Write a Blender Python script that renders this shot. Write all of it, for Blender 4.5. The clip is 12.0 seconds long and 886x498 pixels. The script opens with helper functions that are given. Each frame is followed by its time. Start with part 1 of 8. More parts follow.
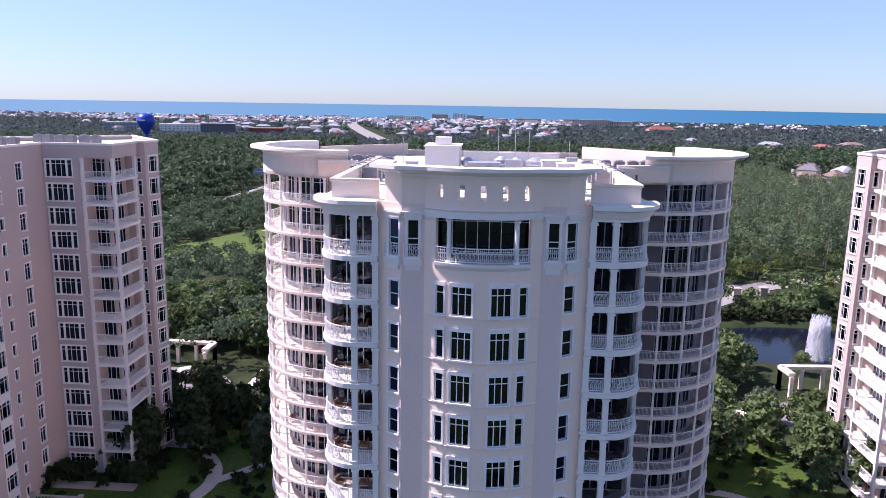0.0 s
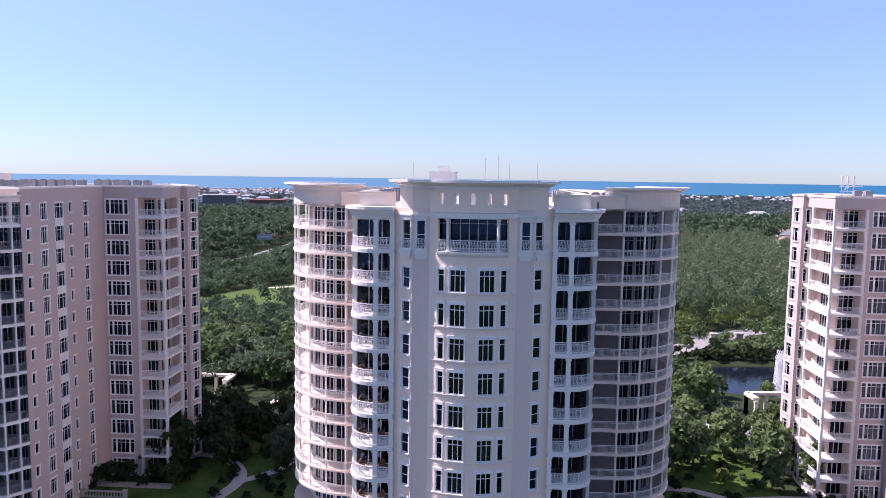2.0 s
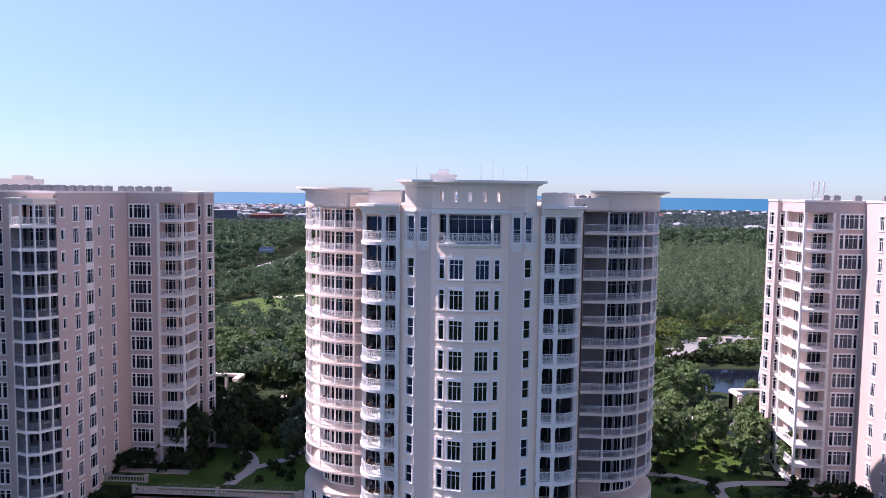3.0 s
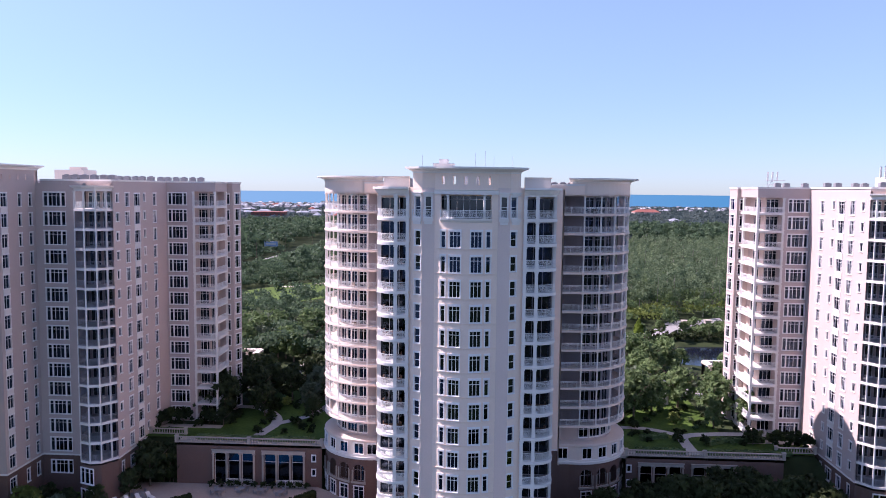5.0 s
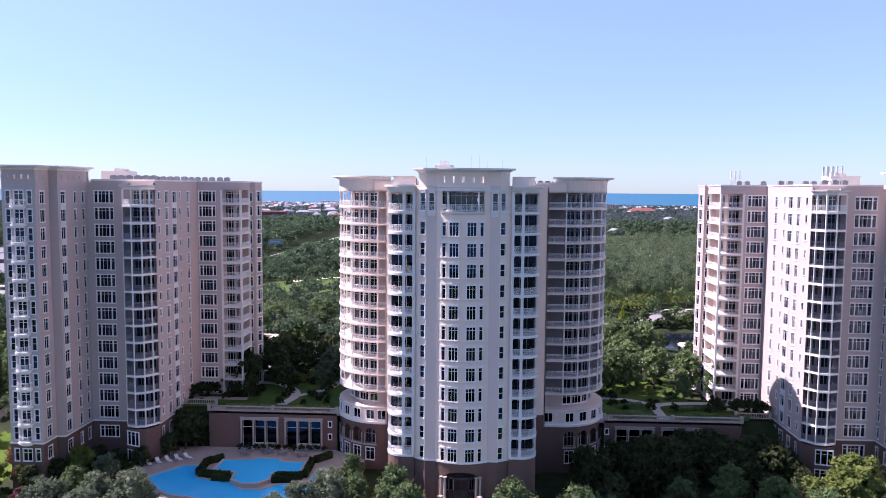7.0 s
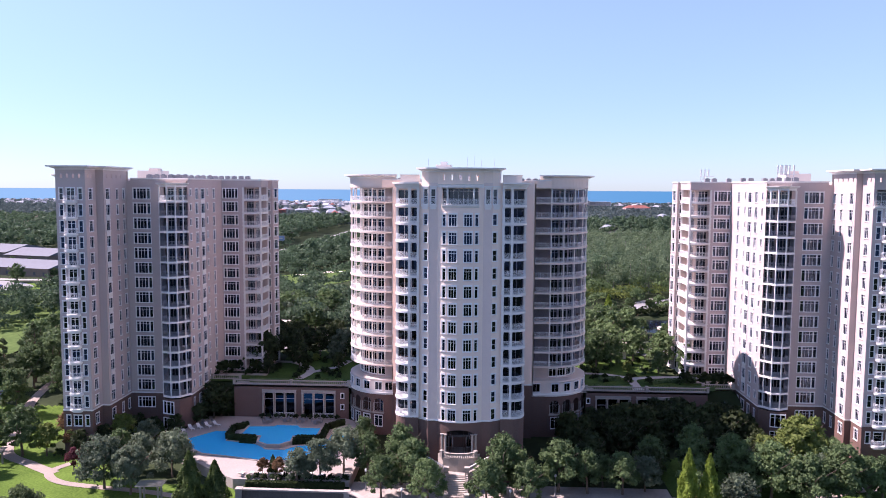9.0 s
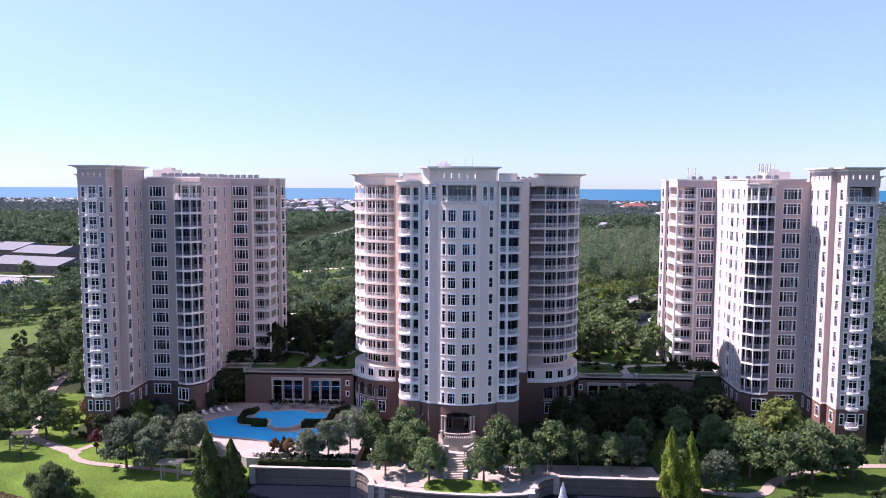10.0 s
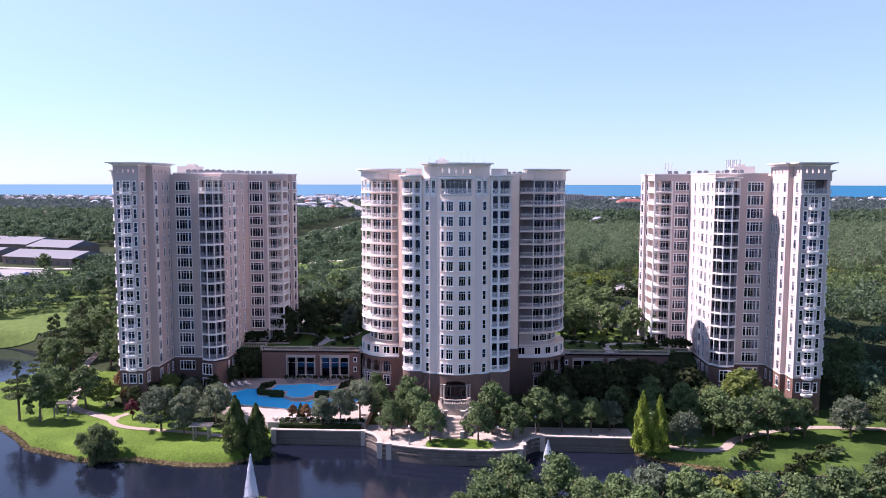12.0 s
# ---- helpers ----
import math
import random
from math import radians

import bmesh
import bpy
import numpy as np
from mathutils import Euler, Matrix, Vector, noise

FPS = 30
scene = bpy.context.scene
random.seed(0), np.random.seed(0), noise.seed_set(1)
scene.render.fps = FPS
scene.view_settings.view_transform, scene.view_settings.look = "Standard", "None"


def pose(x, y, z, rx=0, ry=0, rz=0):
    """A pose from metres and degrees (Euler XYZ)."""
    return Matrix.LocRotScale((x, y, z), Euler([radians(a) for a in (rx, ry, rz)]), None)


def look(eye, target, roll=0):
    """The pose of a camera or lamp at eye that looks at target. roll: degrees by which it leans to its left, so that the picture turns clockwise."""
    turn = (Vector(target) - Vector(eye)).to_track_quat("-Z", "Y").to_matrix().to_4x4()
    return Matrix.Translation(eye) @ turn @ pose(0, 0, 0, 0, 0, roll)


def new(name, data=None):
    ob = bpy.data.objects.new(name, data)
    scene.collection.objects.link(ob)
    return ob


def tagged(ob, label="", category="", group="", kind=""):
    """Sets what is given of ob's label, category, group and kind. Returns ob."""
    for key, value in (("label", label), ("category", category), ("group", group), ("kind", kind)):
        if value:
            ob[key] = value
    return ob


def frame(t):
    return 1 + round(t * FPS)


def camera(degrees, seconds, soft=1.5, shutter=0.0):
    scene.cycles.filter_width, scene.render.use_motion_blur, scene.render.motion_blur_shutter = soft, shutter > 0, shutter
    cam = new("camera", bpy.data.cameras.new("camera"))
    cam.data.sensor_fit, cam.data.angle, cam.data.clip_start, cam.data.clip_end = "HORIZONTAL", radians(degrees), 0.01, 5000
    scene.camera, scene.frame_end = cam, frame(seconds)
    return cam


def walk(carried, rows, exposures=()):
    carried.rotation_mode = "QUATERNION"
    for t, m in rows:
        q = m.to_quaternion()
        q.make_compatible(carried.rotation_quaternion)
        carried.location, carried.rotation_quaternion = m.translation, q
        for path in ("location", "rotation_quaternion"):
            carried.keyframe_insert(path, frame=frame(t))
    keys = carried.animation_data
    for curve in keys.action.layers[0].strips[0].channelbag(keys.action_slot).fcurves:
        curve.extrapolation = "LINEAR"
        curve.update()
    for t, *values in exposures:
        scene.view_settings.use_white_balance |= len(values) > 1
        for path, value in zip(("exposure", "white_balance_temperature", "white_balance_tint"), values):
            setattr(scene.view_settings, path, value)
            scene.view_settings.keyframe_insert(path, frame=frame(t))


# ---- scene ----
cam = camera(61.6, 12.0, 0.9)
METRES, EYE, TILT, LEAN, TURN = 102.0, 60.0, 0.0, 0.0, 3.5
ROWS = [
    (0.0, 0.0, 0.0039, -0.0061, 0.2, -11.23, -0.91),
    (0.5, -0.0004, -0.0378, -0.0179, 0.13, -9.75, -0.88),
    (1.0, -0.0011, -0.0792, -0.0271, 0.05, -8.3, -0.85),
    (1.5, -0.0018, -0.1207, -0.0346, -0.03, -6.87, -0.83),
    (2.0, -0.0025, -0.162, -0.042, -0.11, -5.62, -0.8),
    (2.5, -0.003, -0.2031, -0.0492, -0.17, -4.67, -0.78),
    (3.0, -0.0038, -0.2442, -0.0566, -0.2, -4.4, -0.75),
    (5.0, -0.0072, -0.4085, -0.0725, -0.31, -4.53, -0.6),
    (5.5, -0.0085, -0.4499, -0.0731, -0.36, -4.53, -0.56),
    (6.0, -0.0098, -0.4914, -0.0737, -0.4, -4.55, -0.53),
    (6.5, -0.011, -0.533, -0.0746, -0.44, -4.56, -0.5),
    (7.0, -0.0124, -0.5746, -0.0752, -0.48, -4.57, -0.46),
    (9.0, -0.019, -0.7432, -0.0778, -0.72, -4.71, -0.33),
    (9.5, -0.0204, -0.7854, -0.0787, -0.76, -4.75, -0.29),
    (10.0, -0.0218, -0.8272, -0.0795, -0.81, -4.82, -0.24),
    (10.5, -0.0236, -0.8692, -0.0802, -0.88, -4.89, -0.2),
    (11.0, -0.0252, -0.9109, -0.081, -0.94, -4.98, -0.16),
    (11.5, -0.0263, -0.95, -0.082, -0.99, -5.04, -0.12),
    (12.0, -0.0276, -0.9919, -0.0838, -1.05, -5.11, -0.08),
]
EXPOSURES = [(0.0, 0.98, 5900, 45), (5.5, 1.12, 5900, 45), (12.0, 1.26, 5980, 46)]
walk(cam, [(t, pose(0, 0, EYE, TILT, LEAN, TURN) @ pose(METRES * x, METRES * y, METRES * z, 90 + pitch, roll, yaw)) for t, x, y, z, yaw, pitch, roll in ROWS], EXPOSURES)

# ---- world, sun, exposure ----
SUN_AZ, SUN_EL = -81.5, 49.0          # degrees; azimuth from +y towards +x
world = bpy.data.worlds.new("sky")
scene.world = world
world.use_nodes = True
wn = world.node_tree.nodes
sky = wn.new("ShaderNodeTexSky")
sky.sky_type = "NISHITA"
sky.sun_disc = False
sky.sun_elevation, sky.sun_rotation = radians(SUN_EL), radians(SUN_AZ)
sky.air_density, sky.dust_density, sky.ozone_density = 0.95, 0.2, 2.6
wn["Background"].inputs["Strength"].default_value = 0.110
soft_sky = wn.new("ShaderNodeGamma")          # a hazy summer sky: less contrast between horizon and zenith
soft_sky.inputs["Gamma"].default_value = 0.84
world.node_tree.links.new(sky.outputs[0], soft_sky.inputs["Color"])
clear_sky = wn.new("ShaderNodeMix")            # washed air: a little less red in the haze
clear_sky.data_type, clear_sky.blend_type = "RGBA", "MULTIPLY"
clear_sky.inputs["Factor"].default_value = 1.0
clear_sky.inputs["B"].default_value = (0.91, 1.02, 0.93, 1)
world.node_tree.links.new(soft_sky.outputs[0], clear_sky.inputs["A"])
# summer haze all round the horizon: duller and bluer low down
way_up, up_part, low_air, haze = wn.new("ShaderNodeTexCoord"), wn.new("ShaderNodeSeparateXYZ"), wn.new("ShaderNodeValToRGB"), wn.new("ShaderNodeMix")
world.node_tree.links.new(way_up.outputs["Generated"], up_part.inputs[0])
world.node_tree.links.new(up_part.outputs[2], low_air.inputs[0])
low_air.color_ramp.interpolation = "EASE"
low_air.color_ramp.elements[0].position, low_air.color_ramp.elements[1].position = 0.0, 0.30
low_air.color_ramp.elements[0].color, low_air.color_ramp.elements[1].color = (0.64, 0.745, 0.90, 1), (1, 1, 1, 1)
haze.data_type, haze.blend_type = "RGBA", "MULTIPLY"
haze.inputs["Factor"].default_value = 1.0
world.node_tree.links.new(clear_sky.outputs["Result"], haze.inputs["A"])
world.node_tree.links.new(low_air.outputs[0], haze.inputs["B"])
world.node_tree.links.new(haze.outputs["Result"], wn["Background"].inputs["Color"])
sun = new("sun", bpy.data.lights.new("sun", "SUN"))
sun.data.energy, sun.data.angle, sun.data.color = 4.4, radians(0.5), (1.0, 0.94, 0.78)
sun_way = Vector((math.sin(radians(SUN_AZ)) * math.cos(radians(SUN_EL)), math.cos(radians(SUN_AZ)) * math.cos(radians(SUN_EL)), math.sin(radians(SUN_EL))))
sun.matrix_basis = look(sun_way * 300, (0, 0, 0))


# ---- materials ----
def surface(name, base, rough=0.8, vary=0.12, scale=0.6, fine=8.0, bump=0.0, metal=0.0, spec=0.5, tint=None, per_object=0.0, per_island=0.0, stretch=None):
    """A surface whose base colour wanders at two scales; bump is fine relief in metres."""
    m = bpy.data.materials.new(name)
    m.use_nodes = True
    nt = m.node_tree
    n, l = nt.nodes, nt.links
    b = n["Principled BSDF"]
    b.inputs["Roughness"].default_value, b.inputs["Metallic"].default_value = rough, metal
    b.inputs["Specular IOR Level"].default_value = spec
    co = n.new("ShaderNodeTexCoord")
    mp = n.new("ShaderNodeMapping")
    l.new(co.outputs["Object"], mp.inputs["Vector"])
    if stretch:
        mp.inputs["Scale"].default_value = stretch
    big, small = n.new("ShaderNodeTexNoise"), n.new("ShaderNodeTexNoise")
    for q, s in ((big, scale), (small, fine)):
        q.inputs["Scale"].default_value, q.inputs["Detail"].default_value = s, 4.0
        l.new(mp.outputs[0], q.inputs["Vector"])
    add = n.new("ShaderNodeMath")
    add.operation = "ADD"
    l.new(big.outputs[0], add.inputs[0])
    l.new(small.outputs[0], add.inputs[1])
    last = add.outputs[0]
    for amount, node, sock in ((per_object, "ShaderNodeObjectInfo", "Random"), (per_island, "ShaderNodeNewGeometry", "Random Per Island")):
        if amount:
            inf = n.new(node)
            mul = n.new("ShaderNodeMath")
            mul.operation = "MULTIPLY_ADD"
            l.new(inf.outputs[sock], mul.inputs[0])
            mul.inputs[1].default_value = amount
            l.new(last, mul.inputs[2])
            sub = n.new("ShaderNodeMath")
            sub.operation = "SUBTRACT"
            l.new(mul.outputs[0], sub.inputs[0])
            sub.inputs[1].default_value = amount / 2
            last = sub.outputs[0]
    ramp = n.new("ShaderNodeMapRange")
    ramp.inputs["From Min"].default_value, ramp.inputs["From Max"].default_value = 0.6, 1.4
    l.new(last, ramp.inputs["Value"])
    mix = n.new("ShaderNodeMix")
    mix.data_type = "RGBA"
    lo = tuple(c * (1 - vary) for c in base)
    hi = tint if tint else tuple(min(1.0, c * (1 + vary)) for c in base)
    mix.inputs["A"].default_value, mix.inputs["B"].default_value = (*lo, 1), (*hi, 1)
    l.new(ramp.outputs[0], mix.inputs["Factor"])
    l.new(mix.outputs["Result"], b.inputs["Base Color"])
    if bump:
        bp = n.new("ShaderNodeBump")
        bp.inputs["Strength"].default_value, bp.inputs["Distance"].default_value = 1.0, bump
        l.new(small.outputs[0], bp.inputs["Height"])
        l.new(bp.outputs[0], b.inputs["Normal"])
    return m


def brick_surface(name, c1, c2, mortar, rough=0.9):
    m = surface(name, c1, rough)
    nt = m.node_tree
    n, l = nt.nodes, nt.links
    br = n.new("ShaderNodeTexBrick")
    br.inputs["Color1"].default_value, br.inputs["Color2"].default_value, br.inputs["Mortar"].default_value = (*c1, 1), (*c2, 1), (*mortar, 1)
    br.inputs["Scale"].default_value = 1.0
    br.inputs["Brick Width"].default_value, br.inputs["Row Height"].default_value, br.inputs["Mortar Size"].default_value = 0.22, 0.075, 0.008
    co = n.new("ShaderNodeTexCoord")
    sep = n.new("ShaderNodeSeparateXYZ")
    l.new(co.outputs["Object"], sep.inputs[0])
    along = n.new("ShaderNodeMath")
    along.operation = "ADD"
    l.new(sep.outputs[0], along.inputs[0])
    l.new(sep.outputs[1], along.inputs[1])
    com = n.new("ShaderNodeCombineXYZ")
    l.new(along.outputs[0], com.inputs[0])
    l.new(sep.outputs[2], com.inputs[1])
    l.new(com.outputs[0], br.inputs["Vector"])
    mixn = n.new("ShaderNodeMix")
    mixn.data_type, mixn.blend_type = "RGBA", "MULTIPLY"
    mixn.inputs["Factor"].default_value = 0.6
    old = n["Principled BSDF"].inputs["Base Color"].links[0].from_socket
    l.new(br.outputs["Color"], mixn.inputs["A"])
    bright = n.new("ShaderNodeMix")
    bright.data_type = "RGBA"
    bright.inputs["Factor"].default_value = 0.5
    l.new(old, bright.inputs["A"])
    l.new(br.outputs["Color"], bright.inputs["B"])
    l.new(bright.outputs["Result"], n["Principled BSDF"].inputs["Base Color"])
    return m


def glass_surface(name, tint, gloss=0.03, ior=1.6, coat=(0.86, 0.93, 1.0)):
    """Tinted window glass: a clear pane that takes some of the light and mirrors the rest by angle."""
    m = bpy.data.materials.new(name)
    m.use_nodes = True
    nt = m.node_tree
    n, l = nt.nodes, nt.links
    tr, gl, mx, fr = n.new("ShaderNodeBsdfTransparent"), n.new("ShaderNodeBsdfGlossy"), n.new("ShaderNodeMixShader"), n.new("ShaderNodeFresnel")
    tr.inputs["Color"].default_value = (*tint, 1)
    gl.inputs["Roughness"].default_value = gloss
    gl.inputs["Color"].default_value = (*coat, 1)
    fr.inputs["IOR"].default_value = ior
    l.new(fr.outputs[0], mx.inputs[0])
    l.new(tr.outputs[0], mx.inputs[1])
    l.new(gl.outputs[0], mx.inputs[2])
    l.new(mx.outputs[0], n["Material Output"].inputs["Surface"])
    return m


def water_surface(name, base, rough, ripple, scale, spec=0.5):
    m = bpy.data.materials.new(name)
    m.use_nodes = True
    nt = m.node_tree
    n, l = nt.nodes, nt.links
    b = n["Principled BSDF"]
    b.inputs["Base Color"].default_value = (*base, 1)
    b.inputs["Roughness"].default_value, b.inputs["IOR"].default_value = rough, 1.33
    b.inputs["Specular IOR Level"].default_value = spec
    co, a, c, bp = n.new("ShaderNodeTexCoord"), n.new("ShaderNodeTexNoise"), n.new("ShaderNodeTexNoise"), n.new("ShaderNodeBump")
    ad = n.new("ShaderNodeMath")
    ad.operation = "ADD"
    for q, s in ((a, scale), (c, scale * 0.17)):
        q.inputs["Scale"].default_value, q.inputs["Detail"].default_value = s, 3.0
        l.new(co.outputs["Object"], q.inputs["Vector"])
    l.new(a.outputs[0], ad.inputs[0])
    l.new(c.outputs[0], ad.inputs[1])
    bp.inputs["Strength"].default_value, bp.inputs["Distance"].default_value = 1.0, ripple
    l.new(ad.outputs[0], bp.inputs["Height"])
    l.new(bp.outputs[0], b.inputs["Normal"])
    return m


def leaf_surface(name, lo, hi, island=0.22, per_obj=0.3):
    m = surface(name, lo, 0.7, 0.25, 0.13, 0.9, tint=hi, per_island=island, per_object=per_obj, spec=0.25)
    nt = m.node_tree
    n, l = nt.nodes, nt.links
    b = n["Principled BSDF"]
    tl, ms = n.new("ShaderNodeBsdfTranslucent"), n.new("ShaderNodeMixShader")
    l.new(b.inputs["Base Color"].links[0].from_socket, tl.inputs["Color"])
    ms.inputs[0].default_value = 0.4
    l.new(b.outputs[0], ms.inputs[1])
    l.new(tl.outputs[0], ms.inputs[2])
    l.new(ms.outputs[0], n["Material Output"].inputs["Surface"])
    return m


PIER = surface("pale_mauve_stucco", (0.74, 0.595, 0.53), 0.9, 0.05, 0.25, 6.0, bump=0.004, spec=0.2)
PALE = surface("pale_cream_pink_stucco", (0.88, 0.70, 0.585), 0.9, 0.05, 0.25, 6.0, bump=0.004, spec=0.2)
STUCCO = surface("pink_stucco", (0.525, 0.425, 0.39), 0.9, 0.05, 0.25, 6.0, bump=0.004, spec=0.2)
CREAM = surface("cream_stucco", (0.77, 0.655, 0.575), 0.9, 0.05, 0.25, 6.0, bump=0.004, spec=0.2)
TRIM = surface("white_trim", (0.78, 0.735, 0.69), 0.6, 0.05, 0.5, 9.0, spec=0.3)
RAIL = surface("white_painted_metal", (0.78, 0.77, 0.76), 0.45, 0.04, 0.5, 9.0)
FRAME = surface("white_window_frame", (0.84, 0.80, 0.78), 0.5, 0.04, 0.8, 9.0)
BRICK = brick_surface("red_brick", (0.165, 0.088, 0.068), (0.115, 0.067, 0.054), (0.165, 0.13, 0.112))
GLASS = glass_surface("dark_window_glass", (0.075, 0.095, 0.15), 0.03, 1.75, (0.55, 0.72, 1.0))
SCREEN = glass_surface("insect_screen", (0.60, 0.61, 0.66), 0.6, 1.2)
# room interiors: the dimness of unlit rooms is put into this colour
PLASTER = surface("shade_dark_interior", (0.17, 0.155, 0.155), 0.9, 0.25, 0.2, 1.0)
ROOF = surface("white_roof_membrane", (0.62, 0.60, 0.58), 0.8, 0.12, 0.15, 2.0, spec=0.2)
METAL = surface("galvanised_metal", (0.52, 0.53, 0.55), 0.45, 0.12, 0.7, 5.0, metal=0.6)
GREYBOX = surface("grey_plant_housing", (0.24, 0.235, 0.245), 0.6, 0.2, 0.6, 5.0)
LIMESTONE = surface("pale_cast_stone", (0.41, 0.355, 0.305), 0.85, 0.12, 0.3, 4.0, bump=0.006, spec=0.2)
QUAYSTONE = surface("dark_quay_stone", (0.14, 0.118, 0.10), 0.9, 0.25, 0.3, 3.0, bump=0.01, spec=0.2)
PAVER = surface("tan_pavers", (0.38, 0.32, 0.275), 0.9, 0.18, 0.3, 3.0, spec=0.2)
DECK = surface("pale_pool_deck", (0.36, 0.305, 0.27), 0.85, 0.12, 0.3, 3.0, spec=0.2)
GRASS = surface("lawn_grass", (0.066, 0.125, 0.018), 0.95, 0.35, 0.12, 2.5, bump=0.03, spec=0.1, tint=(0.135, 0.215, 0.033))
GOLF = surface("fairway_grass", (0.065, 0.112, 0.026), 0.95, 0.25, 0.03, 0.6, spec=0.1, tint=(0.115, 0.17, 0.045))
SAND = surface("bunker_sand", (0.68, 0.60, 0.47), 0.95, 0.1, 0.3, 3.0, spec=0.1)
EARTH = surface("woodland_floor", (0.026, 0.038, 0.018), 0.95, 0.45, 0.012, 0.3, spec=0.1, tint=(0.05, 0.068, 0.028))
BANK = surface("bank_soil_and_reeds", (0.15, 0.105, 0.06), 0.95, 0.45, 0.8, 5.0, bump=0.08, spec=0.1)
ASPHALT = surface("grey_asphalt", (0.19, 0.185, 0.18), 0.9, 0.15, 0.1, 3.0, spec=0.2)
CONCRETE = surface("pale_concrete", (0.40, 0.37, 0.34), 0.9, 0.14, 0.2, 3.0, spec=0.2)
PATHTAN = surface("tan_path_pavers", (0.33, 0.27, 0.225), 0.9, 0.18, 0.3, 3.0, spec=0.2)
ROADGREY = surface("worn_grey_road", (0.27, 0.26, 0.25), 0.9, 0.15, 0.1, 2.0, spec=0.2)
LAKE = water_surface("dark_lake_water", (0.008, 0.011, 0.02), 0.03, 0.022, 1.6)
POOL = water_surface("blue_pool_water", (0.02, 0.50, 0.86), 0.06, 0.02, 2.0)
SPRAY = surface("white_water_spray", (0.85, 0.87, 0.9), 0.6, 0.05, 2.0, 9.0)
BARK = surface("grey_brown_bark", (0.16, 0.12, 0.09), 0.95, 0.3, 1.5, 9.0, spec=0.1)
OAK = leaf_surface("oak_leaves", (0.056, 0.096, 0.04), (0.195, 0.28, 0.105))
SILVER = leaf_surface("silver_green_leaves", (0.07, 0.10, 0.065), (0.20, 0.25, 0.15))
PINE = leaf_surface("pine_needles", (0.05, 0.08, 0.03), (0.15, 0.20, 0.08))
CEDAR = leaf_surface("cedar_foliage", (0.11, 0.17, 0.02), (0.32, 0.42, 0.06))
DARKCEDAR = leaf_surface("dark_cedar_foliage", (0.035, 0.065, 0.02), (0.13, 0.18, 0.05))
RUSSET = leaf_surface("russet_leaves", (0.13, 0.07, 0.035), (0.28, 0.17, 0.08))
MAROON = leaf_surface("maroon_leaves", (0.08, 0.018, 0.025), (0.20, 0.06, 0.07))
HEDGE = leaf_surface("clipped_hedge_leaves", (0.018, 0.03, 0.01), (0.05, 0.075, 0.02))
WOODS = leaf_surface("dark_woodland_leaves", (0.036, 0.068, 0.038), (0.135, 0.205, 0.105), 0.25, 0.0)
SWAMP = leaf_surface("pale_swamp_leaves", (0.078, 0.122, 0.066), (0.215, 0.285, 0.145), 0.3, 0.0)
# far leaves paler and bluer: air haze put into the base colour
FARWOODS = leaf_surface("haze_blued_woodland", (0.062, 0.092, 0.092), (0.14, 0.18, 0.162), 0.4, 0.0)


# ---- shapes ----
WORLD = {}


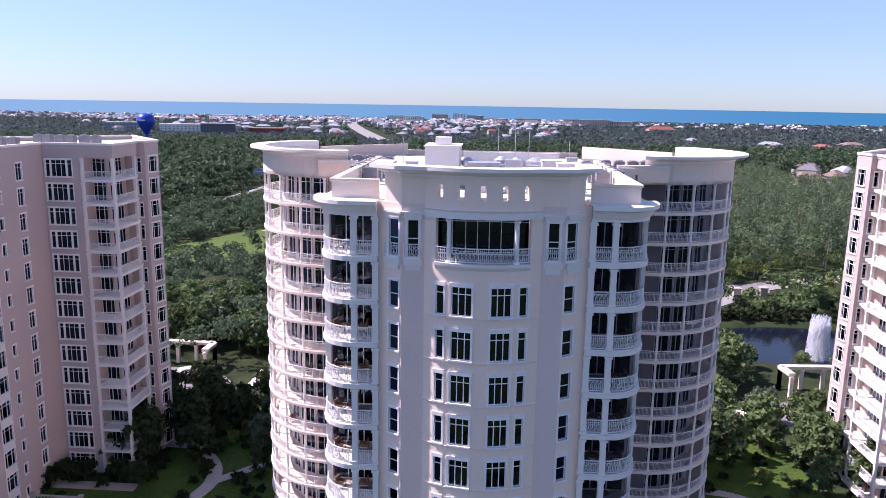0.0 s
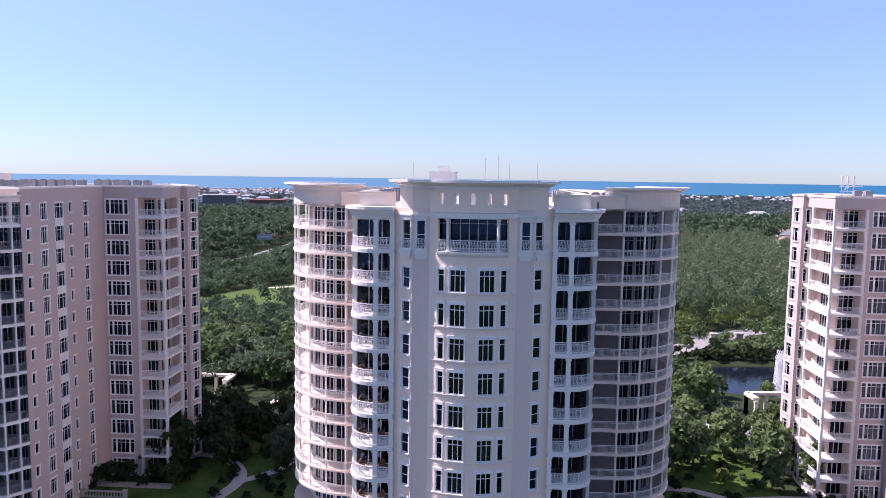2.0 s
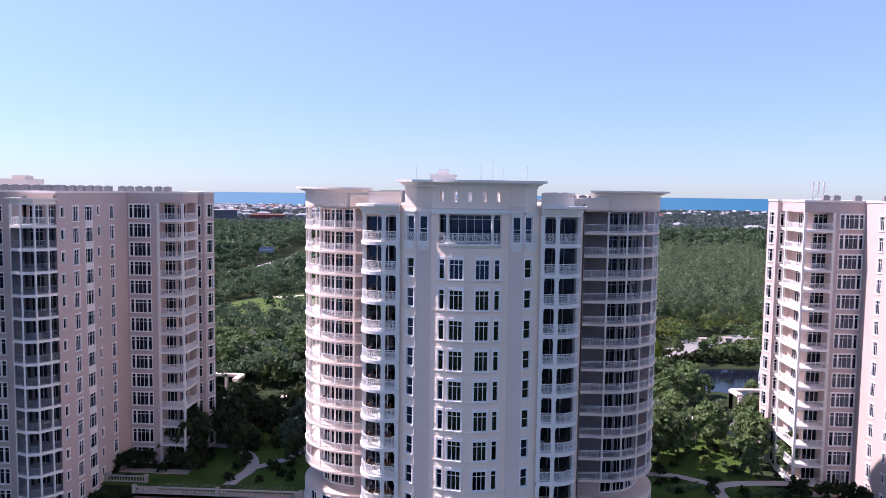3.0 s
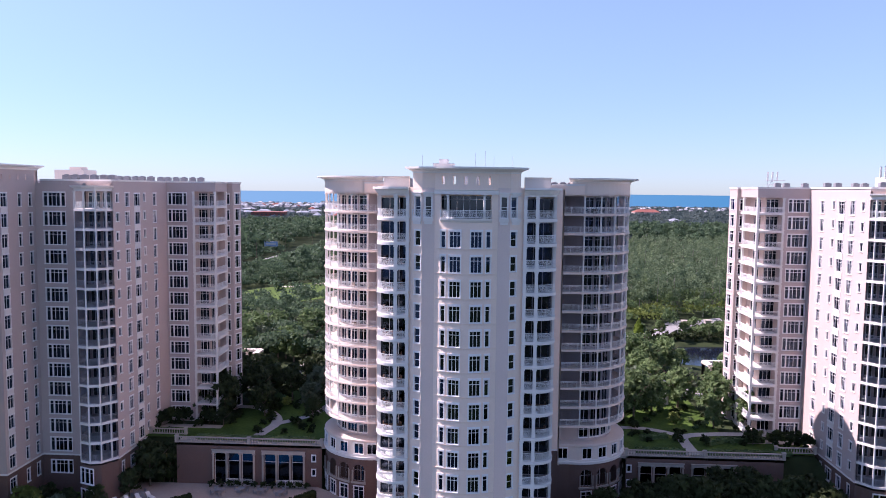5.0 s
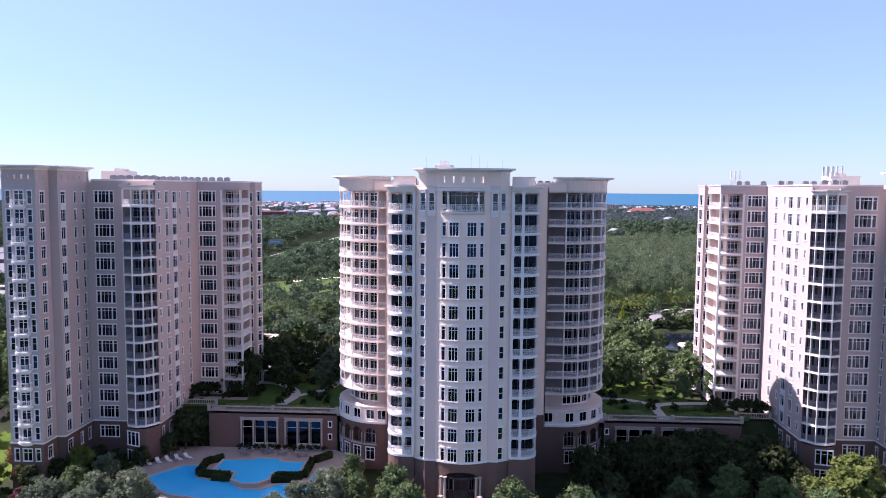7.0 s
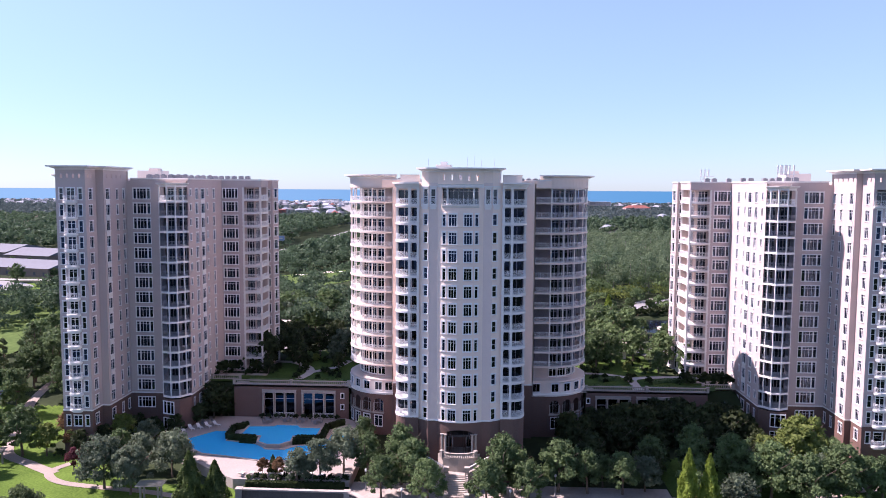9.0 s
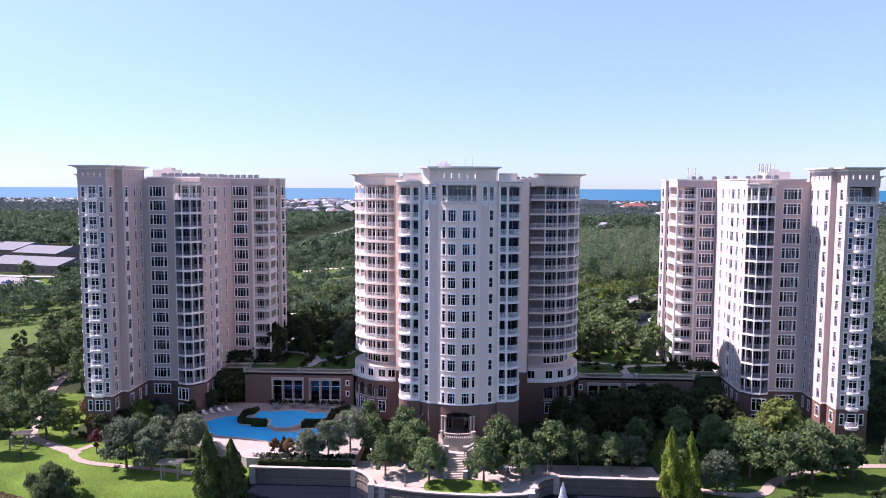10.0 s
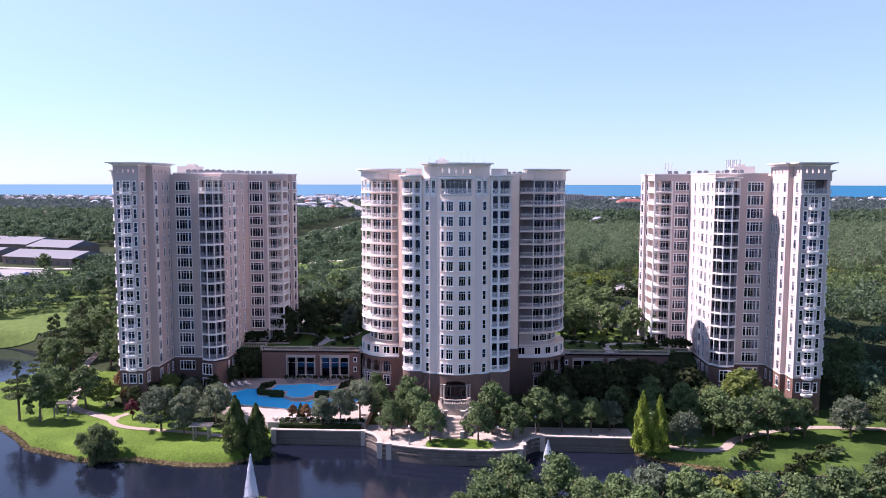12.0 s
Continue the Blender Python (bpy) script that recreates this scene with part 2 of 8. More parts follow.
class Shape:
    """Gathers vertices and faces, then becomes one mesh."""

    def __init__(self):
        self.v, self.f = [], []

    def face(self, *pts):
        i = len(self.v)
        self.v += [tuple(p) for p in pts]
        self.f.append(tuple(range(i, i + len(pts))))
        return self

    def box(self, x0, x1, y0, y1, z0, z1, m=None):
        i = len(self.v)
        c = [(x, y, z) for z in (z0, z1) for x, y in ((x0, y0), (x1, y0), (x1, y1), (x0, y1))]
        if m is not None:
            c = [tuple(m @ Vector(p)) for p in c]
        self.v += c
        self.f += [(i + a, i + b, i + d, i + e) for a, b, d, e in ((3, 2, 1, 0), (4, 5, 6, 7), (0, 1, 5, 4), (1, 2, 6, 5), (2, 3, 7, 6), (3, 0, 4, 7))]
        return self

    def prism(self, pts, z0, z1, bottom=True):
        """An upright prism on a plan polygon that runs anticlockwise."""
        i, n = len(self.v), len(pts)
        self.v += [(x, y, z0) for x, y in pts] + [(x, y, z1) for x, y in pts]
        self.f += [(i + k, i + (k + 1) % n, i + n + (k + 1) % n, i + n + k) for k in range(n)]
        self.f.append(tuple(i + n + k for k in range(n)))
        if bottom:
            self.f.append(tuple(i + k for k in reversed(range(n))))
        return self

    def lathe(self, cx, cy, prof, n=12, a0=0.0, a1=360.0, cap=True):
        """A profile of (radius, z) turned round an upright axis."""
        full = abs(a1 - a0) >= 359.9
        k = n if full else n + 1
        i = len(self.v)
        for r, z in prof:
            for j in range(k):
                a = radians(a0 + (a1 - a0) * j / n)
                self.v.append((cx + r * math.cos(a), cy + r * math.sin(a), z))
        for p in range(len(prof) - 1):
            for j in range(n):
                j2 = (j + 1) % k
                self.f.append((i + p * k + j, i + p * k + j2, i + (p + 1) * k + j2, i + (p + 1) * k + j))
        if cap and full:
            self.f.append(tuple(i + j for j in reversed(range(k))))
            self.f.append(tuple(i + (len(prof) - 1) * k + j for j in range(k)))
        return self

    def tube(self, a, b, ra, rb, n=6):
        a, b = Vector(a), Vector(b)
        d = (b - a).normalized()
        u = d.orthogonal().normalized()
        w = d.cross(u)
        i = len(self.v)
        for c, r in ((a, ra), (b, rb)):
            for j in range(n):
                t = 2 * math.pi * j / n
                self.v.append(tuple(c + u * (r * math.cos(t)) + w * (r * math.sin(t))))
        self.f += [(i + j, i + (j + 1) % n, i + n + (j + 1) % n, i + n + j) for j in range(n)]
        self.f.append(tuple(i + n + j for j in range(n)))
        return self

    def sweep(self, pts, section, closed=False):
        """A section of (outward, z) carried along a plan line; outward is to the right of the way."""
        n, k = len(pts), len(section)
        i = len(self.v)
        for j, (x, y) in enumerate(pts):
            p = Vector(pts[j - 1]) if j or closed else None
            q = Vector(pts[(j + 1) % n]) if j < n - 1 or closed else None
            c = Vector((x, y))
            t1 = (c - p).normalized() if p is not None else (q - c).normalized()
            t2 = (q - c).normalized() if q is not None else t1
            n1, n2 = Vector((t1.y, -t1.x)), Vector((t2.y, -t2.x))
            m = n1 + n2
            m = m / max(0.3, m.dot(n1)) if m.length > 0.2 else n1
            self.v += [(x + m.x * o, y + m.y * o, z) for o, z in section]
        for j in range(n if closed else n - 1):
            a, b = i + j * k, i + ((j + 1) % n) * k
            for s in range(k):
                s2 = (s + 1) % k
                self.f.append((a + s, b + s, b + s2, a + s2))
        if not closed:
            self.f.append(tuple(i + s for s in range(k)))
            self.f.append(tuple(i + (n - 1) * k + s for s in reversed(range(k))))
        return self

    def mesh(self, name, material, smooth=False):
        me = bpy.data.meshes.new(name)
        me.from_pydata(self.v, [], self.f)
        me.materials.append(material)
        if smooth:
            me.shade_smooth()
        me.update()
        return me


def thing(name, at=None, label="", category="", group="", kind="", shape=None, material=None, smooth=False):
    """A top-level thing: an Empty, or a mesh where a shape is given."""
    at = at if at is not None else Matrix()
    if isinstance(at, tuple):
        at = Matrix.Translation(at)
    ob = new(name, shape.mesh(name, material, smooth) if shape is not None else None)
    ob.matrix_basis = at
    WORLD[ob] = at.copy()
    return tagged(ob, label, category, group, kind)


def part(name, data, material, parent, label="", at=None, smooth=False, kind=""):
    """One mesh object under a thing or a part; data is a Shape or a mesh, in world places unless at is given."""
    me = data.mesh(name, material, smooth) if isinstance(data, Shape) else data
    ob = new(name, me)
    at = at if at is not None else Matrix()
    ob.parent = parent
    ob.matrix_basis = WORLD[parent].inverted() @ at
    WORLD[ob] = at.copy()
    return tagged(ob, label, kind=kind)


class Line:
    """A plan line; u runs along it to the viewer's right, outside to the right of its way."""

    def __init__(self, pts):
        self.p = [Vector(p) for p in pts]
        self.s = [0.0]
        for a, b in zip(self.p, self.p[1:]):
            self.s.append(self.s[-1] + (b - a).length)
        self.length = self.s[-1]

    def at(self, u):
        u = min(max(u, 0.0), self.length)
        for k in range(len(self.p) - 1):
            if u <= self.s[k + 1] + 1e-9:
                a, b = self.p[k], self.p[k + 1]
                t = (b - a).normalized()
                return a + t * (u - self.s[k]), t
        return self.p[-1], (self.p[-1] - self.p[-2]).normalized()

    def mat_at(self, u, z, out=0.0):
        c, t = self.at(u)
        m = Matrix(((t.x, -t.y, 0, c.x + t.y * out), (t.y, t.x, 0, c.y - t.x * out), (0, 0, 1, z), (0, 0, 0, 1)))
        return m

    def offset(self, u, out):
        c, t = self.at(u)
        return (c.x + t.y * out, c.y - t.x * out)


def arc_points(cx, cy, r, a0, a1, n):
    return [(cx + r * math.cos(radians(a0 + (a1 - a0) * k / n)), cy + r * math.sin(radians(a0 + (a1 - a0) * k / n))) for k in range(n + 1)]


def facade(line, z0, z1, holes, th=0.3, caps=False):
    """A wall of real thickness along a plan line, with openings (u0, u1, za, zb) right through it."""
    s = Shape()
    us = sorted({0.0, line.length, *[round(q, 4) for q in line.s], *[round(h[0], 4) for h in holes], *[round(h[1], 4) for h in holes]})
    us = [u for k, u in enumerate(us) if k == 0 or u - us[k - 1] > 1e-3]
    for a, b in zip(us, us[1:]):
        mid = (a + b) / 2
        gaps = sorted((h[2], h[3]) for h in holes if h[0] - 1e-3 <= mid <= h[1] + 1e-3)
        z, runs = z0, []
        for g0, g1 in gaps:
            if g0 > z + 1e-4:
                runs.append((z, g0))
            z = max(z, g1)
        if z < z1 - 1e-4:
            runs.append((z, z1))
        o0, o1, i0, i1 = line.offset(a + 1e-6, 0), line.offset(b - 1e-6, 0), line.offset(a + 1e-6, -th), line.offset(b - 1e-6, -th)
        for r0, r1 in runs:
            s.face((*o0, r0), (*o1, r0), (*o1, r1), (*o0, r1))
            s.face((*i1, r0), (*i0, r0), (*i0, r1), (*i1, r1))
        s.face((*o0, z1), (*o1, z1), (*i1, z1), (*i0, z1))
        s.face((*o1, z0), (*o0, z0), (*i0, z0), (*i1, z0))
    for u0, u1, za, zb in holes:
        a, b, c, d = line.offset(u0 + 1e-6, 0), line.offset(u1 - 1e-6, 0), line.offset(u0 + 1e-6, -th), line.offset(u1 - 1e-6, -th)
        s.face((*a, za), (*a, zb), (*c, zb), (*c, za))
        s.face((*b, zb), (*b, za), (*d, za), (*d, zb))
        s.face((*a, zb), (*b, zb), (*d, zb), (*c, zb))
        s.face((*b, za), (*a, za), (*c, za), (*d, za))
    for u, flip in ((0.0, False), (line.length, True)) if caps else ():
        a, c = line.offset(u, 0), line.offset(u, -th)
        q = [(*c, z0), (*a, z0), (*a, z1), (*c, z1)]
        s.face(*(reversed(q) if flip else q))
    return s


MESHES = {}


def relief(xs, zs, depth, back):
    """One connected body of cells: depth[i][j] is the front of cell (xs[i], zs[j]) or None for an opening; all share the plane y = back."""
    s, seen = Shape(), {}

    def vert(*p):
        k = tuple(round(c, 4) for c in p)
        if k not in seen:
            seen[k] = len(s.v)
            s.v.append(k)
        return seen[k]

    def quad(*p):
        s.f.append(tuple(vert(*q) for q in p))
    nx, nz = len(xs) - 1, len(zs) - 1

    def at(i, j):
        return depth[i][j] if 0 <= i < nx and 0 <= j < nz else None
    for i in range(nx):
        for j in range(nz):
            d = at(i, j)
            if d is None:
                continue
            x0, x1, z0, z1 = xs[i], xs[i + 1], zs[j], zs[j + 1]
            quad((x0, d, z0), (x1, d, z0), (x1, d, z1), (x0, d, z1))
            quad((x1, back, z0), (x0, back, z0), (x0, back, z1), (x1, back, z1))
            for e, a, b in ((at(i - 1, j), (x0, z0), (x0, z1)), (at(i + 1, j), (x1, z1), (x1, z0)), (at(i, j - 1), (x1, z0), (x0, z0)), (at(i, j + 1), (x0, z1), (x1, z1))):
                e = back if e is None else e
                if e > d + 1e-6:
                    quad((a[0], d, a[1]), (a[0], e, a[1]), (b[0], e, b[1]), (b[0], d, b[1]))
    return s


def window_meshes(w, h, lights, transom=0.0, trim=0.12, head=0.18):
    """Frame and pane of a window, w by h, standing on z = 0 with its outside towards -y. lights: the posts' places across the width."""
    key = (round(w, 2), round(h, 2), tuple(lights), transom, trim, head)
    if key not in MESHES:
        t = 0.055
        xs = [-w / 2, -w / 2 + t, w / 2 - t, w / 2]
        for x, wide in lights:
            xs += [x - wide / 2, x + wide / 2]
        zs = [0.0, t, h - t, h]
        if transom:
            zs += [transom - 0.03, transom + 0.03]
        if trim:
            xs += [-w / 2 - trim, w / 2 + trim]
            zs += [-0.1, h + head]
        xs, zs = sorted(xs), sorted(zs)
        depth = []
        for a, b in zip(xs, xs[1:]):
            col = []
            x = (a + b) / 2
            for c, e in zip(zs, zs[1:]):
                z = (c + e) / 2
                d = None
                if z > h:
                    d = -0.10
                elif z < 0:
                    d = -0.14
                elif abs(x) > w / 2:
                    d = -0.05
                elif abs(x) > w / 2 - t or z < t or z > h - t:
                    d = 0.06
                elif transom and abs(z - transom) < 0.03:
                    d = 0.07
                for p, wide in lights:
                    if 0 < z < h and abs(x - p) < wide / 2:
                        d = -0.03 if wide > 0.15 else 0.05
                col.append(d)
            depth.append(col)
        g = Shape().box(-w / 2 + 0.01, w / 2 - 0.01, 0.105, 0.12, 0.01, h - 0.01)
        MESHES[key] = relief(xs, zs, depth, 0.1).mesh("window", FRAME), g.mesh("pane", GLASS)
    return MESHES[key]


def put_window(parent, m, w, h, lights=(), transom=0.0, trim=0.12, head=0.18, name="window", label=""):
    f, g = window_meshes(w, h, lights, transom, trim, head)
    ob = part(name, f, FRAME, parent, label, at=m)
    pn = part("pane", g, GLASS, ob, at=m)
    pn.visible_shadow = False
    return ob


def railing_shape(line, z, h=1.02, gap=0.13, inset=0.06, posts=1.5, lattice=False):
    """Top and bottom rails, pickets and small posts along a plan line."""
    s = Shape()
    n = max(1, int(line.length / 0.9)) if len(line.p) > 2 else 1
    pts = [line.offset(line.length * k / n, -inset) for k in range(n + 1)]
    s.sweep(pts, [(-0.035, z + h - 0.06), (0.035, z + h - 0.06), (0.035, z + h), (-0.035, z + h)])
    s.sweep(pts, [(-0.02, z + 0.09), (0.02, z + 0.09), (0.02, z + 0.14), (-0.02, z + 0.14)])
    s.sweep(pts, [(-0.015, z + h - 0.22), (0.015, z + h - 0.22), (0.015, z + h - 0.19), (-0.015, z + h - 0.19)])
    k = int(line.length / gap)
    for j in range(k + 1):
        u = line.length * j / max(1, k)
        x, y = line.offset(u, -inset)
        r = 0.014
        big = posts and j % max(1, int(posts / gap)) == 0
        r = 0.03 if big else r
        i = len(s.v)
        for zz in (z + (0.0 if big else 0.12), z + h - 0.03):
            s.v += [(x - r, y, zz), (x, y - r, zz), (x + r, y, zz), (x, y + r, zz)]
        s.f += [(i + q, i + (q + 1) % 4, i + 4 + (q + 1) % 4, i + 4 + q) for q in range(4)]
        if lattice and j < k:
            a, b = line.offset(u, -inset), line.offset(line.length * (j + 1) / k, -inset)
            lo, hi = z + 0.14, z + h - 0.2
            for p, q in ((lo, (lo + hi) / 2), (hi, (lo + hi) / 2)) if j % 2 else (((lo + hi) / 2, lo), ((lo + hi) / 2, hi)):
                s.tube((*a, p), (*b, q), 0.014, 0.014, 4)
    return s


def pillar_shape(r=0.16, h=2.62):
    """A turned column with base and capital, standing on z = 0."""
    s = Shape()
    s.lathe(0, 0, [(r * 1.5, 0), (r * 1.5, 0.1), (r * 1.15, 0.16), (r, 0.22), (r * 0.92, h - 0.22), (r * 1.2, h - 0.16), (r * 1.5, h - 0.1), (r * 1.5, h)], 10)
    return s


def balustrade(parent, line, z, h=1.0, gap=0.42):
    """Cast-stone balustrade: plinth, turned balusters, coping and piers."""
    base, stands = Shape(), []
    n = max(1, int(line.length / 1.5)) if len(line.p) > 2 else 1
    pts = [line.offset(line.length * k / n, -0.15) for k in range(n + 1)]
    base.sweep(pts, [(-0.14, z), (0.14, z), (0.14, z + 0.18), (-0.14, z + 0.18)])
    cop = Shape().sweep(pts, [(-0.17, z + h - 0.14), (0.17, z + h - 0.14), (0.17, z + h), (-0.17, z + h)])
    k = int(line.length / gap)
    for j in range(k):
        x, y = line.offset(line.length * (j + 0.5) / k, -0.15)
        stands.append((x, y))
    part("plinth", base, LIMESTONE, parent)
    part("coping", cop, LIMESTONE, parent)
    turned = MESHES.setdefault("baluster_%.2f" % h, Shape().lathe(0, 0, [(0.07, 0.18), (0.115, 0.36), (0.055, 0.62), (0.085, h - 0.14)], 6, cap=False).mesh("baluster", LIMESTONE))
    for x, y in stands:
        part("baluster", turned, LIMESTONE, parent, at=Matrix.Translation((x, y, z)))
    m = max(1, int(line.length / 9))
    for j in range(m + 1):
        c = line.mat_at(line.length * j / m, z, -0.15)
        part("pier", Shape().box(-0.25, 0.25, -0.25, 0.25, 0, h + 0.08).box(-0.31, 0.31, -0.31, 0.31, h + 0.08, h + 0.2), LIMESTONE, parent, at=c)


# ---- the towers ----
FLOOR, TOPFLOOR = 3.0, 49.25          # storey height, level of the top storey's floor


def level(k):
    return TOPFLOOR - FLOOR * k


def cornice(pts, z, out, h, back=0.35, closed=False):
    """A stepped cornice along a plan line; z is its top."""
    return Shape().sweep(pts, [(-back, z - h), (0.06, z - h), (0.10, z - h * 0.72), (out * 0.45, z - h * 0.55), (out * 0.6, z - h * 0.38), (out, z - h * 0.30), (out, z), (-back, z)], closed)


SIDE = {
    # inner corner, balcony edge, windows of the back wall, wall of small windows, bowed loggia, windows of the middle wall, side wall, front block
    -1: dict(side=44.9, cant=45.6, slim=46.5, bal0=46.2, bal1=50.4, bw=(51.5, 54.85), wall=55.2, bay=[(55.85, 68.7), (56.8, 67.35), (58.35, 66.95), (60.15, 67.65)], mw=(63.3, 66.75), sidew=68.1, front0=69.6, front1=75.2, y_back=89.05, y_mid=70.7, y_jog=61.6, y_front=57.8, y_side=96.4, y_post=95.0, y_corner=98.9),
    1: dict(side=48.0, cant=48.4, slim=49.2, bal0=48.6, bal1=53.2, bw=(53.85, 57.2), wall=57.4, bay=[(58.05, 68.3), (59.0, 66.95), (60.55, 66.55), (62.3, 67.25)], mw=(65.0, 68.5), sidew=70.3, front0=71.4, front1=77.2, y_back=88.8, y_mid=70.0, y_jog=61.5, y_front=57.5, y_side=98.6, y_post=95.9, y_corner=101.6),
}
GROUND_SIDE = 1.2


def side_tower(s):
    d = SIDE[s]
    tower = thing("apartment_tower", (s * d["bay"][3][0], d["y_mid"], GROUND_SIDE),
                  "pink stucco apartment tower with stepped front and brick base" if s < 0 else "pink stucco apartment tower with sunlit stepped wing and brick base",
                  "apartment building", "condominium towers")
    rows = range(14)
    zb, zt = 9.9, 53.1

    def line(p, q):
        return Line([(p[0], p[1]), (q[0], q[1])]) if s > 0 else Line([(-q[0], q[1]), (-p[0], p[1])])

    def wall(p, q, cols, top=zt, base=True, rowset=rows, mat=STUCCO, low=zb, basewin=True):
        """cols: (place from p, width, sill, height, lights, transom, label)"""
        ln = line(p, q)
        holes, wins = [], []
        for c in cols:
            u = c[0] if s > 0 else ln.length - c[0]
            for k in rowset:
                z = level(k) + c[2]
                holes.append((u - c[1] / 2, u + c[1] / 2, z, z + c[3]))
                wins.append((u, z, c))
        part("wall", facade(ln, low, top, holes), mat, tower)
        for u, z, c in wins:
            put_window(tower, ln.mat_at(u, z), c[1], c[3], c[4], c[5])
        if base:
            bh = []
            for c in cols if basewin else []:
                u = c[0] if s > 0 else ln.length - c[0]
                bh.append((u - c[1] / 2, u + c[1] / 2, 6.9, 8.9, c[4]))
            part("base_wall", facade(ln, GROUND_SIDE - 0.5, zb - 0.004, [h[:4] for h in bh]), BRICK, tower, "dark red brick base")
            for h in bh:
                put_window(tower, ln.mat_at((h[0] + h[1]) / 2, 6.9), h[1] - h[0], 2.0, h[4], 1.4)
            part("band", Shape().sweep([ln.offset(0, 0), ln.offset(ln.length, 0)], [(0.0, zb - 0.12), (0.1, zb - 0.12), (0.1, zb + 0.14), (0.0, zb + 0.14)]), TRIM, tower)
        return ln

    group = ((-1.02, 0.22), (1.02, 0.22), (-0.38, 0.06), (0.30, 0.06))
    pair = ((0.0, 0.06),)
    yb, ym, yj, yf, ys = d["y_back"], d["y_mid"], d["y_jog"], d["y_front"], d["y_side"]
    # inner return with a narrow and a wide window
    yc, xc, xm = d["y_corner"], d["cant"], d["bay"][3][0] + 0.3
    wall((xc, ys), (d["bal0"] + 2.2, ys), [(d["slim"] - xc, 0.5, 0.25, 1.9, (), 1.4)], basewin=False)
    n = math.hypot(yc - ys, xc - d["side"])
    wall((d["side"], yc), (xc, ys), [(n * 0.46, 1.6, 0.25, 2.1, ((-0.42, 0.07), (0.42, 0.07)), 1.55)], basewin=False)
    wall((d["side"] + 9, ys + 14), (d["side"], yc), [], basewin=False)
    # back wall with the five-light windows
    c = (d["bw"][0] + d["bw"][1]) / 2 - d["bal1"]
    wall((d["bal1"], yb), (d["wall"], yb), [(c, d["bw"][1] - d["bw"][0], 0.25, 2.1, group, 1.6)])
    # long wall of small windows, the widest with pale panels between the storeys
    three = ((-0.42, 0.07), (0.42, 0.07))
    long_cols = [(4.8, 1.15, 0.25, 2.0, pair, 1.5), (8.7, 0.62, 0.95, 1.3, (), 0), (11.35, 1.9, 0.25, 2.0, three, 1.5), (14.75, 1.35, 0.25, 2.1, ((-0.25, 0.07), (0.25, 0.07)), 1.55), (17.95, 0.75, 0.95, 1.3, (), 0)]
    ln = wall((d["wall"], yb), (d["wall"], ym - 1.0), long_cols)
    for k in list(rows)[1:]:
        part("spandrel", Shape().box(-1.02, 1.02, -0.07, 0.004, level(k) + 2.45, level(k) + 3.12), TRIM, tower, "pale panel between two windows", at=ln.mat_at(11.35 if s > 0 else ln.length - 11.35, 0))
    # middle wall
    c = (d["mw"][0] + d["mw"][1]) / 2 - xm
    wall((xm, ym), (d["sidew"], ym), [(c, d["mw"][1] - d["mw"][0], 0.25, 2.1, group, 1.6)])
    # side wall towards the front block
    top = 55.2
    n = ym - yj

    def high_wall(p, q, cols, slot_places, rowset=rows, **kw):
        ln = wall(p, q, cols, top=zt, rowset=rowset, **kw)
        sh = [((u if s > 0 else ln.length - u) - 0.17, (u if s > 0 else ln.length - u) + 0.17, 53.5, 54.25) for u in slot_places]
        part("parapet", facade(ln, zt, top, sh), STUCCO, tower)
        return ln

    high_wall((d["sidew"], ym), (d["sidew"], yj), [(n - 7.8, 0.75, 0.25, 1.9, (), 1.4), (n - 5.15, 0.7, 0.25, 1.9, (), 1.4), (n - 1.45, 1.35, 0.25, 2.0, pair, 1.5)], [n - 6.9, n - 5.0, n - 3.1, n - 1.2])
    sp = line((d["sidew"], ym), (d["sidew"], yj))
    for k in list(rows)[1:]:
        part("spandrel", Shape().box(-0.75, 0.75, -0.07, 0.004, level(k) + 2.45, level(k) + 3.12), TRIM, tower, "pale panel between two windows", at=sp.mat_at(n - 1.45 if s > 0 else 1.45, 0))
    high_wall((d["sidew"], yj), (d["front0"], yj), [], [])
    n = yj - yf
    high_wall((d["front0"], yj), (d["front0"], yf), [(n * 0.53, 1.25, 0.25, 2.0, pair, 1.5)], [n * 0.36, n * 0.7])
    # front face: door to a small balcony between two windows
    w = d["front1"] - d["front0"]
    door = (w / 2, 1.5, 0.02, 2.35, ((0.0, 0.1),), 1.85)
    cols = [(w / 2 - 1.8, 0.72, 0.25, 2.1, (), 1.1), door, (w / 2 + 1.8, 0.72, 0.25, 2.1, (), 1.1)]
    front_rows = rows if s < 0 else range(1, 14)
    ln = high_wall((d["front0"], yf), (d["front1"], yf), cols, [w * f for f in (0.19, 0.395, 0.605, 0.81)], rowset=front_rows, base=True) if s < 0 else None
    if s > 0:
        ln = line((d["front0"], yf), (d["front1"], yf))
        holes = []
        for c in cols:
            for k in front_rows:
                holes.append((c[0] - c[1] / 2, c[0] + c[1] / 2, level(k) + c[2], level(k) + c[2] + c[3]))
        holes.append((0.5, w - 0.5, level(0) + 0.02, level(0) + 2.9))
        part("wall", facade(ln, zb, zt, holes), STUCCO, tower)
        part("parapet", facade(ln, zt, top, [(w * f - 0.17, w * f + 0.17, 53.5, 54.25) for f in (0.19, 0.395, 0.605, 0.81)]), STUCCO, tower)
        for c in cols:
            for k in front_rows:
                put_window(tower, ln.mat_at(c[0], level(k) + c[2]), c[1], c[3], c[4], c[5])
        bh = [(c[0] - c[1] / 2, c[0] + c[1] / 2, 6.9, 8.9) for c in cols]
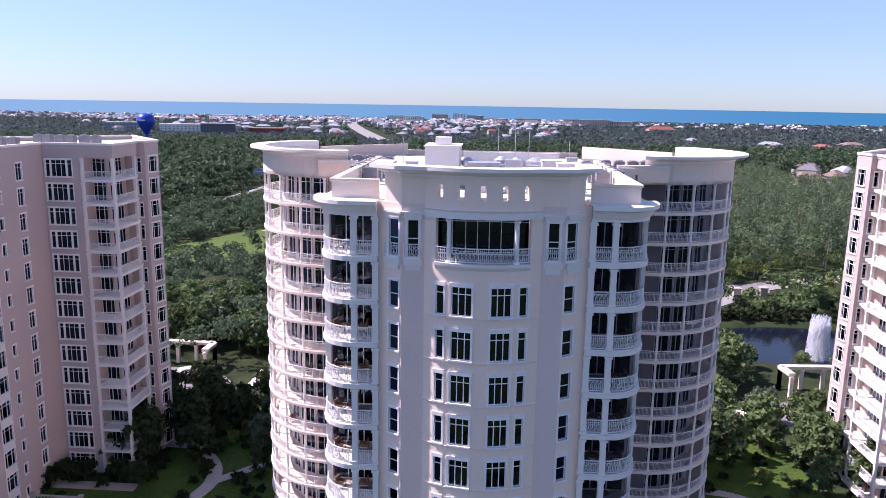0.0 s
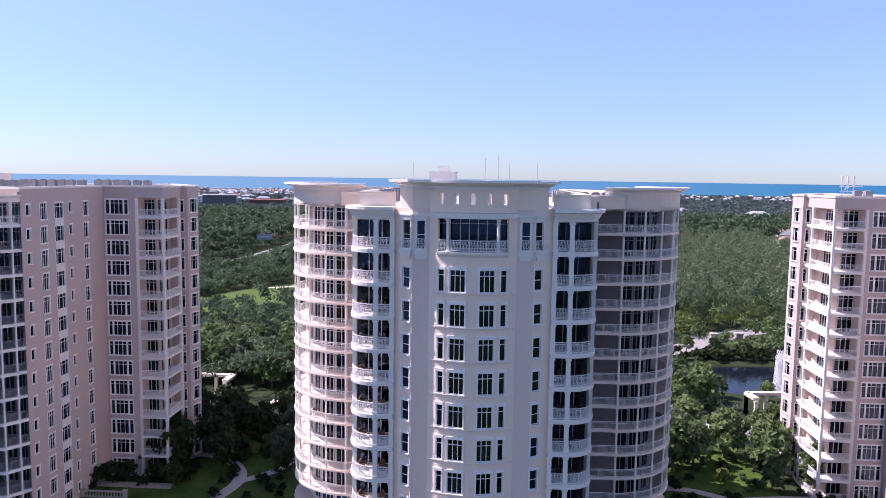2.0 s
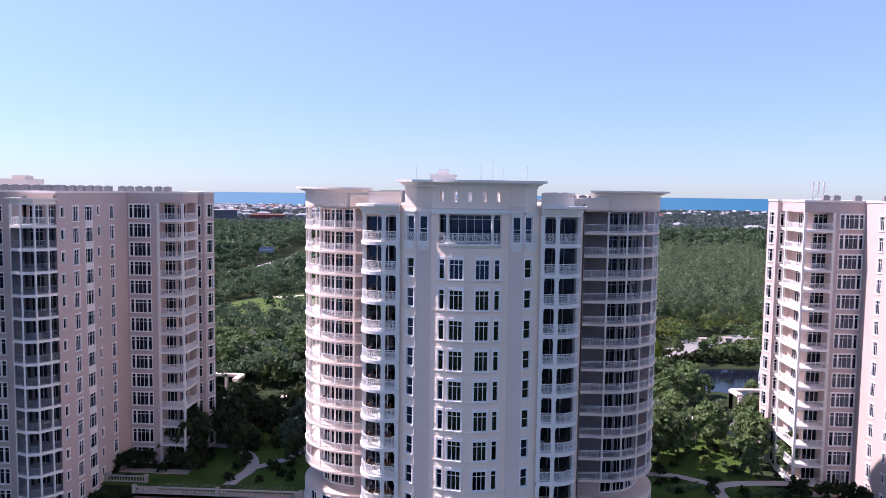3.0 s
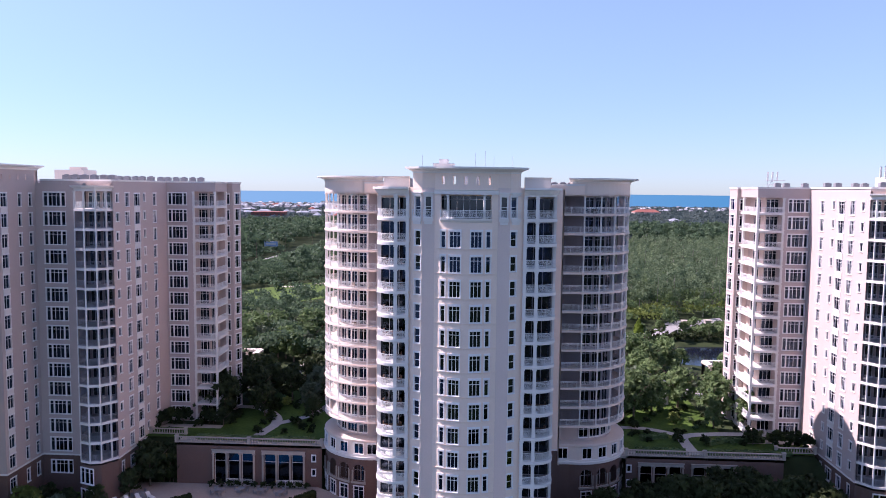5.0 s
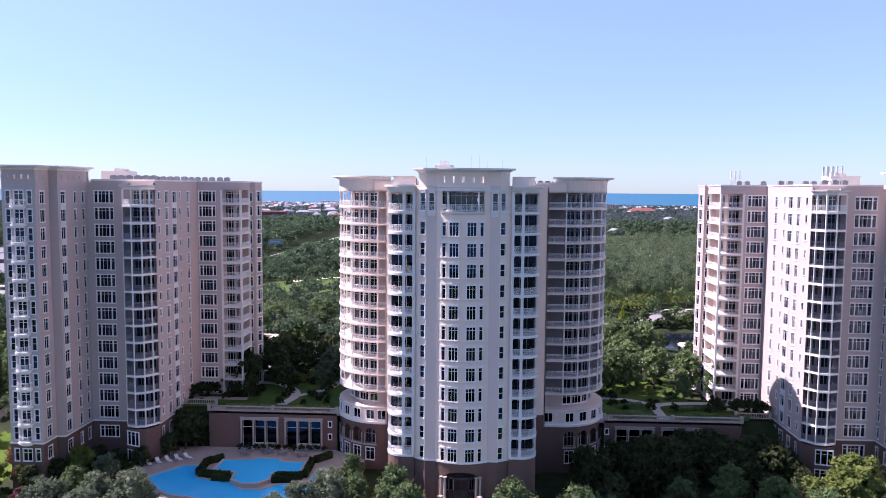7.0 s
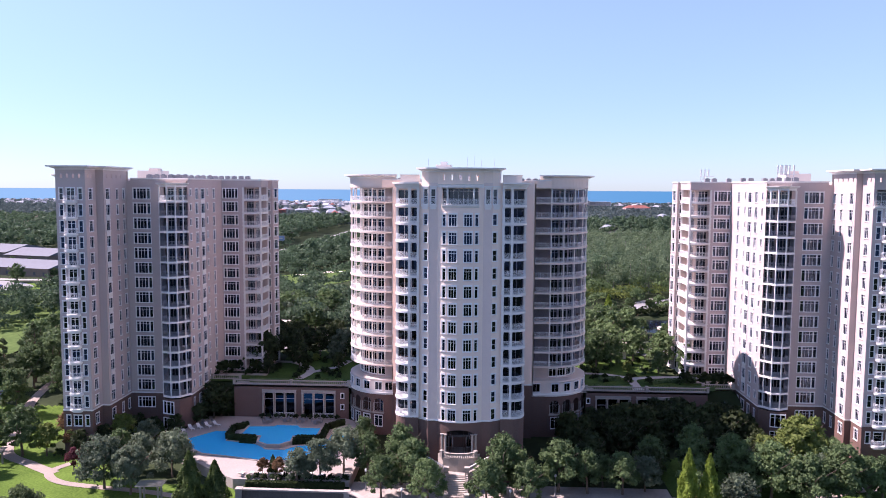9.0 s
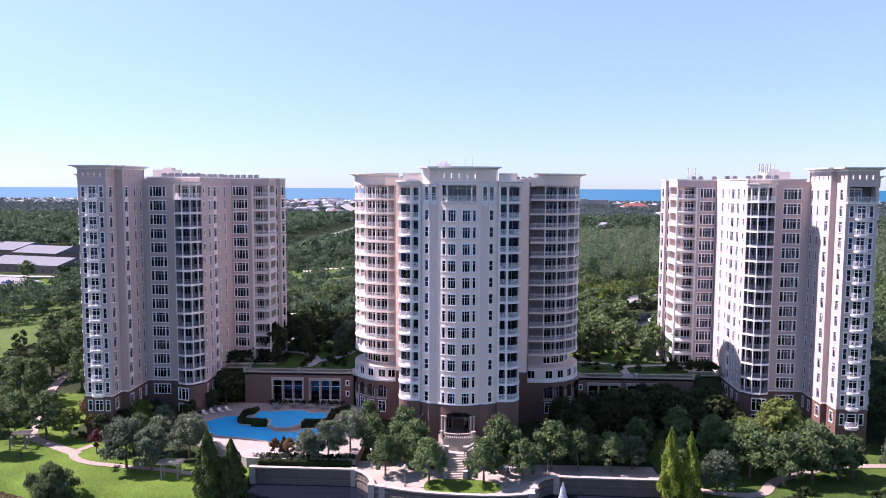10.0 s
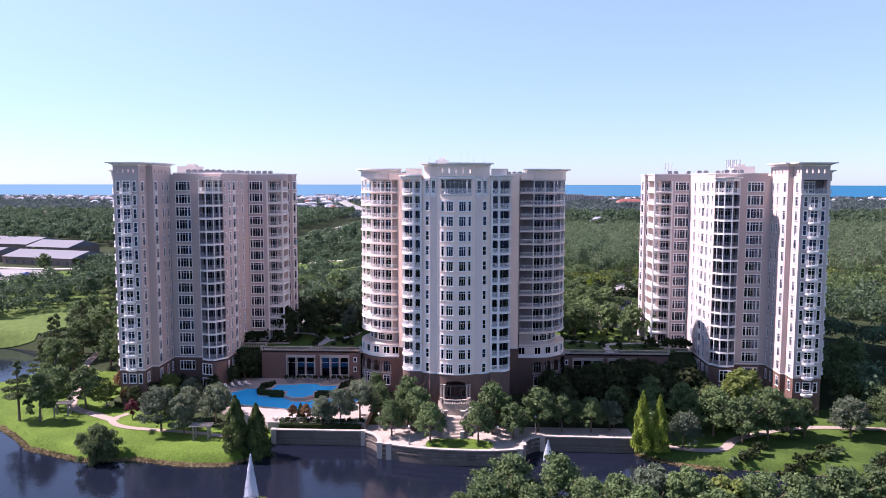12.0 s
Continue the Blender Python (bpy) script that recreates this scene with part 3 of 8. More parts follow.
        part("base_wall", facade(ln, GROUND_SIDE - 0.5, zb - 0.004, bh), BRICK, tower, "dark red brick base")
        for h in bh:
            put_window(tower, ln.mat_at((h[0] + h[1]) / 2, 6.9), h[1] - h[0], 2.0, (), 1.4)
        # roof terrace behind the open top storey
        back = Line([ln.offset(0.3, -2.2), ln.offset(w - 0.3, -2.2)])
        # terrace back wall in the room colour with shade painted in
        part("wall", facade(back, level(0), zt, [(1.0, 3.4, level(0) + 0.05, level(0) + 2.4)], 0.2), PLASTER, tower)
        put_window(tower, back.mat_at(2.2, level(0) + 0.05), 2.4, 2.35, ((0.0, 0.1), (0.8, 0.06)), 1.9)
        rl = Line([ln.offset(0.0, 0.35), ln.offset(w, 0.35)])
        b = part("balcony", Shape().sweep([ln.offset(-0.1, 0), ln.offset(w + 0.1, 0)], [(-0.3, level(0) - 0.35), (0.4, level(0) - 0.35), (0.45, level(0)), (-0.3, level(0))]), TRIM, tower)
        part("railing", railing_shape(rl, level(0)), RAIL, b)
    # small bowed balconies of the front face
    slab, rail = MESHES.get("bowed", (None, None))
    if slab is None:
        plan = [(-1.25, 0.0), (-1.25, -0.5), (-0.85, -0.85), (-0.4, -1.0), (0.4, -1.0), (0.85, -0.85), (1.25, -0.5), (1.25, 0.0)]
        sl = Shape().prism(plan, -0.34, 0.0)
        sl.prism([(x * 0.8, y * 0.75) for x, y in plan], -0.62, -0.34)
        slab = sl.mesh("balcony", TRIM)
        rail = railing_shape(Line(plan), 0.0, 1.0).mesh("railing", RAIL)
        MESHES["bowed"] = slab, rail
    for k in front_rows:
        m = ln.mat_at(w / 2, level(k))
        b = part("balcony", slab, TRIM, tower, at=m)
        part("railing", rail, RAIL, b, at=m)
    m = ln.mat_at(w / 2, 6.6)
    if s > 0:
        b = part("balcony", slab, TRIM, tower, at=m)
        part("railing", rail, RAIL, b, at=m)
    # outer side with a stack of round balconies
    wall((d["front1"], yf), (d["front1"], yf + 34), [(9.0, 1.1, 0.25, 2.0, pair, 1.5), (14.0, 1.1, 0.25, 2.0, pair, 1.5), (22.0, 1.1, 0.25, 2.0, pair, 1.5)], basewin=False)
    cx, cy = s * d["front1"], yf + 5.2
    a0, a1 = (-90, 90) if s > 0 else (90, 270)
    plan = arc_points(cx, cy, 2.6, a0, a1, 12)
    outer_slab = Shape().prism(plan, -0.35, 0.0).mesh("balcony", TRIM)
    outer_rail = railing_shape(Line(plan), 0.0).mesh("railing", RAIL)
    slim_post = MESHES.setdefault("thin_post", Shape().box(-0.12, 0.12, -0.12, 0.12, 0, 2.65).box(-0.15, 0.15, -0.15, 0.15, 2.5, 2.65).mesh("post", TRIM))
    for k in rows:
        up = Matrix.Translation((0, 0, level(k)))
        b = part("balcony", outer_slab, TRIM, tower, at=up)
        part("railing", outer_rail, RAIL, b, at=up)
        for a in (-62, 0, 62):
            part("post", slim_post, TRIM, b, at=up @ Matrix.Translation((cx + s * 2.4 * math.cos(radians(a)), cy + 2.4 * math.sin(radians(a)), 0)))
    part("canopy", Shape().prism(plan, level(0) + 2.65, 53.7), STUCCO, tower)
    part("cornice", cornice(plan, 54.2, 0.8, 0.6, 0.5), TRIM, tower)
    part("canopy_roof", Shape().prism(arc_points(cx, cy, 2.2, a0, a1, 12), 53.7, 53.95), ROOF, tower)
    # back and far walls close the plan
    wall((d["front1"], yf + 34), (d["side"] + 9, ys + 14), [], base=True)
    # corner balcony of the back wing
    b0, b1, yp = d["bal0"], d["bal1"], d["y_post"]
    inner = [line((b1, yb), (b1, yb + 2.4)), line((b0 + 2.2, yb + 2.4), (b1, yb + 2.4)), line((b0 + 2.2, ys), (b0 + 2.2, yb + 2.4))]
    part("wall", facade(inner[0], zb, zt, [], 0.2), STUCCO, tower)
    doors = [(0.2, inner[1].length - 0.15, level(k) + 0.03, level(k) + 2.35) for k in rows]
    part("wall", facade(inner[1], zb, zt, doors, 0.2), STUCCO, tower)
    doors2 = [(inner[2].length / 2 - 1.6, inner[2].length / 2 + 1.6, level(k) + 0.03, level(k) + 2.3) for k in rows]
    part("wall", facade(inner[2], zb, zt, doors2, 0.2), STUCCO, tower)
    front, flank = line((b0, yb), (b1, yb)), line((b0, yp), (b0, yb))
    plan = [(s * b0, yb), (s * b1, yb), (s * b1, yb + 2.4), (s * (b0 + 2.2), yb + 2.4), (s * (b0 + 2.2), ys - 0.01), (s * (b0 + 0.5), ys - 0.01), (s * b0, yp)]
    if s < 0:
        plan.reverse()
    col = MESHES.setdefault("square_post", Shape().box(-0.17, 0.17, -0.17, 0.17, 0, 2.65).box(-0.23, 0.23, -0.23, 0.23, 2.4, 2.55).box(-0.22, 0.22, -0.22, 0.22, 0, 0.14).mesh("post", TRIM))
    for k in rows:
        z = level(k)
        put_window(tower, inner[1].mat_at(inner[1].length / 2 + 0.025, z + 0.03), inner[1].length - 0.35, 2.32, ((-0.35, 0.08), (0.35, 0.08)), 1.9, trim=0.0)
        put_window(tower, inner[2].mat_at(inner[2].length / 2, z + 0.03), 3.2, 2.27, ((-0.8, 0.08), (0.0, 0.12), (0.8, 0.08)), 1.9, trim=0.0)
        b = part("balcony", Shape().prism(plan, z - 0.35, z), TRIM, tower)
        part("railing", railing_shape(Line([front.offset(0.2, 0), front.offset(front.length - 0.2, 0)]), z), RAIL, b)
        part("railing", railing_shape(Line([flank.offset(0.2, 0), flank.offset(flank.length - 0.2, 0)]), z), RAIL, b)
        for p in ((b0 + 0.17, yb + 0.17), (b1 - 0.12, yb + 0.17), (b0 + 0.17, yp - 0.2)):
            part("post", col, TRIM, b, at=Matrix.Translation((s * p[0], p[1], z)))
    part("canopy", Shape().prism(plan, level(0) + 2.65, zt), STUCCO, tower)
    part("base_wall", Shape().prism(plan, GROUND_SIDE - 0.5, level(13) - 0.354), STUCCO, tower)
    # bowed loggia with thin white posts
    pts = [(d["wall"], ym - 1.0)] + d["bay"] + [(xm, ym)]
    x1 = d["bay"][3][0]
    wpts = [(s * x, y) for x, y in pts]
    if s < 0:
        wpts.reverse()
    edge = Line(wpts)
    inner_pts = [(s * (d["wall"] + 0.31), ym + 0.9), (s * xm, ym + 0.9)]
    if s < 0:
        inner_pts.reverse()
    il = Line(inner_pts)
    dh = [(il.length * f - 0.95, il.length * f + 0.95, level(k) + 0.03, level(k) + 2.4) for k in rows for f in (0.27, 0.73)]
    part("wall", facade(il, zb, zt, dh, 0.2), STUCCO, tower)
    w3 = d["wall"] + 0.31
    poly = wpts + ([(s * xm, ym + 0.9), (s * w3, ym + 0.9), (s * w3, ym - 0.9)] if s > 0 else [(s * w3, ym - 0.9), (s * w3, ym + 0.9), (s * xm, ym + 0.9)])
    thin = MESHES.setdefault("thin_post", Shape().box(-0.12, 0.12, -0.12, 0.12, 0, 2.65).box(-0.15, 0.15, -0.15, 0.15, 2.5, 2.65).mesh("post", TRIM))
    rails = railing_shape(edge, 0.0, 1.02).mesh("railing", RAIL)
    scr = Shape()
    for a, b in zip(wpts, wpts[1:]):
        scr.face((*a, 0.05), (*b, 0.05), (*b, 2.6), (*a, 2.6))
    scr = scr.mesh("screen", SCREEN)
    slab = Shape().prism(poly, -0.35, 0.0).sweep(wpts, [(-0.05, -0.38), (0.07, -0.38), (0.07, -0.05), (-0.05, -0.05)]).mesh("balcony", TRIM)
    for k in rows:
        z = level(k)
        up = Matrix.Translation((0, 0, z))
        b = part("balcony", slab, TRIM, tower, at=up)
        part("railing", rails, RAIL, b, at=up)
        if k:
            part("screen", scr, SCREEN, b, "fine dark insect screen", at=up)
        for p in d["bay"]:
            part("post", thin, TRIM, b, at=Matrix.Translation((s * p[0], p[1] + 0.12, z)))
        for f in (0.27, 0.73):
            put_window(tower, il.mat_at(il.length * f, z + 0.03), 1.9, 2.37, ((-0.3, 0.06), (0.35, 0.1)), 1.9, trim=0.0)
    part("canopy", Shape().prism(poly, level(0) + 2.65, level(0) + 3.4).sweep(wpts, [(-0.1, level(0) + 3.05), (0.2, level(0) + 3.1), (0.45, level(0) + 3.3), (0.5, level(0) + 3.5), (-0.1, level(0) + 3.5)]), TRIM, tower)
    low = facade(edge, GROUND_SIDE - 0.5, zb - 0.36, [(edge.length * 0.45 - 1.3, edge.length * 0.45 + 1.3, 6.6, 9.0), (edge.length * 0.45 - 1.3, edge.length * 0.45 + 1.3, 3.4, 5.6)])
    part("base_wall", low, BRICK, tower, "dark red brick base")
    for zz, hh in ((6.6, 2.4), (3.4, 2.2)):
        put_window(tower, edge.mat_at(edge.length * 0.45, zz), 2.6, hh, ((-0.5, 0.16), (0.5, 0.16)), hh * 0.75)
    # floors inside
    hull = [(xc, ys), (d["bal0"] + 2.2, ys), (d["bal0"] + 2.2, yb + 2.4), (d["bal1"], yb + 2.4), (d["bal1"], yb), (d["wall"], yb), (d["wall"], ym + 0.9), (xm, ym + 0.9), (xm, ym), (d["sidew"], ym), (d["sidew"], yj), (d["front0"], yj), (d["front0"], yf), (d["front1"], yf), (d["front1"], yf + 34), (d["side"] + 9, ys + 14), (d["side"], yc)]
    inset = []
    for x, y in hull:
        inset.append((s * x, y))
    if s < 0:
        inset.reverse()
    shrunk = Shape().sweep(inset, [(-0.32, 0), (-0.33, 0)], True).v[::2]
    ring = [(v[0], v[1]) for v in shrunk]
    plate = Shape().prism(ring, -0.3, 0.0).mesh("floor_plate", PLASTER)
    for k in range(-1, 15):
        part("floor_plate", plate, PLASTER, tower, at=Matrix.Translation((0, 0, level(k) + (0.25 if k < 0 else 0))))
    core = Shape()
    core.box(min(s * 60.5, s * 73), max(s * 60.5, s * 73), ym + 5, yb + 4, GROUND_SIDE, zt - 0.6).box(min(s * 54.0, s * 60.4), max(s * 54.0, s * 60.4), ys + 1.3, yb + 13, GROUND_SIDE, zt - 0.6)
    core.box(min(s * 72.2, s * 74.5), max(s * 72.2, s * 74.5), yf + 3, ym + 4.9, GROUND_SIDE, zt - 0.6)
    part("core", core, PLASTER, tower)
    # roof: deck, low parapet with a cap, high parapet with a flaring cornice
    part("roof", Shape().prism(ring, zt - 0.35, zt - 0.05), ROOF, tower)
    low_line = [(d["front1"], yf + 18), (d["front1"], yf + 34), (d["side"] + 9, ys + 14), (d["side"], yc), (xc, ys), (b0 + 0.4, ys), (b0, yp), (b0, yb), (b1, yb), (d["wall"], yb), (d["wall"], ym - 1.0)]
    low_line2 = [(xm, ym), (d["sidew"] - 0.9, ym)]
    for pl in (low_line, [(d["wall"], ym - 1.0), (xm, ym)], low_line2):
        q = [(s * x, y) for x, y in pl]
        if s < 0:
            q.reverse()
        part("parapet", Shape().sweep(q, [(-0.3, zt + 0.004), (0.0, zt + 0.004), (0.0, 53.5), (-0.3, 53.5)]), STUCCO, tower)
        part("coping", Shape().sweep(q, [(-0.36, 53.52), (0.1, 53.42), (0.14, 53.7), (-0.36, 53.7)]), TRIM, tower)
    hi = [(d["sidew"], ym + 0.8), (d["sidew"], yj), (d["front0"], yj), (d["front0"], yf), (d["front1"], yf), (d["front1"], ym + 0.8)]
    q = [(s * x, y) for x, y in hi]
    if s < 0:
        q.reverse()
    part("cornice", cornice(q, 55.75, 1.15, 0.75), TRIM, tower)
    bk = [(s * d["front1"], ym + 0.8), (s * d["sidew"], ym + 0.8)]
    if s < 0:
        bk.reverse()
    part("parapet", facade(Line(bk), zt, 55.2, [], 0.3), STUCCO, tower)
    sd = [(s * d["front1"], yf), (s * d["front1"], ym + 0.8)]
    if s < 0:
        sd.reverse()
    part("parapet", facade(Line(sd), zt + 0.004, 55.2, [], 0.3), STUCCO, tower)
    part("cornice", cornice(bk, 55.75, 1.0, 0.75), TRIM, tower)
    # plant on the roof
    rng = random.Random(7 + s)
    part("stair_house", Shape().box(min(s * 64, s * 69), max(s * 64, s * 69), ym + 7, ym + 11, zt - 0.05, 55.3).box(min(s * 65, s * 67), max(s * 65, s * 67), ym + 8, ym + 10, 55.3, 55.8), CREAM, tower, "cream stair house on the roof")
    unit = MESHES.setdefault("roof_unit", Shape().box(-0.5, 0.5, -0.45, 0.45, 0.12, 1.35).box(-0.44, 0.44, -0.4, 0.4, 0, 0.12).lathe(0, 0, [(0.36, 1.35), (0.36, 1.44), (0.1, 1.46)], 10).mesh("air_conditioner", GREYBOX))
    for row, (xa, xb, y) in enumerate(((d["wall"] + 1.2, 66.0, yb - 3.5), (d["bal1"], 59.5, yb + 4.0), (d["wall"] + 2.0, 66.0, ym + 3.0))):
        n = int((xb - xa) / 1.35)
        for k in range(n):
            if rng.random() < 0.9:
                part("air_conditioner", unit, GREYBOX, tower, at=pose(s * (xa + (xb - xa) * k / n), y + rng.uniform(-0.25, 0.25), zt - 0.05, 0, 0, rng.uniform(-4, 4)))
    if s > 0:
        # aerial masts
        for bx, by, n, h in ((62.6, ym + 3.5, 7, 3.6), (54.2, yb + 8.5, 3, 3.3)):
            for k in range(n):
                x, y = bx + (k % 4) * 0.85 - 1, by + (k // 4) * 1.4
                a = part("antenna", Shape().tube((x, y, zt - 0.05), (x, y, zt + h), 0.05, 0.04, 6), METAL, tower, "slim metal aerial mast")
                part("panel", Shape().box(x - 0.14, x + 0.14, y - 0.14, y - 0.06, zt + h - 1.5 - 0.2 * (k % 2), zt + h + 0.15), TRIM, a)
            part("antenna_frame", Shape().tube((bx - 1.2, by, zt + 1.2), (bx + 2.2, by, zt + 1.2), 0.05, 0.05).tube((bx - 1.2, by + 0.3, zt + 1.9), (bx + 2.2, by + 0.3, zt + 1.9), 0.05, 0.05).tube((bx - 1.2, by, zt - 0.05), (bx - 0.2, by, zt + 2), 0.05, 0.05), METAL, tower)
    return tower


def central_tower():
    x0 = -0.35
    zb, zt = 12.7, 52.9
    ground = 2.2
    tower = thing("apartment_tower", (x0, 50, ground), "central pink stucco apartment tower with bowed front and round wings", "apartment building", "condominium towers")
    rows = range(0, 13)
    R = (3.8 ** 2 + 1.1 ** 2) / 2.2
    cy = 46.6 + R
    half = math.degrees(math.asin(3.8 / R))
    bow = arc_points(x0, cy, R, -90 - half, -90 + half, 14)
    ye, yr, yd = bow[0][1], 49.9, 51.7            # piers, recess, doors behind the balconies
    bow_line = Line(bow)
    # bowed bay
    mid = bow_line.length / 2

    def along(x):
        return mid + R * math.asin(max(-1, min(1, (x) / R)))
    cols = [(-2.72, 0.56, ()), (-1.28, 1.36, ((-0.22, 0.06), (0.24, 0.06))), (1.28, 1.36, ((-0.24, 0.06), (0.22, 0.06))), (2.72, 0.56, ())]
    holes = [(along(c) - w / 2, along(c) + w / 2, level(k) - 0.5, level(k) + 1.45) for c, w, _ in cols for k in range(1, 13)]
    terrace = (along(-3.05), along(3.05), level(0) + 0.0, level(0) + 2.85)
    part("bay_wall", facade(bow_line, zb, zt, holes + [terrace]), PALE, tower)
    for c, w, lights in cols:
        for k in range(1, 13):
            put_window(tower, bow_line.mat_at(along(c), level(k) - 0.5), w, 1.95, lights, 1.45, head=0.26)
    for k in range(1, 13):
        part("string_course", Shape().sweep(bow, [(0.0, level(k) - 0.72), (0.05, level(k) - 0.72), (0.07, level(k) - 0.62), (0.0, level(k) - 0.62)]), PALE, tower)
    # open terrace of the top storey
    tb = Line([(x0 - 3.6, ye + 2.0), (x0 + 3.6, ye + 2.0)])
    part("wall", facade(tb, level(0), zt, [(0.5, 6.7, level(0) + 0.02, level(0) + 2.7)], 0.2), PALE, tower)
    put_window(tower, tb.mat_at(3.6, level(0) + 0.02), 6.2, 2.68, ((-2.1, 0.1), (-1.2, 0.06), (-0.4, 0.06), (0.4, 0.06), (1.2, 0.06), (2.1, 0.1)), 2.25, trim=0.0)
    wide = Line(arc_points(x0, cy, R + 0.12, -90 - half * 0.78, -90 + half * 0.78, 14))
    b = part("balcony", Shape().sweep([wide.offset(wide.length * k / 14, 0) for k in range(15)], [(-1.5, level(0) - 0.5), (-0.15, level(0) - 0.5), (0.1, level(0) - 0.2), (0.12, level(0)), (-1.5, level(0))]), TRIM, tower)
    part("railing", railing_shape(wide, level(0), lattice=True), RAIL, b)
    pil = pillar_shape(0.15, 2.8).mesh("pillar", TRIM)
    for x in (-2.2, 2.2):
        c = bow_line.mat_at(along(x), level(0), -0.1)
        part("pillar", pil, TRIM, b, at=c)
    part("lintel", Shape().sweep(bow, [(-0.05, level(0) + 2.86), (0.14, level(0) + 2.86), (0.14, level(0) + 3.3), (0.22, level(0) + 3.42), (-0.05, level(0) + 3.42)]), TRIM, tower)

    def upright(p, q, cols, top=zt, th=0.3, mat=PALE, low=zb, base=True):
        ln = Line([p, q])
        holes = [(u - w / 2, u + w / 2, z, z + h) for u, w, z, h in cols]
        part("wall", facade(ln, low, top, holes, th), mat, tower)
        for u, w, z, h in cols:
            put_window(tower, ln.mat_at(u, z), w, h, (), h * 0.5)
        if base:
            part("base_wall", facade(ln, ground - 0.5, low - 0.004, [], th), BRICK, tower, "red brick base")
            part("band", Shape().sweep([p, q], [(0.0, zb - 0.12), (0.1, zb - 0.12), (0.1, zb + 0.14), (0.0, zb + 0.14)]), TRIM, tower)
        return ln

    for s in (-1, 1):
        def X(u):
            return x0 + s * u

        def run(*pts):
            q = [(X(u), y) for u, y in pts]
            return q if s > 0 else q[::-1]
        # pier beside the bay, with the slim opening of the top storey
        upright(*run((3.8, ye), (5.3, ye)), [(0.75, 0.75, level(0) + 0.1, 2.5)], mat=PIER)
        rec = [((0.5 if s > 0 else 1.86 - 0.5), 0.8, level(k) - 0.35, 1.8) for k in range(1, 13)] + [((0.5 if s > 0 else 1.86 - 0.5), 0.8, level(0) + 0.1, 2.5)]
        upright(*run((5.3, ye + 0.004), (7.0, 48.75)), rec)
        for ln in (Line(run((3.95, ye), (5.15, ye))), Line(run((5.36, ye + 0.03), (6.5, 48.53)))):
            b = part("balcony", Shape().sweep([ln.offset(0, 0), ln.offset(ln.length, 0)], [(0.0, level(0) - 0.4), (0.16, level(0) - 0.4), (0.22, level(0) + 0.02), (0.0, level(0) + 0.02)]), TRIM, tower)
            part("railing", railing_shape(ln, level(0), inset=-0.1, lattice=True), RAIL, b)
            half_w = ln.length / 2
            part("hood", Shape().box(-half_w, half_w, -0.16, 0.0, level(0) + 2.72, level(0) + 3.0).box(-half_w - 0.1, half_w + 0.1, -0.24, 0.0, level(0) + 3.0, level(0) + 3.14), TRIM, tower, at=ln.mat_at(half_w, 0))
            part("bracket", Shape().box(-half_w * 0.8, half_w * 0.8, -0.12, 0.0, level(0) - 0.75, level(0) - 0.4), TRIM, tower, at=ln.mat_at(half_w, 0))
        # round-cornered balcony
        corner = [(7.0, yr), (7.0, 48.35), (8.75, 48.35)] + [(8.75 + 2.35 * math.sin(radians(a)), 50.7 - 2.35 * math.cos(radians(a))) for a in range(15, 91, 15)] + [(11.1, yd)]
        edge = Line(run(*corner[1:]))
        poly = [(X(u), y) for u, y in corner] + [(X(7.0), yd)]
        if s < 0:
            poly.reverse()
        slab = Shape().prism(poly, -0.35, 0.0).sweep(run(*corner[1:]), [(-0.05, -0.4), (0.08, -0.4), (0.1, -0.06), (-0.05, -0.06)]).mesh("balcony", TRIM)
        rail = railing_shape(edge, 0.0, lattice=True).mesh("railing", RAIL)
        glazing = Shape()
        ring_edge = [edge.offset(edge.length * q / 12, -0.3) for q in range(13)]
        for q0, q1 in zip(ring_edge, ring_edge[1:]):
            glazing.face((*q0, 0.02), (*q1, 0.02), (*q1, 2.6), (*q0, 2.6))
        glazing = glazing.mesh("screen", SCREEN)
        post = MESHES.setdefault("square_post", Shape().box(-0.2, 0.2, -0.2, 0.2, 0, 2.65).mesh("post", TRIM))
        big = MESHES.setdefault("big_post", Shape().box(-0.2, 0.2, -0.2, 0.2, 0, 2.65).box(-0.27, 0.27, -0.27, 0.27, 2.4, 2.55).box(-0.26, 0.26, -0.26, 0.26, 0, 0.16).mesh("post", TRIM))
        back = Line(run((7.0, yd), (11.1, yd)))
        dh = [(0.2, back.length - 0.35, level(k) + 0.03, level(k) + 2.4) for k in rows]
        dm = [((a + b) / 2, b - a, z) for a, b, z, _ in dh]
        part("wall", facade(back, zb, zt, dh, 0.2), PALE, tower)
        upright(*run((7.0, 48.76), (7.0, yd)), [], base=False)
        for k in rows:
            z = level(k)
            up = Matrix.Translation((0, 0, z))
            b = part("balcony", slab, TRIM, tower, at=up)
            part("railing", rail, RAIL, b, at=up)
            if s > 0:
                part("screen", glazing, SCREEN, b, "fine dark insect screen", at=up)
            for u, y in ((8.6, 48.55), (10.9, 50.9), (7.15, 48.55)):
                part("post", big, TRIM, b, at=Matrix.Translation((X(u), y, z)))
            put_window(tower, back.mat_at(dm[k][0], z + 0.03), dm[k][1], 2.37, ((-0.6, 0.07), (0.0, 0.1), (0.6, 0.07)), 0, trim=0.0)
        part("canopy", Shape().prism(poly, level(0) + 2.65, level(0) + 3.2).sweep(run(*corner[1:]), [(-0.1, level(0) + 2.9), (0.12, level(0) + 2.9), (0.35, level(0) + 3.35), (0.6, level(0) + 3.45), (0.6, level(0) + 3.7), (-0.1, level(0) + 3.7)]).prism(poly, level(0) + 3.2, level(0) + 3.72), TRIM, tower)
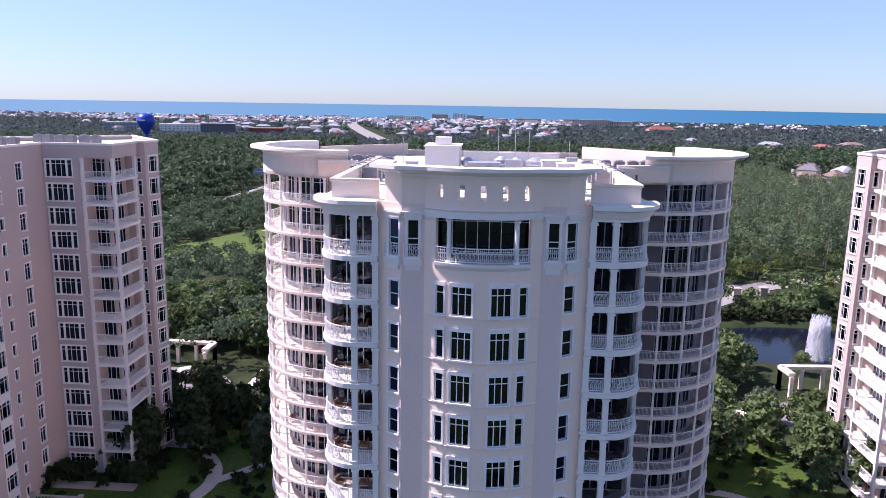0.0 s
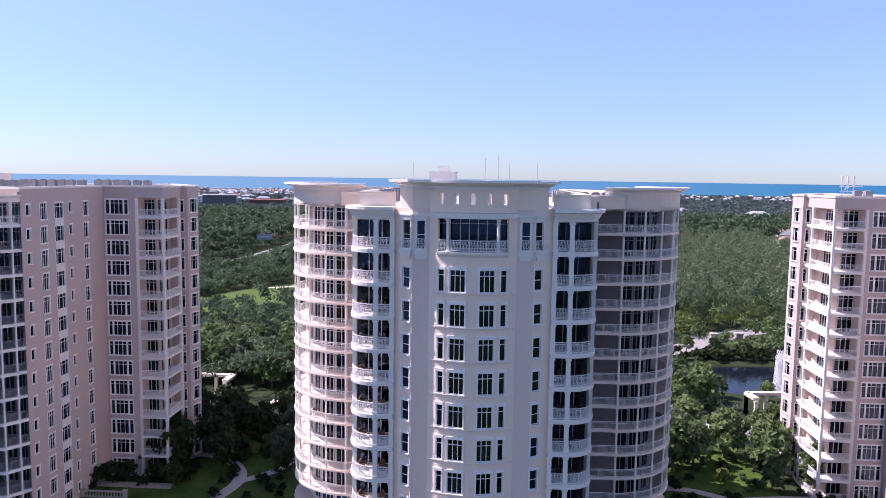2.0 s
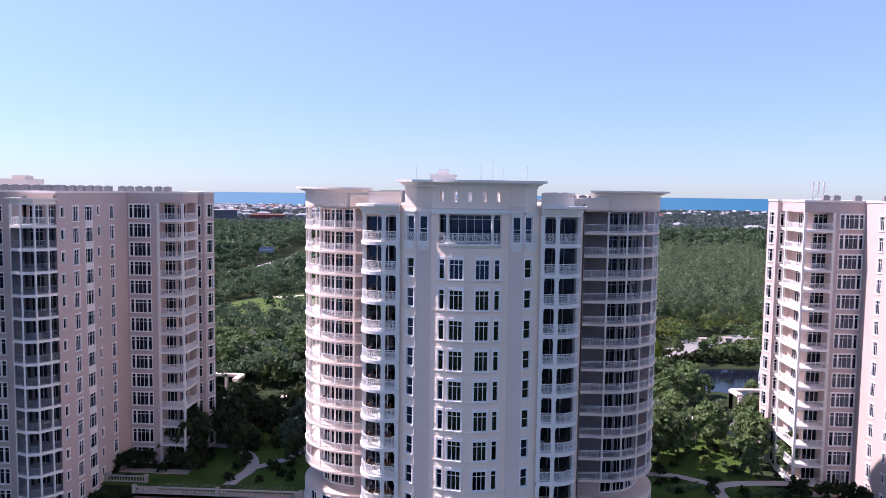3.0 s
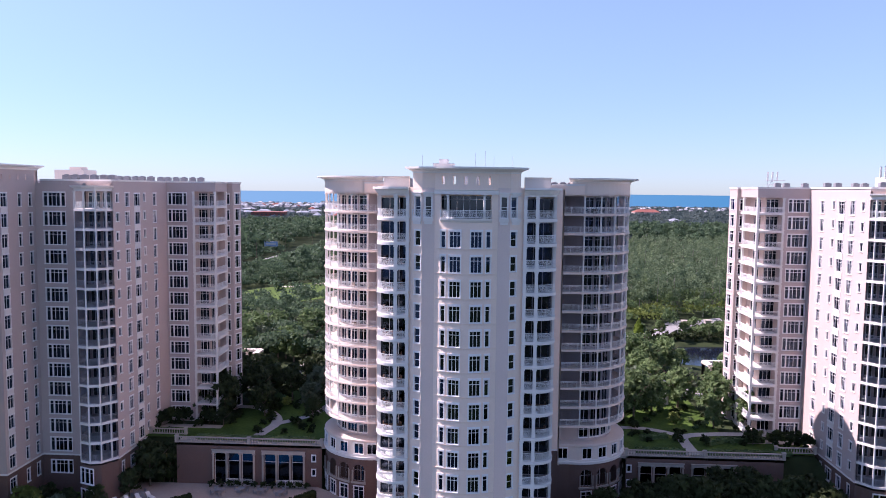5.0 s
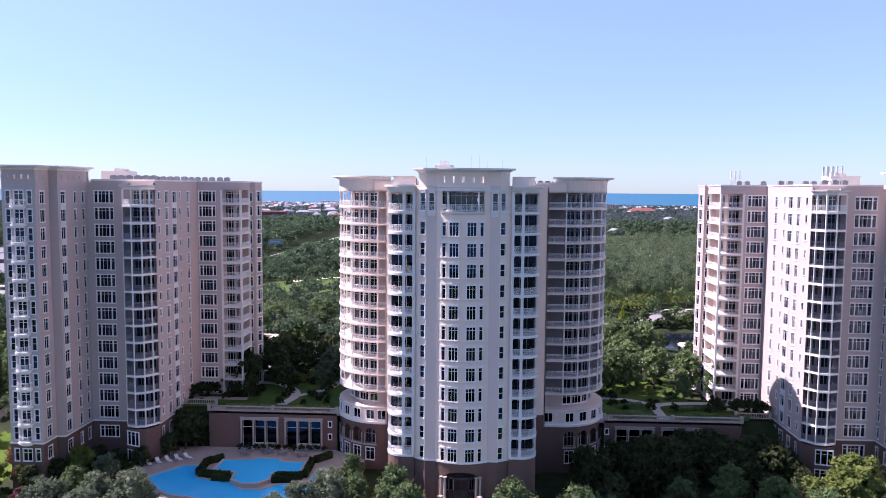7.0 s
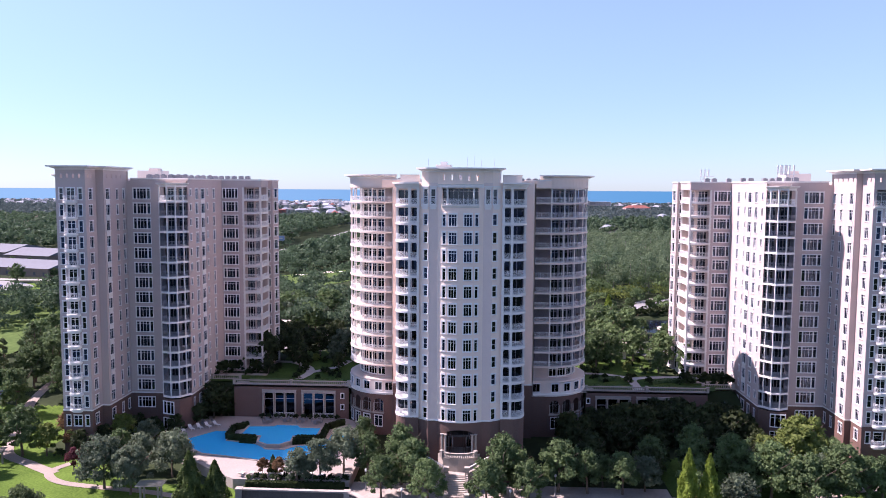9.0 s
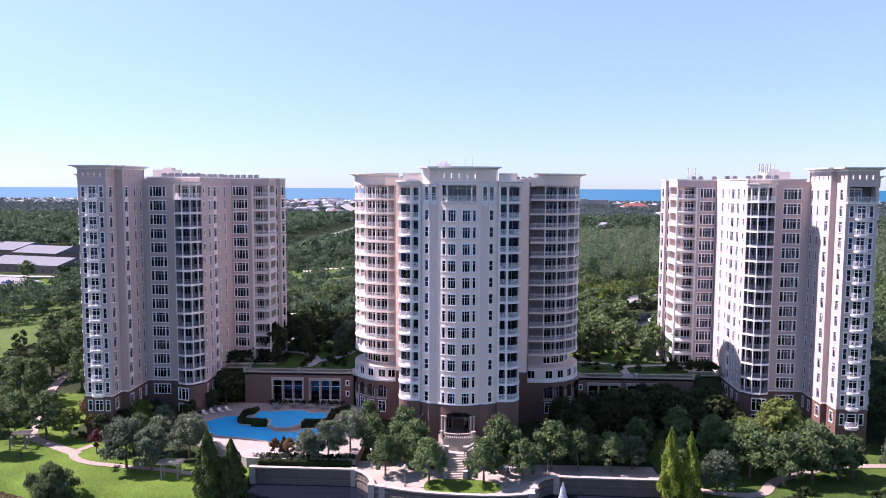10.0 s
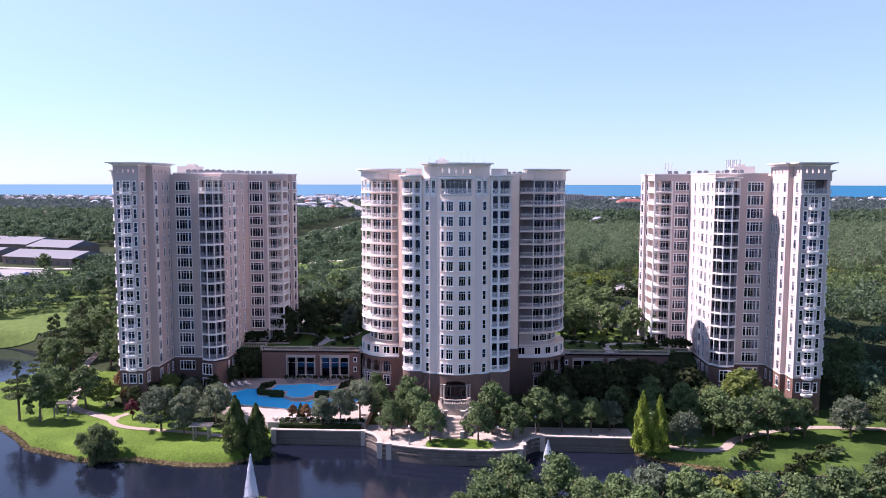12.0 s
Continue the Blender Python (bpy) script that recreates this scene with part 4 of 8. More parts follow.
        part("parapet", Shape().sweep(run((7.0, yr - 0.6), (10.2, yr - 0.6), (10.2, 70.5)), [(-0.3, level(0) + 3.72), (0, level(0) + 3.72), (0, level(0) + 4.8), (0.12, level(0) + 4.84), (0.12, level(0) + 5.0), (-0.35, level(0) + 5.0)]), CREAM, tower)
        part("base_wall", Shape().prism(poly, ground - 0.5, level(12) - 0.41), BRICK, tower, "red brick base")
        # flank and the plain strip next to the round wing
        yw = 71.4
        upright(*run((11.1, yd), (11.1, yw)), [((4.0 + 5 * j), 1.1, level(k) + 0.25, 2.0) for j in range(3) for k in rows])
        wx, wy = (-15.8, 80.1) if s < 0 else (16.8, 80.9)
        r = 8.5
        uw = abs(wx - x0)
        upright(*run((11.1, yw), (14.0, yw)), [])
        # flat balcony and round gallery of the wing
        plan = [(14.0, yw + 3.0), (14.0, wy - r - 0.05)] + [(uw + r * math.sin(radians(a)), wy - r * math.cos(radians(a))) for a in range(-8, 151, 6)]
        pw = run(*plan[1:])
        edge = Line(pw)
        drum = [(uw + (r - 2.1) * math.sin(radians(a)), wy - (r - 2.1) * math.cos(radians(a))) for a in range(-20, 151, 5)]
        dl = Line(run(*([(14.0, drum[0][1])] + drum)))
        outer = plan + [(uw + 1, wy + r * 0.9)]
        inner = [(u, y) for u, y in reversed(drum)]
        poly = [(X(u), y) for u, y in plan] + [(X(u), y) for u, y in inner]
        full = [(X(u), y) for u, y in plan] + [(X(uw), wy)]
        if s < 0:
            poly.reverse()
            full.reverse()
        slab = Shape().prism(full, -0.28, 0.0).sweep(pw, [(-0.05, -0.32), (0.07, -0.32), (0.09, -0.06), (-0.05, -0.06)]).mesh("balcony", CREAM)
        rail = railing_shape(edge, 0.0).mesh("railing", RAIL)
        thin = MESHES.setdefault("gallery_pillar", pillar_shape(0.13, 2.65).mesh("pillar", TRIM))
        screen = Shape()
        inner_edge = [edge.offset(edge.length * q / 40, -0.34) for q in range(41)]
        for q0, q1 in zip(inner_edge, inner_edge[1:]):
            screen.face((*q0, 0.02), (*q1, 0.02), (*q1, 2.6), (*q0, 2.6))
        screen = screen.mesh("screen", SCREEN)
        angles = [2, 20, 38, 56, 74, 92, 110, 128]
        holes, wins = [], []
        for k in rows:
            for j, a in enumerate((11, 29, 47, 65, 83, 101, 119)):
                target = Vector((X(uw + (r - 2.1) * math.sin(radians(a))), wy - (r - 2.1) * math.cos(radians(a))))
                u = min(range(401), key=lambda q: (dl.at(dl.length * q / 400)[0] - target).length) / 400 * dl.length
                wdt = 1.9 if j % 2 else 1.5
                hgt = 2.4 if k < 12 else 1.6
                sill = 0.03 if k < 12 else 0.5
                holes.append((u - wdt / 2, u + wdt / 2, level(k) + sill, level(k) + sill + hgt))
                wins.append((u, level(k) + sill, wdt, hgt))
        # inner gallery wall takes the darker stucco to paint in gallery shade
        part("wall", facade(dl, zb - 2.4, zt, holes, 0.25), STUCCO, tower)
        for u, z, wdt, hgt in wins:
            put_window(tower, dl.mat_at(u, z), wdt, hgt, ((-0.32, 0.07), (0.32, 0.07)) if wdt > 1.6 else ((0.0, 0.08),), hgt * 0.8, trim=0.06, head=0.1)
        part("wall", facade(Line(run((14.0, drum[0][1]), (14.02, yw))), zb - 2.4, zt, [], 0.2), CREAM, tower)
        for k in rows:
            if k == 12:
                continue
            z = level(k)
            up = Matrix.Translation((0, 0, z))
            b = part("balcony", slab, CREAM, tower, at=up)
            part("railing", rail, RAIL, b, at=up)
            if s > 0:
                part("screen", screen, SCREEN, b, "fine dark insect screen", at=up)
            for a in angles:
                c = (X(uw + (r - 0.16) * math.sin(radians(a))), wy - (r - 0.16) * math.cos(radians(a)))
                part("pillar", thin, TRIM, b, at=Matrix.Translation((*c, z)))
            part("pillar", thin, TRIM, b, at=Matrix.Translation((X(14.15), wy - r + 0.12, z)))
        # lowest storey of the wing: stuccoed, square windows, balustered band
        zl = level(12) - 0.35
        bl = edge
        lh = []
        for a in (11, 29, 47, 65, 83, 101, 119):
            target = Vector((X(uw + r * math.sin(radians(a))), wy - r * math.cos(radians(a))))
            u = min(range(401), key=lambda q: (bl.at(bl.length * q / 400)[0] - target).length) / 400 * bl.length
            lh.append((u - 0.75, u + 0.75, zl - 1.9, zl - 0.25))
        u14 = 0.95 if s > 0 else bl.length - 0.95
        lh.append((u14 - 0.7, u14 + 0.7, zl - 1.9, zl - 0.25))
        part("slab", slab, TRIM, tower, at=Matrix.Translation((0, 0, level(12))))
        part("wall", facade(bl, zl - 2.7, level(12) - 0.42, lh, 0.3), CREAM, tower)
        for h in lh:
            put_window(tower, bl.mat_at((h[0] + h[1]) / 2, h[2]), 1.5, 1.65, ((0.0, 0.08),), 0, trim=0.08)
        part("band", Shape().sweep(pw, [(0.0, zl - 2.75), (0.22, zl - 2.75), (0.28, zl - 2.35), (0.1, zl - 2.3), (0.1, zl - 2.05), (0.0, zl - 2.05)]), TRIM, tower, "cream balustered stone band")
        # brick foot with arches
        ah = []
        arch = []
        for j, a in enumerate((11, 29, 47, 65, 83)):
            target = Vector((X(uw + r * math.sin(radians(a))), wy - r * math.cos(radians(a))))
            u = min(range(401), key=lambda q: (bl.at(bl.length * q / 400)[0] - target).length) / 400 * bl.length
            for q in range(8):
                f0, f1 = -0.95 + 1.9 * q / 8, -0.95 + 1.9 * (q + 1) / 8
                mid_f = (f0 + f1) / 2
                ah.append((u + f0, u + f1, 6.6, 8.3 + math.sqrt(max(0.0, 0.95 ** 2 - mid_f ** 2))))
            arch.append(u)
            ah.append((u - 0.8, u + 0.8, 3.5, 5.7))
        part("base_wall", facade(bl, ground - 0.5, zl - 2.76, ah, 0.35), BRICK, tower, "red brick base with arched openings")
        for u in arch:
            put_window(tower, bl.mat_at(u, 6.6, -0.15), 1.9, 2.65, ((-0.3, 0.07), (0.3, 0.07)), 1.7, trim=0.0, name="arched_window")
            part("arch_trim", Shape().box(-1.12, -0.97, -0.09, 0.1, 6.5, 8.3, Matrix.Translation((0, 0, 0))).box(0.97, 1.12, -0.09, 0.1, 6.5, 8.3).box(-1.25, 1.25, -0.2, 0.05, 6.2, 6.48), LIMESTONE, tower, at=bl.mat_at(u, 0, 0))
            put_window(tower, bl.mat_at(u, 3.5), 1.6, 2.2, ((0.0, 0.1),), 1.6)
        # drum and flaring cornice
        top = run(*[(uw + r * math.sin(radians(a)), wy - r * math.cos(radians(a))) for a in range(-14, 151, 6)])
        part("drum", facade(Line(top), level(0) + 2.65, 54.05, [], 0.4), CREAM, tower)
        part("cornice", cornice(top, 54.65, 1.25, 0.75, 0.3), TRIM, tower)
        part("canopy", Shape().prism(full, level(0) + 2.65, level(0) + 2.95), CREAM, tower)
        fl = run((14.0 - 1.6, wy - r - 0.35), (16.2 if s < 0 else 17.3, wy - r - 0.35))
        part("parapet", facade(Line(fl), level(0) + 2.85, 53.48, [], 0.5), PALE, tower)
        part("coping", Shape().sweep(fl, [(-0.5, 53.48), (0.1, 53.48), (0.12, 53.7), (-0.5, 53.7)]), TRIM, tower)
        upright(*run((11.1, yw), (14.0, yw)), [], top=53.5, low=zt + 0.002, base=False)
        upright(*run((uw + r * 0.5, wy + r * 0.866), (uw - 5, wy + 16)), [], base=True, top=54.0)
        rr = [(X(11.0), yw), (X(uw + 5.4), wy + 6.3)]
        part("roof", Shape().prism([(X(uw + 7.7 * math.cos(radians(a))), wy + 7.7 * math.sin(radians(a))) for a in (range(0, 360, 15) if s > 0 else range(360, 0, -15))], level(0) + 2.96, level(0) + 3.3), ROOF, tower)
    # roofs of the body
    body = [(x0 - 11, yd), (x0 + 11, yd), (x0 + 11, 90), (x0 - 11, 90)]
    part("roof", Shape().prism(body, zt - 0.3, zt - 0.02), ROOF, tower)
    part("wall", facade(Line([(x0 + 11.4, 97.0), (x0 - 11.4, 97.0)]), ground, 53.2, []), PALE, tower)
    nose = [(x0 - 6.9, 49.2), (x0 - 5.0, ye + 0.4), (x0 - 3.7, ye + 0.3), (x0, 47.1), (x0 + 3.7, ye + 0.3), (x0 + 5.0, ye + 0.4), (x0 + 6.9, 49.2), (x0 + 6.9, yd + 3), (x0 - 6.9, yd + 3)]
    plate_plan = nose[:7] + [(x0 + 10.9, yd + 0.25), (x0 + 10.9, 71.6), (x0 + 14, 74.5), (x0 + 14, 96), (x0 - 14, 96), (x0 - 14, 74.5), (x0 - 10.9, 71.6), (x0 - 10.9, yd + 0.25)]
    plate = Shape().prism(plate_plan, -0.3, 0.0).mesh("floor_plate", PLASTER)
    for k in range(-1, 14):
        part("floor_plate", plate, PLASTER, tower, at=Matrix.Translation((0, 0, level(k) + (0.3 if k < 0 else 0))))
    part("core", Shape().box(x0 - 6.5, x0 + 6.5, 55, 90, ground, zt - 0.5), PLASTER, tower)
    # raised front parapet with its slots and cornice
    slot = [(along(u) - 0.19, along(u) + 0.19, 53.3, 54.25) for u in (-2.78, -1.42, -0.03, 1.37, 2.75)]
    part("parapet", facade(bow_line, zt, 54.75, slot, 0.4), PALE, tower)
    for s in (-1, 1):
        for a, b in (((3.8, ye), (5.3, ye)), ((5.3, ye), (6.5, 48.55)), ((6.5, 48.55), (6.5, 51.6))):
            q = [(x0 + s * a[0], a[1]), (x0 + s * b[0], b[1])]
            part("parapet", facade(Line(q if s > 0 else q[::-1]), zt + 0.003, 54.75, [], 0.35), PALE, tower)
    ring = [(x0 - 6.5, 51.6), (x0 - 6.5, 48.55), (x0 - 5.3, ye)] + bow[1:-1] + [(x0 + 5.3, ye), (x0 + 6.5, 48.55), (x0 + 6.5, 51.6)]
    part("cornice", cornice(ring, 55.38, 0.95, 0.75, 0.42), TRIM, tower)
    # entrance porch under the bay
    ph = []
    for q in range(12):
        f0, f1 = -2.5 + 5.0 * q / 12, -2.5 + 5.0 * (q + 1) / 12
        mf = (f0 + f1) / 2
        ph.append((mid + f0, mid + f1, 7.0, 10.4 + 0.9 * math.sqrt(max(0.0, 1 - (mf / 2.5) ** 2))))
    part("base_wall", facade(bow_line, ground - 0.5, zb - 0.004, ph, 0.5), BRICK, tower, "red brick entrance wall with a wide arch")
    part("band", Shape().sweep(bow, [(0.0, zb - 0.15), (0.12, zb - 0.15), (0.12, zb + 0.16), (0.0, zb + 0.16)]), TRIM, tower)
    pc = pillar_shape(0.2, 3.6).mesh("column", LIMESTONE)
    for x in (-2.75, -2.2, 2.2, 2.75):
        part("column", pc, LIMESTONE, tower, "pale stone porch column", at=bow_line.mat_at(along(x), 7.0, 0.3))
    pb = Line([(x0 - 3.3, 50.6), (x0 + 3.3, 50.6)])
    part("wall", facade(pb, 7.0, zb, [(0.7, 2.1, 7.02, 9.6), (4.5, 5.9, 7.02, 9.6)], 0.2), BRICK, tower)
    for u in (1.4, 5.2):
        put_window(tower, pb.mat_at(u, 7.02), 1.4, 2.58, ((0.0, 0.1),), 2.0, name="door")
    part("porch_floor", Shape().prism([(x0 - 3.6, 50.6), (x0 - 3.6, 47.6), (x0 - 2.6, 45.2), (x0, 44.5), (x0 + 2.6, 45.2), (x0 + 3.6, 47.6), (x0 + 3.6, 50.6)], ground - 0.5, 7.0), LIMESTONE, tower)
    # plant on the roof
    rng = random.Random(11)
    part("stair_house", Shape().box(x0 - 4.6, x0 - 2.0, 56.5, 60.5, zt - 0.02, 56.0).box(x0 - 4.7, x0 - 1.9, 56.4, 60.6, 56.0, 56.12).box(x0 - 3.9, x0 - 2.7, 57.5, 58.9, 56.12, 56.7), TRIM, tower, "white lift and stair house on the roof")
    part("plant_screen", Shape().box(x0 - 1.9, x0 + 6.0, 62.6, 62.9, zt - 0.02, 55.3).box(x0 + 5.7, x0 + 6.0, 59, 62.6, zt - 0.02, 54.8), TRIM, tower, "cream screen wall round the roof plant")
    for x, y, w, h in ((-0.6, 55.0, 1.3, 2.1), (0.6, 56.3, 0.9, 2.0), (2.0, 55.2, 1.1, 2.3), (4.9, 57, 1.4, 2.2), (5.9, 54.5, 1.5, 2.2), (3.4, 54.4, 0.8, 2.0), (-5.6, 57.0, 0.9, 1.9), (6.6, 58.5, 0.8, 2.3)):
        part("plant_housing", Shape().box(x0 + x - w / 2, x0 + x + w / 2, y - w / 2, y + w / 2, zt, zt + h).box(x0 + x - w / 2 - 0.06, x0 + x + w / 2 + 0.06, y - w / 2 - 0.06, y + w / 2 + 0.06, zt + h, zt + h + 0.08), METAL if w < 1.4 else TRIM, tower)
    for x, y, r in ((-1.2, 57.2, 0.45), (3.9, 58.2, 0.55), (2.4, 57.9, 0.4), (1.2, 58.8, 0.4)):
        part("extract_fan", Shape().lathe(x0 + x, y, [(r, zt), (r, zt + 1.6), (r * 1.5, zt + 1.75), (r * 1.5, zt + 2.1), (r * 0.6, zt + 2.35)], 14), METAL, tower)
    for x, y, h in ((-5.6, 51.0, 4.0), (5.6, 51.0, 4.0), (2.2, 58.0, 5.0), (3.4, 61.0, 4.2), (0.9, 57.5, 4.6)):
        part("mast", Shape().tube((x0 + x, y, zt), (x0 + x, y, zt + h), 0.035, 0.02, 6), METAL, tower, "thin metal lightning rod")
    for k in range(5):
        part("pipe", Shape().tube((x0 - 1.5 + k * 0.4, 58.2 + k * 0.7, zt + 1.7), (x0 + 5.5, 58.2 + k * 0.7, zt + 1.7), 0.09, 0.09, 8).tube((x0 + 5.5, 58.2 + k * 0.7, zt), (x0 + 5.5, 58.2 + k * 0.7, zt + 1.75), 0.09, 0.09, 8).tube((x0 - 1.5 + k * 0.4, 58.2 + k * 0.7, zt), (x0 - 1.5 + k * 0.4, 58.2 + k * 0.7, zt + 1.75), 0.09, 0.09, 8), METAL, tower)
    unit = MESHES.setdefault("roof_unit", Shape().box(-0.5, 0.5, -0.45, 0.45, 0.12, 1.35).mesh("air_conditioner", GREYBOX))
    for s in (-1, 1):
        for k in range(9):
            part("air_conditioner", unit, GREYBOX, tower, at=pose(x0 + s * (9.0 + (k % 2) * 1.3), 58.5 + k * 1.25, zt - 0.02, 0, 0, rng.uniform(-5, 5)))
            if k < 5:
                part("air_conditioner", unit, GREYBOX, tower, at=pose(x0 + s * (11.6 + k * 1.3), 74.5 + rng.uniform(-0.3, 0.3), zt - 0.32, 0, 0, rng.uniform(-5, 5)))
    return tower


side_tower(-1)
side_tower(1)
central_tower()


# ---- the ground, lake, terraces ----
def blend(a, b, t):
    t = max(0.0, min(1.0, t))
    t = t * t * (3 - 2 * t)
    return a + (b - a) * t


def land(x, y):
    """Height of the ground: low by the lake, rising to the level behind the towers."""
    slope = blend(1.6, 9.6, (y - 62) / 26) if x > -70 else blend(1.6, 6.0, (y - 60) / 80) + blend(0, 3.6, (y - 140) / 60)
    slope -= 8.0 * blend(0, 1, (y - 650) / 500)
    if abs(x) > 56 or y > 140:
        return slope
    step = 1.6 if y < 78 else blend(10.0, 9.6, (y - 100) / 30)
    return step


def shore(x):
    """y of the lake's bank at x."""
    if x < -95.6:
        return 46.2 + (-95.6 - x) * 0.45
    pts = [(-95.6, 46.2), (-89.8, 41.5), (-82.7, 34.5), (-78, 32.6), (-69.3, 29.0), (-59.3, 30.0), (-49.8, 27.6), (-41.6, 28.0), (-38.0, 31.5), (-35.5, 40.2), (33.1, 38.3), (36, 35.0), (42, 31.5), (52, 29.0), (70, 26.5), (90, 24), (400, 10)]
    for (x0, y0), (x1, y1) in zip(pts, pts[1:]):
        if x <= x1:
            return y0 + (y1 - y0) * (x - x0) / (x1 - x0)
    return 10.0


def grid_sheet(name, xs, ys, height, material, label, keep=None):
    s = Shape()
    nx = len(xs)
    s.v = [(x, y, height(x, y)) for y in ys for x in xs]
    s.f = [(j * nx + i, j * nx + i + 1, (j + 1) * nx + i + 1, (j + 1) * nx + i) for j in range(len(ys) - 1) for i in range(nx - 1) if keep is None or keep((xs[i] + xs[i + 1]) / 2, (ys[j] + ys[j + 1]) / 2)]
    return thing(name, None, label, "ground", kind="structure", shape=s, material=material, smooth=True)


def far_level(y):
    """Level of the land behind the towers, falling towards the coast."""
    return 9.5 - 8.0 * blend(0, 1, (y - 650) / 500)


def near_shore(x):
    """y of the bank on the camera's side of the lake."""
    pts = [(-400, -120), (-60, -45), (-36, -24), (-26, -4), (-18, -4), (-10, -1), (-4, 4), (2, 9.5), (10, 11.5), (60, 13), (400, 14)]
    for (x0, y0), (x1, y1) in zip(pts, pts[1:]):
        if x <= x1:
            return y0 + (y1 - y0) * blend(0, 1, (x - x0) / (x1 - x0))
    return 14.0


def ground_height(x, y):
    b = shore(x)
    if y < 20:
        rim = near_shore(x) + 1.2 * noise.noise((x * 0.15, 3.0, 0))
        return blend(-2.0, 2.0, (rim - y) / 5 + 0.5)
    if y < b - 1.2:
        return -2.0
    if y < b + 3.5:
        return blend(-2.0, 1.6, (y - b + 1.2) / 4.7) if not (-36 < x < 33.5) else (-2.0 if y < 44 else 1.6)
    if -36 < x < 33.5 and y < 44:
        return -2.0
    # pond behind the lawn on the far side
    d = math.hypot((x + 143) / 33, (y - 91) / 27)
    z = land(x, y)
    if d < 1.25:
        z = blend(-0.6, z, (d - 0.85) / 0.25)
    # pond with the tall fountain behind the towers
    d = math.hypot((x - 70) / 23, (y - 158.5) / 13.5)
    if d < 1.25:
        z = blend(7.5, z, (d - 0.85) / 0.4)
    return z


def span(a, b, n):
    return [a + (b - a) * k / n for k in range(n + 1)]


xs = [-4600, -3000, -1800, -1000, -600, -400, -300, -220] + span(-180, 180, 180) + [220, 300, 400, 600, 1000, 1800, 3000, 4600]
ys = [-1500, -700, -350, -200, -120, -60, -30] + span(-20, 180, 125) + [200, 230, 270, 330, 420, 600, 650, 750, 850, 950, 1050, 1150, 1700, 2500, 3300]
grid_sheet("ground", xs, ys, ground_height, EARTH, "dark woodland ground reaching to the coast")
# darker copy of the lawn grass, with shade painted into its colour
SHADELAWN = surface("shade_darkened_turf", (0.04, 0.08, 0.016), 0.95, 0.4, 0.2, 2.5, bump=0.03, spec=0.1, tint=(0.085, 0.14, 0.028))
# lawns: thin turf laid on the banks and round the towers
def lawn(name, poly_test, label, x0, x1, y0, y1, step, mat=GRASS, lift=0.05):
    return grid_sheet(name, span(x0, x1, int((x1 - x0) / step)), span(y0, y1, int((y1 - y0) / step)), lambda x, y: ground_height(x, y) + lift, mat, label, poly_test)


def bank_sheet(name, x0, x1, offs, mat, label, keep=None, lift=0.05, step=0.8, wave=0.5):
    """Turf or reeds that follow the lake's bank, laid by distance from the water."""
    s, xs = Shape(), span(x0, x1, int((x1 - x0) / step))
    n = len(offs)
    for x in xs:
        w = wave * noise.noise((x * 0.35, 0, 2.0)) + 0.5 * wave * noise.noise((x * 1.1, 0, 5.0))
        for o in offs:
            y = shore(x) + o + w * max(0.0, 1 - o / 12)
            s.v.append((x, y, ground_height(x, y) + lift))
    for i in range(len(xs) - 1):
        for j in range(n - 1):
            q = (i * n + j, (i + 1) * n + j, (i + 1) * n + j + 1, i * n + j + 1)
            c = [sum(s.v[k][m] for k in q) / 4 for m in (0, 1)]
            if keep is None or keep(*c):
                s.f.append(q)
    return thing(name, None, label, "ground", kind="structure", shape=s, material=mat, smooth=True)


near_rows = [1.35 + 0.6 * k for k in range(14)] + [10.6 + 1.2 * k for k in range(45)]
bank_sheet("lawn", -135, -36.5, near_rows, GRASS, "bright green lawn sloping to the lake", lambda x, y: (x < -36 if y < 44 else x < -58) and not (-80 < x < -66 and y > 58) and y < 84)
bank_sheet("lawn", 35, 130, near_rows, SHADELAWN, "green lawn along the lake, tree shade put into its colour", lambda x, y: y < 62)
reed_rows = [-1.0, -0.2, 0.4, 0.8, 1.2, 1.5]
bank_sheet("lake_bank", -135, -36.5, reed_rows, BANK, "brown reedy edge of the lake bank", lift=0.035)
bank_sheet("lake_bank", 33.5, 130, reed_rows, BANK, "brown reedy edge of the lake bank", lift=0.035)
lawn("lawn", lambda x, y: abs(x) > 24 and 78.5 < y < 110 and not (abs(x) > 44 and y > 84), "garden lawn between the towers, shade put into its colour", -56, 56, 78, 112, 1.0, mat=SHADELAWN, lift=0.36)
water = thing("lake", None, "dark still lake in front of the towers", "water", kind="structure", shape=Shape().face((-400, -400, 0), (400, -400, 0), (400, 60, 0), (-400, 60, 0)), material=LAKE)
# unseen water behind the camera, added to turn the window reflections blue
REFLECTED_WATER = water_surface("added_reflection_water", (0.012, 0.03, 0.075), 0.3, 0.05, 0.6)
thing("bay", None, "unseen blue water sheet added for the windows to reflect", "water", kind="structure", shape=Shape().face((-4600, -1500, 2.6), (4600, -1500, 2.6), (4600, -260, 2.6), (-4600, -260, 2.6)), material=REFLECTED_WATER)
thing("pond", None, "blue pond beside the lawn and fairway", "water", kind="structure", shape=Shape().face((-180, 62, 0.9), (-106, 62, 0.9), (-106, 121, 0.9), (-180, 121, 0.9)), material=LAKE)
thing("pond", None, "dark pond with a tall fountain", "water", kind="structure", shape=Shape().face((38, 136, 8.6), (98, 136, 8.6), (98, 178, 8.6), (38, 178, 8.6)), material=LAKE)


